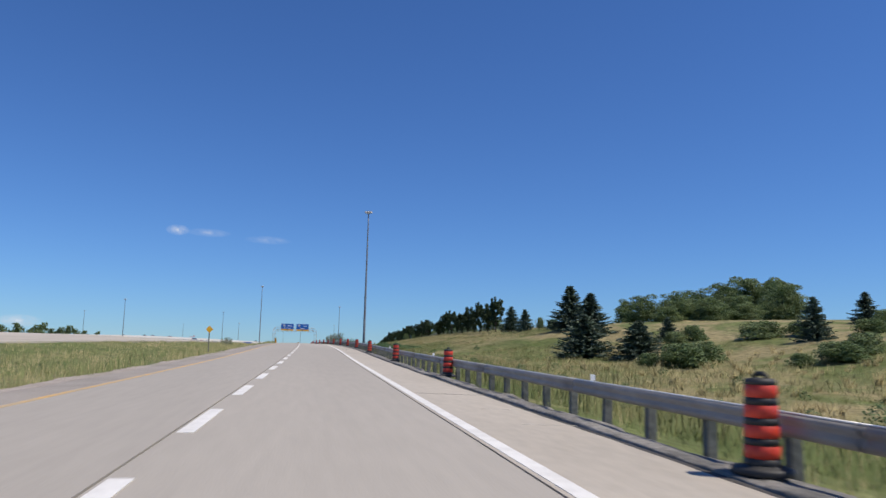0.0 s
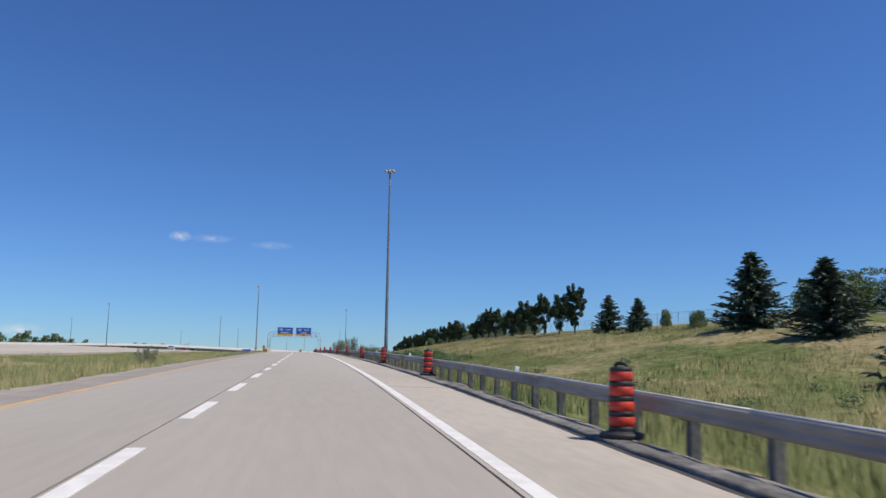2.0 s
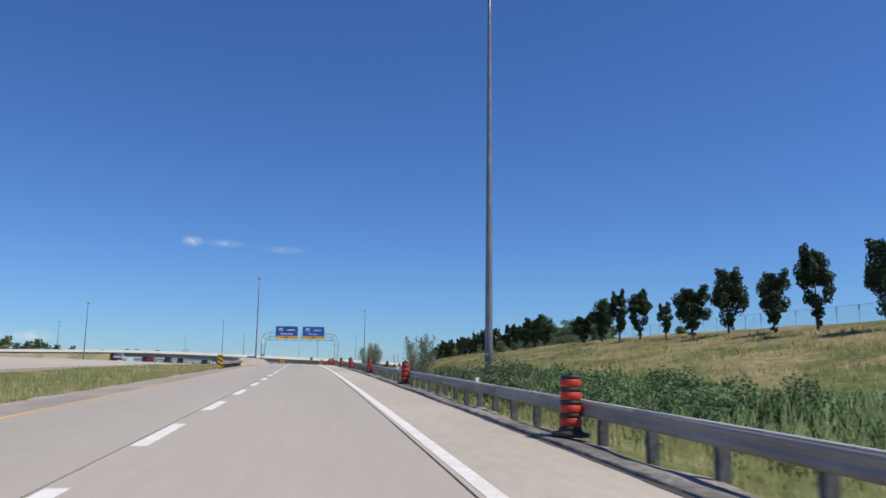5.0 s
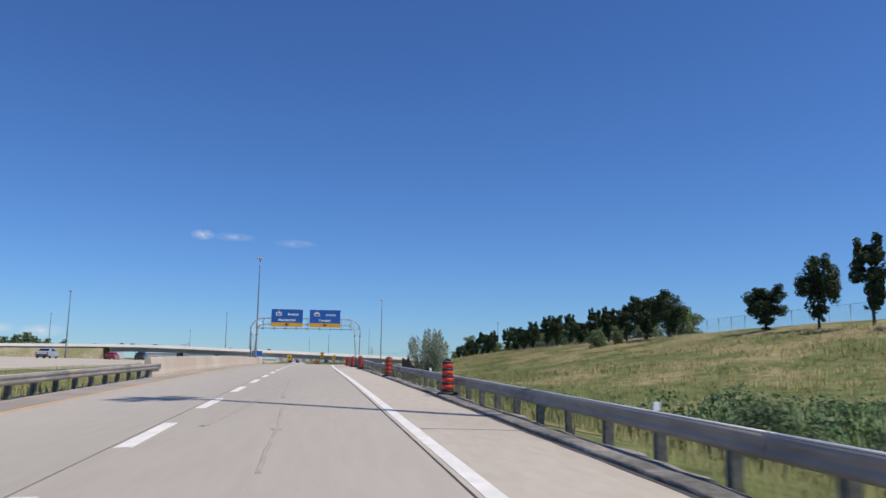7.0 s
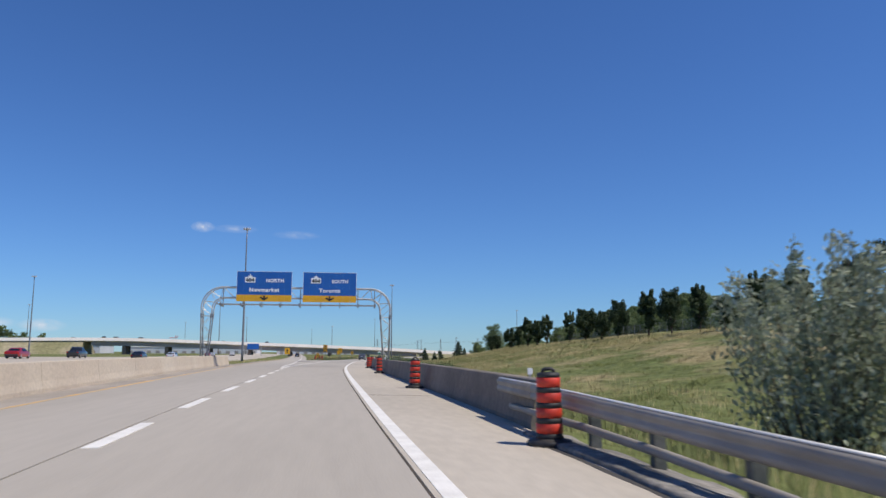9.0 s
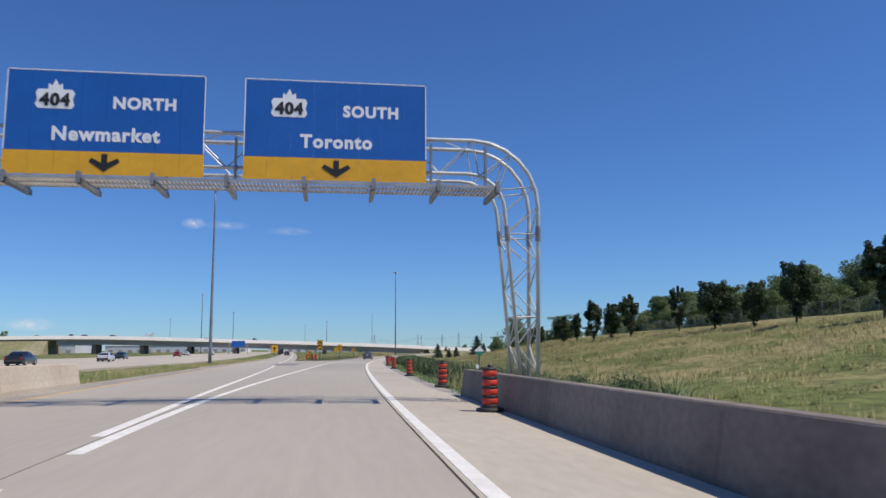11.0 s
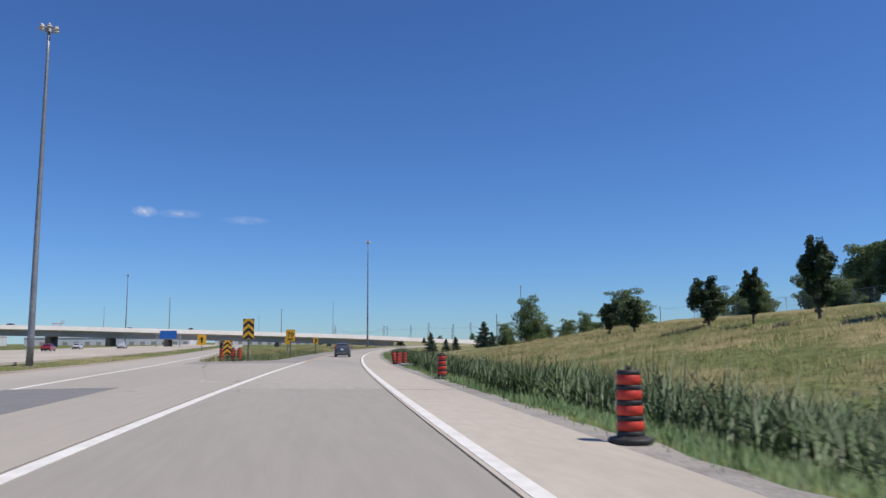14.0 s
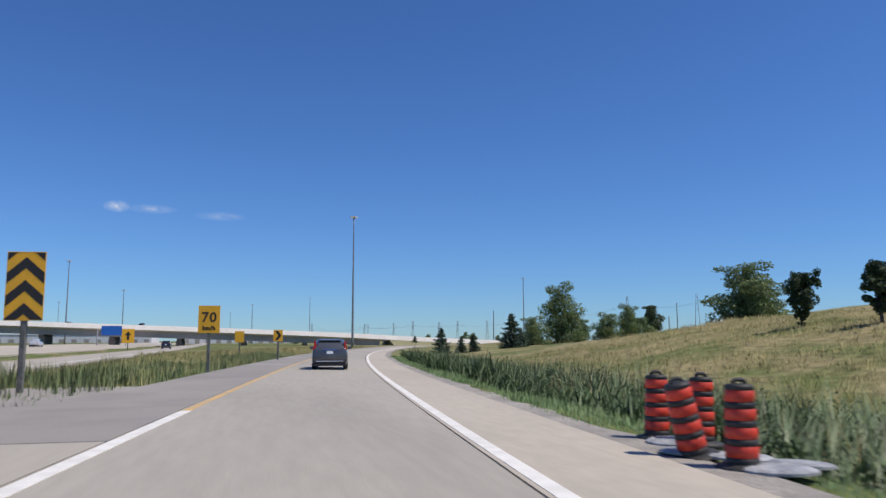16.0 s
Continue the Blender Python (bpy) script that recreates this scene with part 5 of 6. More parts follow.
for x, y, w, h in ((61, 346, 8, 5.0), (67, 352, 9, 6.5), (62, 357, 7, 4.2), (60, 368, 7, 4.5), (66, 375, 9, 6.8), (61.5, 382, 8, 5.2), (60, 391, 7, 4.6), (65, 398, 9, 6.0), (59.5, 402, 6, 3.6), (58.5, 412, 6, 3.4),
                   (62, 420, 7, 4.4), (59, 428, 6, 3.2), (64, 436, 7, 4.0), (66, 449.5, 6.8, 5.0), (70, 362, 10, 8.0), (75, 350, 11, 9.0)):
    ob = place(BIG[3], x, y, w / 11, rt.uniform(0, 360), USED, 0.25, h / 9)
    tagged(ob, "leafy green thicket in the wood behind the fence", "shrub")
for k, x, y, s, sz in ((3, 65.5, 545, 1.12, 1.45), (3, 59.5, 470, 1.05, 0.8), (3, 64, 473, 0.7, 0.6), (3, 78, 548, 0.75, 0.72), (3, 84.5, 550, 0.7, 0.95), (3, 57, 541, 0.75, 0.7), (1, 92, 560, 1.2, 1.2), (3, 72, 550, 0.6, 0.6), (2, 104, 575, 0.8, 0.8)):
    place(BIG[k], x, y, s, rt.uniform(0, 360), USED, 0.2, sz)
for x, y, s in ((32, 520, 0.95), (36, 521, 0.62), (38.6, 522, 0.66), (60, 690, 0.8)):
    place(SPR[1], x, y, s, rt.uniform(0, 360), USED, 0.1)

OLIVE = wispy(41, 4.3, 3.1, 44, 10500, 0.068, "airy silver-green bush behind the guardrail", M_LEAF3)
place(OLIVE, 7.05, 234.3, 1.0, 0, USED, 0.1)
SPARSE = wispy(43, 3.7, 2.5, 22, 7000, 0.052, "sparse wispy grey-green bush behind the guardrail", M_WILLOW)
place(SPARSE, 7.0, 176.6, 1.0, 130, USED, 0.1)
place(SPARSE, 4.4, 296.0, 0.42, 75, USED, 0.1, 0.56)
place(SPARSE, -11.4, 111.5, 0.62, 30, USED, 0.1, 0.42)
place(BIG[4], 35.6, 275.0, 0.66, 40, USED, 0.1, 0.85)
place(BIG[4], 38.2, 274.0, 0.42, 90, USED, 0.1, 0.6)
place(BIG[4], 50.5, 226.0, 0.5, 10, USED, 0.1, 0.4)
WEED = broadleaf(42, 1.5, 3.2, 0.05, M_LUSH, "low dark green weeds behind the guardrail", 3600, 0.05, "full", "", "shrub", 3)
for x, y, s in ((8.0, 156, 1.25), (9.8, 162, 1.3), (6.9, 160.5, 0.9), (10.5, 186, 1.0), (8.0, 188, 0.8), (9.2, 297, 0.9), (8.3, 301, 0.8)):
    place(WEED, x, y, s, rt.uniform(0, 360), USED, 0.05)

# far treeline and bushes on the left
FART = broadleaf(51, 8, 9, 0.6, M_LEAF2, "distant dark tree beyond the carriageway", 1100, 0.42, "full", "far trees", "tree", 3)
for x, top, w in ((-232, 21, 1.5), (-226, 23, 1.3), (-219, 18, 1.2), (-212, 19.5, 1.3), (-205, 21, 1.5), (-199, 18.5, 1.2), (-192, 17, 1.1), (-181.5, 16.5, 0.8), (-246, 22, 1.6), (-258, 20, 1.5)):
    y = 728 + rt.uniform(-6, 6)
    ob = place(FART, x * (y / 700), y, w * 1.15, rt.uniform(0, 360), USED, 0.2, (top - 6) / 8)
    ob.matrix_world = Matrix.Translation((0, 0, 6 - ob.matrix_world.translation.z)) @ ob.matrix_world
for i in range(12):
    place(FART, 20 + i * 14 + rt.uniform(-5, 5), rt.uniform(760, 900), rt.uniform(0.4, 0.7), rt.uniform(0, 360), USED, 0.2)


# grasses as blades
def weeds(name, u0, u1, y0, y1, n, r0, r1, per, size, mat, label, seed, side=1):
    """Low leafy clumps scattered over a stretch of ground, joined in one mesh."""
    rng = np.random.default_rng(seed)
    u, y = rng.uniform(u0, u1, n), rng.uniform(y0, y1, n)
    x = edge_x(y) + u if side > 0 else yellow_x(y) - u
    z = land_z(x, y)
    r = rng.uniform(r0, r1, n)
    c = np.stack([x, y, z + 0.35 * r], -1)
    q = np.stack([r, r, r * rng.uniform(0.8, 1.5, n)], -1)
    v, f = leaf_cloud(rng, c, q, n * per, size)
    return tagged(new(name, mesh_np(name, v, f, mat)), label, "weeds", kind="stuff")


def blades(name, u0, u1, y0, y1, n, h0, h1, w, mat, label, side=1, clump=4, seed=1, power=1.0, lean=0.35, keep=None, droop=0.0):
    rng = np.random.default_rng(seed)
    m = n // clump
    u = u0 + (u1 - u0) * rng.random(m) ** power
    y = rng.uniform(y0, y1, m)
    x = edge_x(y) + u if side > 0 else yellow_x(y) - u
    if keep is not None:
        ok = keep(x, y)
        u, y, x = u[ok], y[ok], x[ok]
    m = len(x)
    x = np.repeat(x, clump) + rng.normal(size=m * clump) * 0.13
    y = np.repeat(y, clump) + rng.normal(size=m * clump) * 0.13
    z = land_z(x, y) + roughness(x, y) - 0.05
    patch = 0.72 + 0.4 * np.sin(x * 0.5 + y * 0.17) * np.sin(y * 0.13 - x * 0.2 + seed) + 0.3 * np.sin(y * 0.71 + x * 0.9 + seed) * np.sin(y * 0.31 - x * 1.1)
    patch = np.maximum(patch, 0.2)
    h = rng.uniform(h0, h1, m * clump) * patch
    b = rng.uniform(0, 6.28, m * clump)
    a = b + 1.57 + rng.normal(size=m * clump) * 0.35
    l = rng.uniform(0.1, lean, m * clump) * h
    p = np.stack([x, y, z], -1)
    side_v = np.stack([np.cos(a), np.sin(a), 0 * a], -1) * (w / 2)
    bend = np.stack([np.cos(b) * l, np.sin(b) * l, 0 * b], -1)
    up = np.stack([0 * h, 0 * h, h], -1)
    mid = p + up * (0.55 + 0.25 * droop) + bend * 0.3
    tip = p + up * (1 - droop * rng.random((m * clump, 1))) + bend
    mid = p * 0.4 + mid * 0.6
    v = np.stack([p, mid + side_v, tip, mid - side_v], 1)
    return tagged(new(name, grass_mesh(name, v, mat, 4, side, 0.7)), label, "grass", kind="stuff")


def tufts(name, u0, u1, y0, y1, n, h0, h1, w, mat, label, seed):
    """Tussocks of twelve leaning blades each, thick in some patches and thin in others."""
    rng = np.random.default_rng(seed)
    u, y = u0 + (u1 - u0) * rng.random(n) ** 0.9, rng.uniform(y0, y1, n)
    x = edge_x(y) + u
    dense = 0.5 + 0.3 * np.sin(x * 0.37 + np.sin(y * 0.21) * 2) * np.sin(y * 0.29 + np.sin(x * 0.3)) + 0.25 * np.sin(x * 1.1 - y * 0.53) * np.sin(y * 0.83 + x * 0.4)
    ok = rng.random(n) < np.clip(dense, 0.15, 1)
    x, y, dense = x[ok], y[ok], dense[ok]
    m, k = len(x), 12
    h = np.repeat(rng.uniform(h0, h1, m) * np.clip(0.55 + 0.7 * dense, 0.6, 1.25), k)
    x, y = np.repeat(x, k) + rng.normal(size=m * k) * 0.16, np.repeat(y, k) + rng.normal(size=m * k) * 0.16
    h = h * rng.uniform(0.6, 1.15, m * k)
    z = land_z(x, y) + roughness(x, y) - 0.04
    a, b = rng.uniform(0, 6.28, m * k), rng.uniform(0, 6.28, m * k)
    lean = h * rng.uniform(0.4, 1.5, m * k)
    p = np.stack([x, y, z], -1)
    q = np.stack([np.cos(a), np.sin(a), 0 * a], -1) * w
    tip = p + np.stack([np.cos(b) * lean + 0.12 * h, np.sin(b) * lean, h], -1)
    return tagged(new(name, grass_mesh(name, np.stack([p - q, p + q, tip], 1), mat, 3, 1, 0.35)), label, "grass", kind="stuff")


blades("verge_grass", 2.85, 9, -30, 300, 90000, 0.2, 0.6, 0.018, M_BLADE_G, "green verge grass behind the guardrail", seed=1, power=1.2)
blades("verge_grass_dry", 3.2, 16, -30, 300, 32000, 0.25, 0.7, 0.014, M_BLADE_D, "straw-coloured seeding grass behind the guardrail", seed=2)
tufts("slope_grass", 5, 46, -10, 470, 66000, 0.12, 0.32, 0.02, M_SWARD, "uneven meadow grass on the slope, green and straw in patches", 3)
tufts("slope_grass_tall", 7, 44, 10, 470, 5000, 0.3, 0.5, 0.016, M_SWARD, "taller tussocks of seeding grass on the slope", 4)
blades("ditch_grass", 2.42, 4.4, 292, 470, 50000, 0.08, 0.34, 0.025, M_WEED, "low green grass at the ditch edge", seed=5)
blades("reeds", 3.9, 11, 295, 475, 110000, 0.55, 1.45, 0.042, M_REED, "dense green cattail reeds filling the ditch", seed=6, lean=1.0, clump=3, droop=0.45)
blades("reeds_tall", 4.6, 9, 296, 475, 18000, 0.9, 1.9, 0.04, M_REED_TOP, "taller arching reeds in the ditch", seed=26, lean=0.6, clump=3, droop=0.4)
blades("reed_stems_dry", 4.6, 12, 295, 475, 3500, 0.7, 1.5, 0.025, M_BLADE_D, "dry reed stems among the cattails", seed=16, lean=0.4, clump=3)
blades("reeds_far", 5.0, 12, 10, 135, 26000, 0.4, 1.05, 0.03, M_BLADE_G, "tall pale weeds in the hollow", seed=7, lean=0.4)
blades("lush_weeds", 7.5, 19, 140, 198, 26000, 0.5, 1.15, 0.05, M_WEED, "lush green weeds in the ditch", seed=17, lean=0.6, droop=0.3)
blades("straw_grass", 7.5, 34, 8, 100, 38000, 0.35, 0.8, 0.03, M_STRAW, "tall straw-coloured grass below the thickets", seed=41, lean=0.7, clump=6,
       keep=lambda x, y: np.sin(x * 0.31 + 1.3 * np.sin(y * 0.19)) * np.sin(y * 0.23 + 0.4 * x) + np.clip((y - 34) / 14, -0.6, 1) > 0.02)
blades("slope_straw", 13, 42, 120, 240, 36000, 0.3, 0.65, 0.028, M_STRAW, "tall straw-coloured grass on the upper slope", seed=42, lean=0.8, clump=6, power=0.8)
blades("crest_straw", 12.5, 44, 300, 475, 70000, 0.3, 0.7, 0.028, M_STRAW, "tall straw and olive grass above the reeds", seed=43, lean=0.8, clump=6, power=0.8)
blades("median_grass", 1.75, 20, -20, 420, 80000, 0.25, 0.65, 0.03, M_BLADE_G, "tall green grass in the median", side=-1, seed=8, power=1.6,
       keep=lambda x, y: ((yellow_x(y) - x > 2.2) | (y < 208) | (y > 303)) & (yellow_x(y) - x < far_edge(y) - 1))
blades("median_grass_dry", 1.9, 22, -20, 480, 55000, 0.25, 0.65, 0.02, M_BLADE_D, "dry seeding grass in the median", side=-1, seed=9, power=1.4,
       keep=lambda x, y: ((yellow_x(y) - x > 2.2) | (y < 208) | (y > 303)) & (yellow_x(y) - x < far_edge(y) - 1))
weeds("ditch_weeds", 5, 12.5, 300, 470, 420, 0.25, 0.8, 80, 0.06, M_LUSH, "dark leafy weeds among the reeds", 61)
weeds("hollow_weeds", 6, 24, 15, 110, 40, 0.25, 0.5, 220, 0.05, M_WEED, "leafy weeds in the hollow below the slope", 63)
weeds("mast_weeds", 8.2, 18, 148, 200, 270, 0.35, 0.85, 190, 0.075, M_WEED, "lush leafy weeds round the foot of the mast", 67)
blades("dry_brush", 12, 42, 10, 75, 13000, 0.5, 1.0, 0.035, M_BLADE_D, "straw-coloured brush on the bank", seed=44, lean=0.9, clump=60)
weeds("verge_weeds", 5.4, 9, 138, 215, 90, 0.2, 0.5, 120, 0.05, M_LUSH, "leafy weeds behind the guardrail", 64)
island = lambda x, y: (x < edge_x(y) - 8.0) & (x > gore_x(y) + 2.0)
blades("gore_grass", -30, -7.9, 405, 600, 22000, 0.2, 0.7, 0.025, M_BLADE_G, "green weeds on the gore island", seed=10, keep=island)
blades("gore_weeds", -13.5, -7.6, 404, 470, 9000, 0.3, 0.95, 0.03, M_LUSH, "grey-green weeds along the edge of the gore", seed=31, keep=island, clump=9)
blades("gore_grass_dry", -30, -7.9, 405, 600, 34000, 0.25, 0.85, 0.02, M_BLADE_D, "dry weeds on the gore island", seed=11, keep=island)


# ---- chain-link fence along the crest ----
def fence(y0, y1, u, label):
    root = new("chain_link_fence")
    tagged(root, label, "fence")
    bmp = bmesh.new()
    tube(bmp, [(0, 0, -0.4), (0, 0, 1.75)], 0.026, 6)
    me = bpy.data.meshes.new("fence_post")
    bmp.to_mesh(me)
    bmp.free()
    me.materials.append(M_STEEL)
    ys = np.arange(y0, y1, 3.2)
    P = [Vector((float(edge_x(y)) + u, y, float(land_z(float(edge_x(y)) + u, y)))) for y in ys]
    for p in P:
        part_me("fence_post", me, root, m=Matrix.Translation(p))
    bm = bmesh.new()
    tube(bm, [p + Vector((0, 0, 1.72)) for p in P], 0.018, 5)
    part("top_rail", bm, M_STEEL, root)
    bm = bmesh.new()
    for a, b in zip(P, P[1:]):
        for k in range(14):
            p = a.lerp(b, k / 14)
            q = a.lerp(b, min(1, (k + 7) / 14))
            r = a.lerp(b, max(0, (k - 7) / 14))
            for e in (q, r):
                w = Vector((0, 0.006, 0))
                vs = [bm.verts.new(p - w + Vector((0, 0, 0.05))), bm.verts.new(p + w + Vector((0, 0, 0.05))), bm.verts.new(e + w + Vector((0, 0, 1.7))), bm.verts.new(e - w + Vector((0, 0, 1.7)))]
                bm.faces.new(vs)
    part("mesh_wire", bm, M_STEEL, root, "crossing fence wires")
    return root


fence(130, 300, 50.5, "silver chain-link fence along the crest of the slope")
fence(300, 440, 52.0, "grey chain-link fence in front of the trees")


# ---- flyover ----
FLY_Z = spline([-330, -200, -130, -60, 0, 30, 66, 110], [11.2, 12.0, 12.3, 10.3, 8.2, 7.0, 5.1, 3.4])
FLY_Y = spline([-330, -150, 0, 110], [676, 686, 692, 694])


def flyover():
    """Deck line: x runs from the left abutment to where it meets the ground on the right."""
    root = new("flyover")
    tagged(root, "long low concrete flyover with pale parapets and dark girders", "bridge")
    deck, yd = FLY_Z, FLY_Y
    xs = np.linspace(-330, 110, 56)

    def band(name, dy0, dy1, z0, z1, mat, a, b, label, flare=0.0):
        bm = bmesh.new()
        rings = []
        for x in xs[(xs >= a) & (xs <= b)]:
            y, z = float(yd(x)), float(deck(x))
            rings.append([bm.verts.new((x, y + p, z + q)) for p, q in ((dy0 - flare, z0), (dy0, z1), (dy1, z1), (dy1, z0))])
        for r, s in zip(rings, rings[1:]):
            for k in range(4):
                bm.faces.new((r[k], r[(k + 1) % 4], s[(k + 1) % 4], s[k]))
        bm.faces.new(rings[0])
        bm.faces.new(rings[-1][::-1])
        return part(name, bm, mat, root, label)

    band("parapet", 0, 0.4, -1.0, 0.8, M_DECK, -330, 110, "pale concrete parapet", 0.6)
    band("parapet", 13.6, 14, -1.25, 0.0, M_DECK, -330, 110, "pale concrete parapet")
    band("deck", 0.41, 13.59, -1.6, -0.35, M_SHOULDER, -330, 110, "")
    for dy in (0.9, 4.9, 8.9, 12.4):
        band("girder", dy, dy + 0.6, -3.8, -1.62, M_GIRDER, -150, 52, "dark steel girder")
    for x in (-128, -104, -80, -56, -32, -8, 16, 40):
        y, z = float(yd(x)), float(deck(x))
        bm = bmesh.new()
        box(bm, x - 1.1, x + 1.1, y + 1.6, y + 12.4, 1.0, z - 4.6, 0.2)
        part("pier", bm, M_BARRIER, root, "broad concrete wall pier")
        bm = bmesh.new()
        box(bm, x - 0.8, x + 0.8, y + 0.8, y + 13.2, z - 4.65, z - 3.81, 0.05)
        part("pier_cap", bm, M_BARRIER, root, "concrete pier cap")
    bm = bmesh.new()
    rings = []
    for x in np.linspace(-330, -150, 12):
        y, z = float(yd(x)), float(deck(x))
        rings.append([bm.verts.new((x, y + p, q)) for p, q in ((-9, 2.0), (0.05, z - 1.6), (13.9, z - 1.6), (24, 2.0))])
    for r, s in zip(rings, rings[1:]):
        for k in range(3):
            bm.faces.new((r[k], r[k + 1], s[k + 1], s[k]))
    bm.faces.new(rings[-1])
    part("embankment", bm, M_EARTH, root, "grassed embankment")
    bm = bmesh.new()
    rings = []
    for x in np.linspace(50, 118, 10):
        y, z = float(yd(x)), float(deck(x))
        rings.append([bm.verts.new((x, y + p, q)) for p, q in ((-12, 2.6), (0.05, z - 1.0), (13.9, z - 1.0), (24, 2.6))])
    for r, s in zip(rings, rings[1:]):
        for k in range(3):
            bm.faces.new((r[k], r[k + 1], s[k + 1], s[k]))
    bm.faces.new(rings[0][::-1])
    part("embankment", bm, M_EARTH, root, "grassed embankment")


flyover()


# far blue guide sign below the flyover
def far_sign(x, y, z, w, h):
    root = new("far_guide_sign")
    root.matrix_world = pose(x, y, 0)
    tagged(root, "distant blue guide sign over the carriageway", "road sign")
    bm = bmesh.new()
    box(bm, -w / 2, w / 2, 0, 0.1, z, z + h, 0.02)
    part("board", bm, M_BLUE, root)
    for s in (-1, 1):
        bm = bmesh.new()
        tube(bm, [(s * w * 0.7, 0.3, 1.5), (s * w * 0.7, 0.3, z + h * 0.6)], 0.2, 8)
        part("post", bm, M_STEEL, root)
    bm = bmesh.new()
    tube(bm, [(-w * 0.7, 0.3, z + h * 0.55), (w * 0.7, 0.3, z + h * 0.55)], 0.16, 8)
    part("beam", bm, M_STEEL, root)


far_sign(-50.6, 662, 6.6, 6.5, 3.2)


# ---- power line ----
def pylon():
    root = new("transmission_tower")
    tagged(root, "distant grey lattice transmission tower", "pylon", "towers of the power line")
    H = 42.0
    wid = lambda z: 2.3 * (1 - z / H) ** 1.3 + 0.6
    for sx in (-1, 1):
        for sy in (-1, 1):
            bm = bmesh.new()
            tube(bm, [(sx * wid(z), sy * wid(z), z) for z in (-1, 14, 28, H)], [0.2, 0.18, 0.15, 0.1], 4)
            part("leg", bm, M_MAST, root)
    bm = bmesh.new()
    zs = [0, 7, 13, 18.5, 23.5, 28, 32, 36, 39.5, H]
    for a, b in zip(zs, zs[1:]):
        for s in (-1, 1):
            tube(bm, [(-wid(a), s * wid(a), a), (wid(b), s * wid(b), b)], 0.09, 4)
            tube(bm, [(wid(a), s * wid(a), a), (-wid(b), s * wid(b), b)], 0.09, 4)
    part("lattice", bm, M_MAST, root)
    for z, L in ((28, 9.0), (33.5, 11.0), (39, 8.0)):
        for s in (-1, 1):
            bm = bmesh.new()
            tube(bm, [(0, 0, z + 1.4), (s * L, 0, z)], 0.13, 4)
            tube(bm, [(0, 0, z - 0.4), (s * L, 0, z)], 0.13, 4)
            part("crossarm", bm, M_MAST, root)
    return root


PYL = pylon()
spots_p = [(357, 960, 0.99), (333, 1040, 1.04), (194, 1040, 0.48), (164, 1030, 0.46), (145, 1020, 0.43), (120, 1010, 0.445), (102, 1000, 0.39), (78, 1000, 0.38), (40, 1080, 0.42)]
for i, (x, y, s) in enumerate(spots_p):
    m = pose(x, y, 2.5, 0, 0, 55) @ Matrix.Scale(s, 4)
    if i == 0:
        PYL.matrix_world = m
    else:
        c = copy_thing(PYL, pose(0, 0, 0))
        c.matrix_world = m
for a, b in zip(spots_p[:-1], spots_p[1:]):
    for arm in (-1, 1):
        bm = bmesh.new()
        p = Vector((a[0] + arm * 4, a[1] + arm * 5, 2.5 + 33.5 * a[2]))
        q = Vector((b[0] + arm * 4, b[1] + arm * 5, 2.5 + 33.5 * b[2]))
        sag = 0.035 * (p - q).length
        tube(bm, [p.lerp(q, t / 8) - Vector((0, 0, 4 * sag * (t / 8) * (1 - t / 8))) for t in range(9)], 0.05, 4)
        tagged(part("power_cable", bm, M_MAST), "thin sagging overhead power cable", "cable", "cables of the power line")


def utility_pole(x, y, top, arms):
    """A plain steel pole, with a short crossarm where it carries wires."""
    g = float(land_z(x, y))
    root = new("utility_pole")
    root.matrix_world = pose(x, y, g, 0, 0, 40)
    tagged(root, "slim dark steel utility pole beyond the trees", "pole", "poles along the power line")
    bm = bmesh.new()
    tube(bm, [(0, 0, -0.5), (0, 0, top - g)], [0.32, 0.2], 8)
    part("shaft", bm, M_MAST, root)
    for k in range(arms):
        bm = bmesh.new()
        box(bm, -1.6, 1.6, -0.1, 0.1, top - g - 0.8 - 1.6 * k, top - g - 0.6 - 1.6 * k)
        part("crossarm", bm, M_MAST, root)


for x, y, top, arms in ((181, 700, 15.5, 0), (197, 720, 22.8, 1), (115, 760, 20.0, 0), (86, 1040, 18.9, 2), (131, 960, 15.5, 1)):
    utility_pole(x, y, top, arms)


# ---- far buildings ----
def shed(x, y, w, d, h, label):
    root = new("warehouse")
    root.matrix_world = pose(x, y, 2.2)
    tagged(root, label, "building", "far warehouses")
    bm = bmesh.new()
    box(bm, -w / 2, w / 2, 0, d, 0, h, 0.05)
    part("wall", bm, M_WALLW, root, "pale metal wall")
    bm = bmesh.new()
    box(bm, -w / 2 - 0.4, w / 2 + 0.4, -0.4, d + 0.4, h, h + 0.7, 0.05)
    part("roof", bm, M_DECK, root, "flat roof edge")
    for k in range(int(w / 8)):
        bm = bmesh.new()
        box(bm, -w / 2 + 3 + 8 * k, -w / 2 + 6.5 + 8 * k, -0.06, 0.0, 0.4, 3.8, 0.02)
        part("dock_door", bm, M_GIRDER, root, "dark loading door")


for x, y, w, h in ((-250, 900, 90, 8), (-140, 960, 120, 7), (-20, 1000, 90, 7), (-380, 820, 70, 8), (-430, 700, 60, 7)):
    shed(x, y, w, 40, h, "distant pale flat-roofed warehouse")


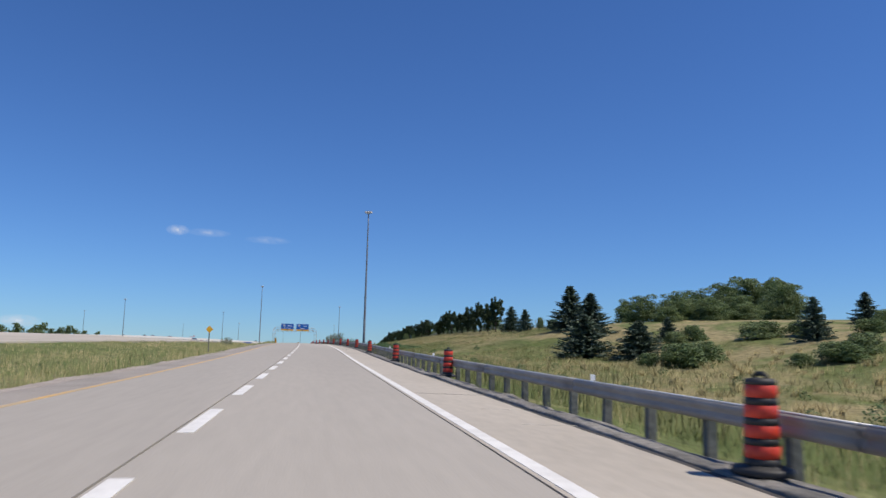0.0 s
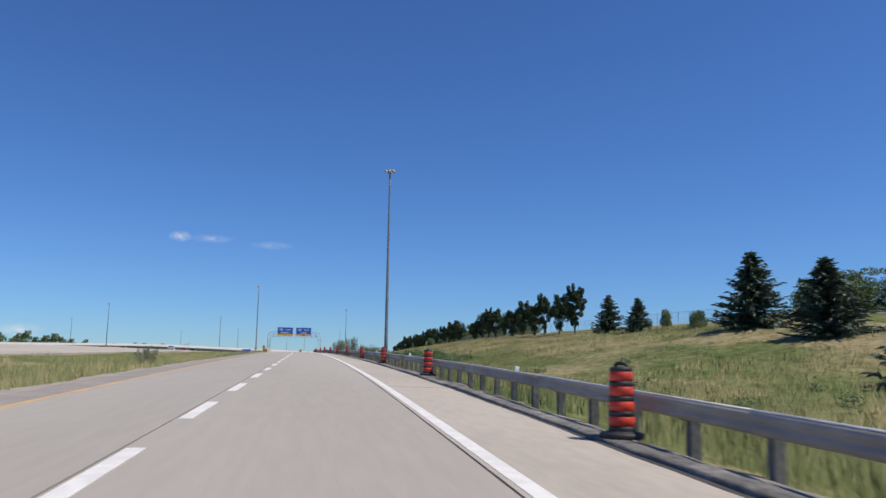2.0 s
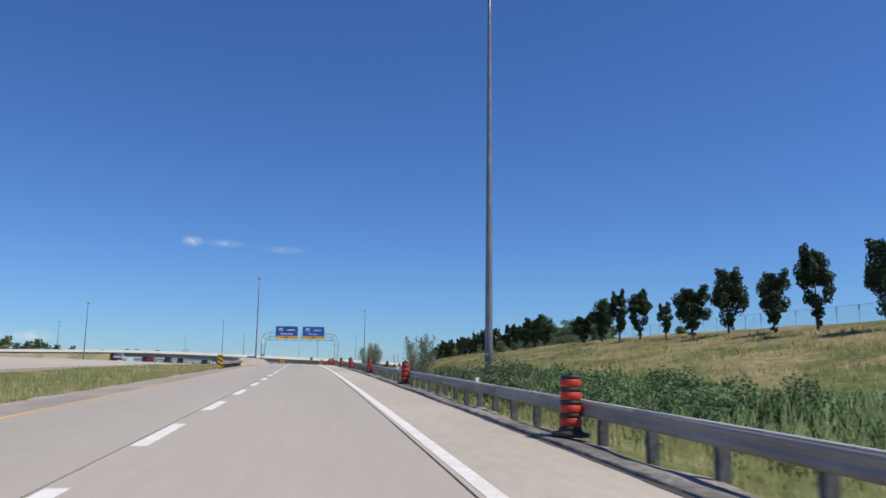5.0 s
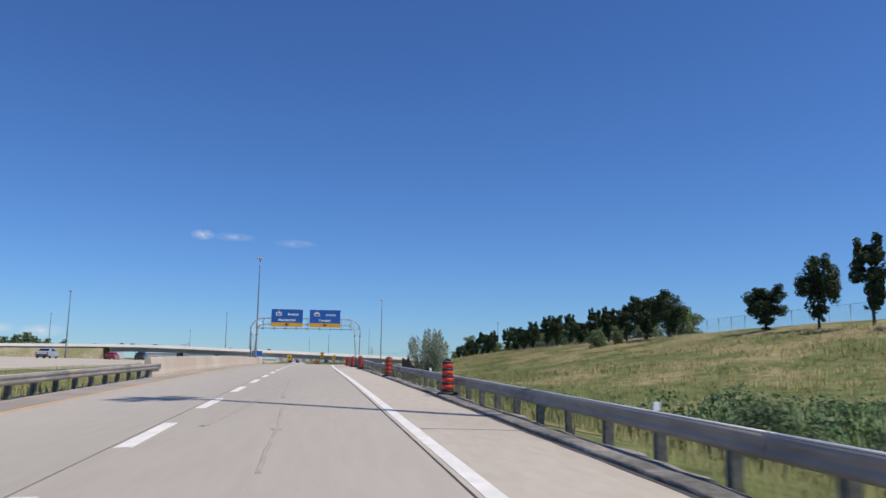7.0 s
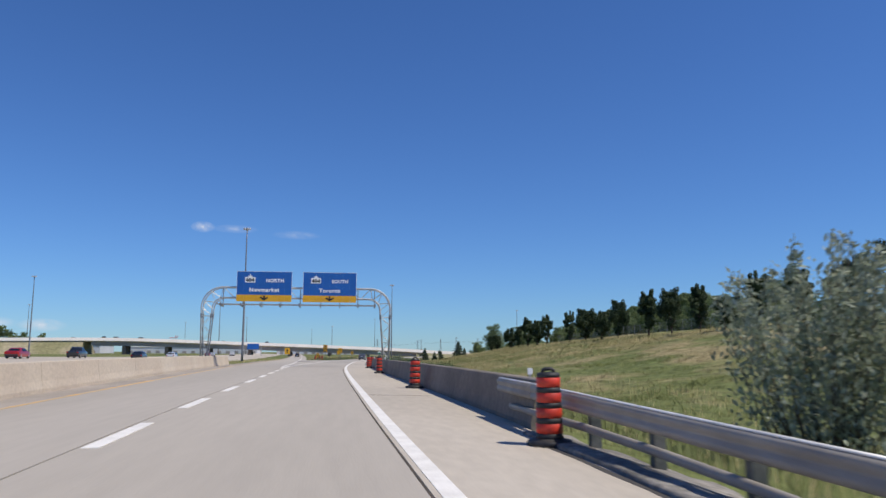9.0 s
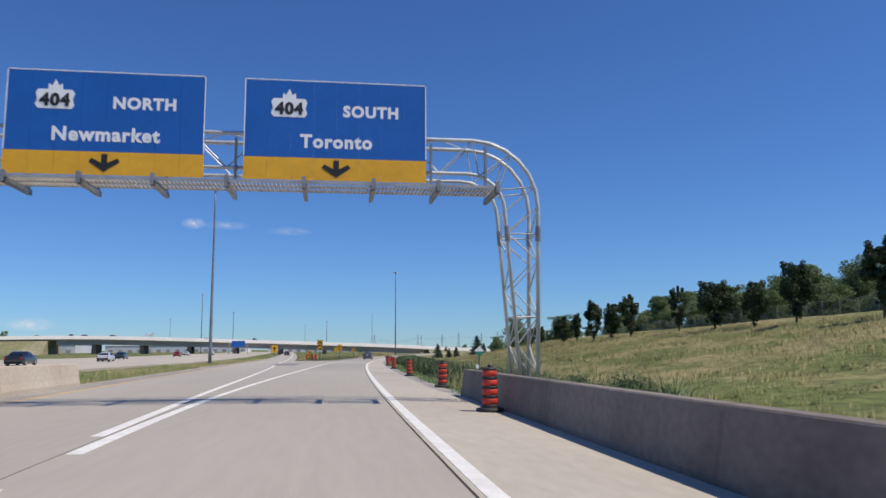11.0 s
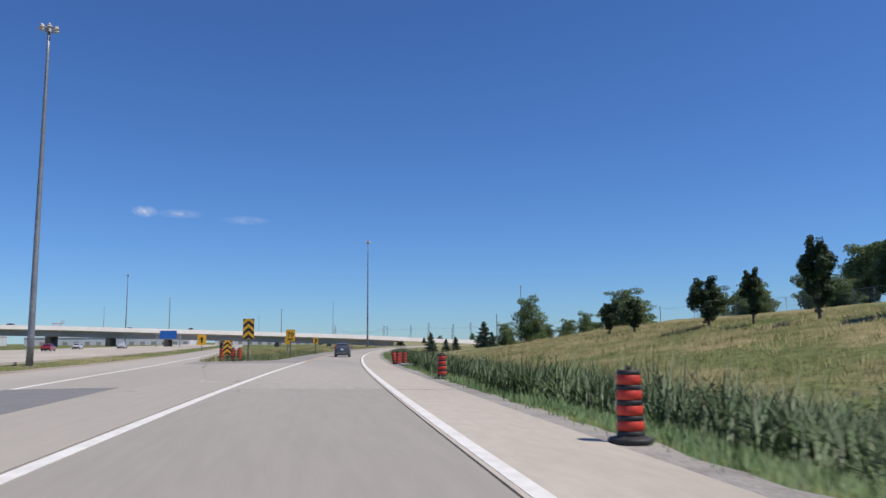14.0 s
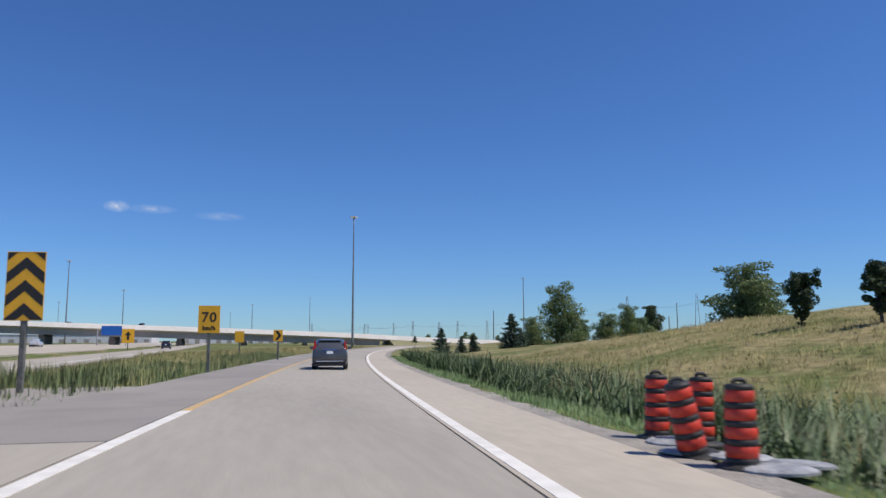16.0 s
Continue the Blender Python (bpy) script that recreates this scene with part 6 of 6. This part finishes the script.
# ---- vehicles ----
def vehicle(name, label, body, length=4.6, width=1.86, height=1.68, kind="suv"):
    """Nose towards +y; origin on the ground under the middle."""
    root = new(name)
    tagged(root, label, "car")
    hl, hw = length / 2, width / 2
    if kind == "sedan":
        prof = [(-hl, 0.45, 0.8, 0.86), (-hl + 0.1, 0.34, 0.9, 0.98), (-hl + 0.75, 0.22, 0.95, 1.02), (-hl + 1.35, 0.22, 0.95, height - 0.06), (-hl + 2.0, 0.22, 0.95, height),
                (-hl + 2.7, 0.22, 0.94, height - 0.04), (hl - 1.25, 0.22, 0.93, 0.98), (hl - 0.4, 0.25, 0.78, 0.84), (hl, 0.36, 0.6, 0.66)]
    elif kind == "pickup":
        prof = [(-hl, 0.55, 1.0, 1.1), (-hl + 0.08, 0.45, 1.05, 1.15), (-hl + 1.75, 0.4, 1.1, 1.18), (-hl + 1.85, 0.35, 1.12, height - 0.1), (-hl + 2.3, 0.35, 1.12, height),
                (-hl + 3.2, 0.35, 1.12, height - 0.05), (hl - 1.5, 0.35, 1.1, 1.2), (hl - 0.3, 0.4, 1.0, 1.1), (hl, 0.5, 0.8, 0.9)]
    else:
        prof = [(-hl, 0.46, 0.86, 0.95), (-hl + 0.06, 0.33, 0.98, 1.08), (-hl + 0.22, 0.27, 1.0, 1.28), (-hl + 0.5, 0.24, 1.01, height - 0.1), (-hl + 0.95, 0.23, 1.01, height - 0.02),
                (-hl + 1.9, 0.23, 1.0, height), (-hl + 2.7, 0.23, 0.99, height - 0.06), (hl - 1.25, 0.23, 0.98, 1.06), (hl - 0.4, 0.26, 0.86, 0.95), (hl, 0.38, 0.66, 0.72)]
    bm = bmesh.new()
    rings = []
    for y, z0, zb, zr in prof:
        e = 0.86 if abs(y) > hl - 0.05 else 0.96 if abs(y) > hl - 0.3 else 1.0
        cab = zr > zb + 0.25
        wr = hw * (0.74 if cab else 0.9) * e
        rr = [(hw * 0.9 * e, z0), (hw * e, z0 + 0.12), (hw * 0.995 * e, (z0 + zb) / 2), (hw * 0.975 * e, zb - 0.06), (hw * 0.94 * e, zb), (wr + 0.03, zr - 0.1 if cab else zr - 0.02), (wr - 0.06, zr)]
        rings.append([bm.verts.new((a, y, z)) for a, z in rr] + [bm.verts.new((-a, y, z)) for a, z in rr[::-1]])
    n = len(rings[0])
    for r, s in zip(rings, rings[1:]):
        for k in range(n):
            bm.faces.new((r[k], r[(k + 1) % n], s[(k + 1) % n], s[k]))
    bm.faces.new(rings[0])
    bm.faces.new(rings[-1][::-1])
    ob = part("body", bm, body, root, "", True)
    md = ob.modifiers.new("soft", "BEVEL")
    md.width, md.segments, md.limit_method, md.angle_limit = 0.03, 2, "ANGLE", radians(35)
    wheel_r = 0.36 if kind != "sedan" else 0.33
    tb = bmesh.new()
    for ysgn in (-1, 1):
        for xs_ in (-1, 1):
            y = ysgn * hl * 0.6
            x = xs_ * (hw - 0.12)
            bm = bmesh.new()
            lathe(bm, [(wheel_r * 0.62, -0.115), (wheel_r * 0.94, -0.115), (wheel_r, -0.08), (wheel_r, 0.08), (wheel_r * 0.94, 0.115), (wheel_r * 0.62, 0.115)], 22)
            t = part("wheel", bm, M_BLACK, root, "black tyre", True)
            t.matrix_local = pose(x, y, wheel_r, 0, 90, 0)
            bm = bmesh.new()
            lathe(bm, [(wheel_r * 0.6, -0.118), (wheel_r * 0.5, -0.125), (wheel_r * 0.12, -0.12), (wheel_r * 0.12, 0.12), (wheel_r * 0.5, 0.125), (wheel_r * 0.6, 0.118)], 14)
            part("rim", bm, M_STEEL, t, "alloy rim")
    tb.free()
    # dark wheel openings and lower trim
    bm = bmesh.new()
    box(bm, -hw * 0.9, hw * 0.9, -hl + 0.02, hl - 0.1, 0.2, 0.34, 0.03)
    part("underbody", bm, M_PLASTIC, root, "dark underbody")

    def plate_on(nm, pts, mat, lab="", th=0.012):
        bm = bmesh.new()
        vs = [bm.verts.new(p) for p in pts]
        f = bm.faces.new(vs)
        bm.normal_update()
        nv = f.normal.copy()
        r = bmesh.ops.extrude_face_region(bm, geom=[f])
        for g_ in r["geom"]:
            if isinstance(g_, bmesh.types.BMVert):
                g_.co += nv * th
        return part(nm, bm, mat, root, lab)

    if kind == "suv":
        yb = -hl
        plate_on("rear_window", [(-hw * 0.7, yb + 0.2, 1.14), (hw * 0.7, yb + 0.2, 1.14), (hw * 0.6, yb + 0.47, height - 0.17), (-hw * 0.6, yb + 0.47, height - 0.17)], M_GLASS, "dark rear window", 0.04)
        plate_on("tailgate_trim", [(-hw * 0.4, yb - 0.005, 0.98), (hw * 0.4, yb - 0.005, 0.98), (hw * 0.4, yb + 0.01, 1.02), (-hw * 0.4, yb + 0.01, 1.02)], M_CHROME, "bright tailgate strip")
        plate_on("number_plate", [(-0.16, yb - 0.004, 0.8), (0.16, yb - 0.004, 0.8), (0.16, yb - 0.004, 0.94), (-0.16, yb - 0.004, 0.94)], M_SIGNW, "plain white plate")
        bm = bmesh.new()
        box(bm, -hw * 0.93, hw * 0.93, yb - 0.05, yb + 0.25, 0.36, 0.56, 0.04)
        part("bumper", bm, M_PLASTIC, root, "dark grey rear bumper")
        bm = bmesh.new()
        box(bm, -hw * 0.75, hw * 0.75, yb - 0.065, yb + 0.1, 0.42, 0.47, 0.015)
        part("bumper_strip", bm, M_CHROME, root, "bright skid strip")
        for s in (-1, 1):
            bm = bmesh.new()
            box(bm, s * hw * 0.86 - 0.075, s * hw * 0.86 + 0.075, yb + 0.06, yb + 0.3, 0.98, 1.12, 0.02)
            box(bm, s * hw * 0.83 - 0.05, s * hw * 0.83 + 0.05, yb + 0.19, yb + 0.42, 1.1, 1.42, 0.02)
            part("tail_light", bm, M_LAMP_R, root, "red L-shaped tail light")
            bm = bmesh.new()
            box(bm, s * (hw + 0.1) - 0.1, s * (hw + 0.1) + 0.1, 0.55, 0.75, 1.0, 1.16, 0.04)
            part("mirror", bm, body, root, "door mirror")
            plate_on("side_window", [(s * (hw * 0.95), -hl + 0.7, 1.05), (s * (hw * 0.95), hl - 1.75, 1.05), (s * (hw * 0.8), hl - 2.2, height - 0.17), (s * (hw * 0.8), -hl + 0.95, height - 0.17)][::s], M_GLASS, "dark side window", 0.02)
            bm = bmesh.new()
            tube(bm, [(s * hw * 0.68, -hl + 0.8, height + 0.0), (s * hw * 0.68, -hl + 0.95, height + 0.05), (s * hw * 0.68, 0.3, height + 0.05), (s * hw * 0.68, 0.45, height)], 0.018, 6)
            part("roof_rail", bm, M_PLASTIC, root)
        bm = bmesh.new()
        box(bm, -hw * 0.6, hw * 0.6, yb + 0.34, yb + 0.62, height - 0.1, height - 0.05, 0.02)
        part("spoiler", bm, body, root, "roof spoiler")
    else:
        r0 = height - 0.12
        if kind == "sedan":
            plate_on("rear_window", [(-hw * 0.72, -hl + 0.78, 1.04), (hw * 0.72, -hl + 0.78, 1.04), (hw * 0.62, -hl + 1.32, r0), (-hw * 0.62, -hl + 1.32, r0)], M_GLASS, "dark rear window", 0.03)
            zt = 0.78
        else:
            plate_on("rear_window", [(-hw * 0.7, -hl + 1.84, 1.2), (hw * 0.7, -hl + 1.84, 1.2), (hw * 0.62, -hl + 1.9, r0), (-hw * 0.62, -hl + 1.9, r0)], M_GLASS, "dark rear window", 0.04)
            zt = 0.95
        for s in (-1, 1):
            plate_on("side_window", [(s * hw * 0.96, -hl + (1.3 if kind == "sedan" else 2.0), 1.0 if kind == "sedan" else 1.2), (s * hw * 0.96, hl - 1.7, 1.0 if kind == "sedan" else 1.2),
                                     (s * hw * 0.8, hl - 2.2, r0), (s * hw * 0.8, -hl + (1.6 if kind == "sedan" else 2.1), r0)][::s], M_GLASS, "dark side window", 0.02)
            bm = bmesh.new()
            box(bm, s * hw * 0.8 - 0.13, s * hw * 0.8 + 0.1, -hl - 0.01, -hl + 0.2, zt - 0.08, zt + 0.08, 0.02)
            part("tail_light", bm, M_LAMP_R, root, "red tail light")
        bm = bmesh.new()
        box(bm, -hw * 0.9, hw * 0.9, -hl - 0.05, -hl + 0.2, 0.4, 0.58, 0.04)
        part("bumper", bm, M_PLASTIC, root, "rear bumper")
    return root


def park(ob, x, y, rz, ground=None):
    ob.matrix_world = pose(x, y, (float(road_z(x, y)) if ground is None else float(ground)), 0, 0, rz)


suv = vehicle("suv", "slate grey compact suv driving along the exit ramp", paint("slate_paint", (0.1, 0.105, 0.12)), 4.6, 1.8, 1.54)
park(suv, float(edge_x(427.2)) - 2.33, 427.2, -5.5)
black = vehicle("suv", "black suv further along the main carriageway", paint("black_paint", (0.015, 0.015, 0.018)), 4.7, 1.9, 1.72)
park(black, float(gore_x(560)) - 2.1, 560, 3)
lift = lambda x, y: float(land_z(x, y)) + 0.14
for nm, kind, lab, c, x, y in (("sedan", "sedan", "red car on the far carriageway", (0.45, 0.012, 0.012), -44, 330), ("pickup_truck", "pickup", "dark pickup truck on the far carriageway", (0.03, 0.035, 0.045), -45, 356),
                               ("sedan", "sedan", "silver car on the far carriageway", (0.5, 0.51, 0.53), -41, 288), ("sedan", "sedan", "black car on the far carriageway", (0.02, 0.02, 0.022), -34, 352),
                               ("sedan", "sedan", "white car on the far carriageway", (0.7, 0.7, 0.7), -38, 395), ("sedan", "sedan", "dark green car on the far carriageway", (0.02, 0.06, 0.05), -45, 430),
                               ("sedan", "sedan", "red car near the flyover", (0.4, 0.015, 0.012), -48, 500), ("sedan", "sedan", "white car near the flyover", (0.7, 0.7, 0.7), -53, 540),
                               ("pickup_truck", "pickup", "white pickup truck near the flyover", (0.65, 0.65, 0.66), -50, 575)):
    v = vehicle(nm, lab, paint(nm + "_paint", c), 4.7 if kind == "sedan" else 5.5, 1.84 if kind == "sedan" else 2.0, 1.46 if kind == "sedan" else 1.85, kind)
    park(v, x, y, 3, lift(x, y))


# traffic on the flyover
for nm, kind, lab, c, x, rz in (("pickup_truck", "pickup", "dark pickup truck crossing the flyover", (0.03, 0.032, 0.036), -140, 88), ("suv", "suv", "black suv crossing the flyover", (0.016, 0.016, 0.018), -134, 88),
                                ("suv", "suv", "dark grey suv crossing the flyover", (0.05, 0.052, 0.056), -120, 88), ("sedan", "sedan", "dark car crossing the flyover", (0.03, 0.03, 0.035), -157, 88),
                                ("sedan", "sedan", "black car crossing the flyover", (0.02, 0.02, 0.022), -72, 88), ("pickup_truck", "pickup", "grey pickup truck crossing the flyover", (0.09, 0.09, 0.095), -46, 88)):
    v = vehicle(nm, lab, paint(nm + "_paint", c), 5.6 if kind == "pickup" else 4.7, 1.95, 2.0 if kind == "pickup" else 1.75 if kind == "suv" else 1.5, kind)
    park(v, x, float(FLY_Y(x)) + 3.5, rz, float(FLY_Z(x)) - 0.35)


def boom_lift(x):
    """An orange aerial work platform with a folded boom."""
    root = new("boom_lift")
    root.matrix_world = pose(x, float(FLY_Y(x)) + 2.2, float(FLY_Z(x)) - 0.35)
    tagged(root, "orange boom lift working on the flyover", "boom lift")
    bm = bmesh.new()
    box(bm, -1.9, 1.9, -0.9, 0.9, 0.4, 1.2, 0.08)
    part("chassis", bm, M_ORANGE, root)
    for sx in (-1.2, 1.2):
        for sy in (-0.85, 0.85):
            bm = bmesh.new()
            lathe(bm, [(0.1, -0.15), (0.42, -0.15), (0.45, 0), (0.42, 0.15), (0.1, 0.15)], 14)
            part("wheel", bm, M_BLACK, root, "black tyre").matrix_local = pose(sx, sy, 0.45, 90, 0, 0)
    for pts in ([(-1.2, 0, 1.2), (-1.6, 0, 2.3), (0.6, 0, 2.0)], [(0.6, 0, 2.0), (1.6, 0, 1.9), (2.1, 0, 2.3)]):
        bm = bmesh.new()
        tube(bm, pts, 0.16, 6)
        part("boom", bm, M_ORANGE, root)
    bm = bmesh.new()
    box(bm, 1.7, 3.0, -0.6, 0.6, 2.2, 2.3)
    for a in (1.7, 2.98):
        for b in (-0.6, 0.58):
            box(bm, a, a + 0.06, b, b + 0.06, 2.3, 3.3)
    for z in (2.8, 3.25):
        box(bm, 1.7, 3.04, -0.62, -0.56, z, z + 0.06)
        box(bm, 1.7, 3.04, 0.56, 0.62, z, z + 0.06)
    part("basket", bm, M_ORANGE, root, "railed work basket")


boom_lift(-101)


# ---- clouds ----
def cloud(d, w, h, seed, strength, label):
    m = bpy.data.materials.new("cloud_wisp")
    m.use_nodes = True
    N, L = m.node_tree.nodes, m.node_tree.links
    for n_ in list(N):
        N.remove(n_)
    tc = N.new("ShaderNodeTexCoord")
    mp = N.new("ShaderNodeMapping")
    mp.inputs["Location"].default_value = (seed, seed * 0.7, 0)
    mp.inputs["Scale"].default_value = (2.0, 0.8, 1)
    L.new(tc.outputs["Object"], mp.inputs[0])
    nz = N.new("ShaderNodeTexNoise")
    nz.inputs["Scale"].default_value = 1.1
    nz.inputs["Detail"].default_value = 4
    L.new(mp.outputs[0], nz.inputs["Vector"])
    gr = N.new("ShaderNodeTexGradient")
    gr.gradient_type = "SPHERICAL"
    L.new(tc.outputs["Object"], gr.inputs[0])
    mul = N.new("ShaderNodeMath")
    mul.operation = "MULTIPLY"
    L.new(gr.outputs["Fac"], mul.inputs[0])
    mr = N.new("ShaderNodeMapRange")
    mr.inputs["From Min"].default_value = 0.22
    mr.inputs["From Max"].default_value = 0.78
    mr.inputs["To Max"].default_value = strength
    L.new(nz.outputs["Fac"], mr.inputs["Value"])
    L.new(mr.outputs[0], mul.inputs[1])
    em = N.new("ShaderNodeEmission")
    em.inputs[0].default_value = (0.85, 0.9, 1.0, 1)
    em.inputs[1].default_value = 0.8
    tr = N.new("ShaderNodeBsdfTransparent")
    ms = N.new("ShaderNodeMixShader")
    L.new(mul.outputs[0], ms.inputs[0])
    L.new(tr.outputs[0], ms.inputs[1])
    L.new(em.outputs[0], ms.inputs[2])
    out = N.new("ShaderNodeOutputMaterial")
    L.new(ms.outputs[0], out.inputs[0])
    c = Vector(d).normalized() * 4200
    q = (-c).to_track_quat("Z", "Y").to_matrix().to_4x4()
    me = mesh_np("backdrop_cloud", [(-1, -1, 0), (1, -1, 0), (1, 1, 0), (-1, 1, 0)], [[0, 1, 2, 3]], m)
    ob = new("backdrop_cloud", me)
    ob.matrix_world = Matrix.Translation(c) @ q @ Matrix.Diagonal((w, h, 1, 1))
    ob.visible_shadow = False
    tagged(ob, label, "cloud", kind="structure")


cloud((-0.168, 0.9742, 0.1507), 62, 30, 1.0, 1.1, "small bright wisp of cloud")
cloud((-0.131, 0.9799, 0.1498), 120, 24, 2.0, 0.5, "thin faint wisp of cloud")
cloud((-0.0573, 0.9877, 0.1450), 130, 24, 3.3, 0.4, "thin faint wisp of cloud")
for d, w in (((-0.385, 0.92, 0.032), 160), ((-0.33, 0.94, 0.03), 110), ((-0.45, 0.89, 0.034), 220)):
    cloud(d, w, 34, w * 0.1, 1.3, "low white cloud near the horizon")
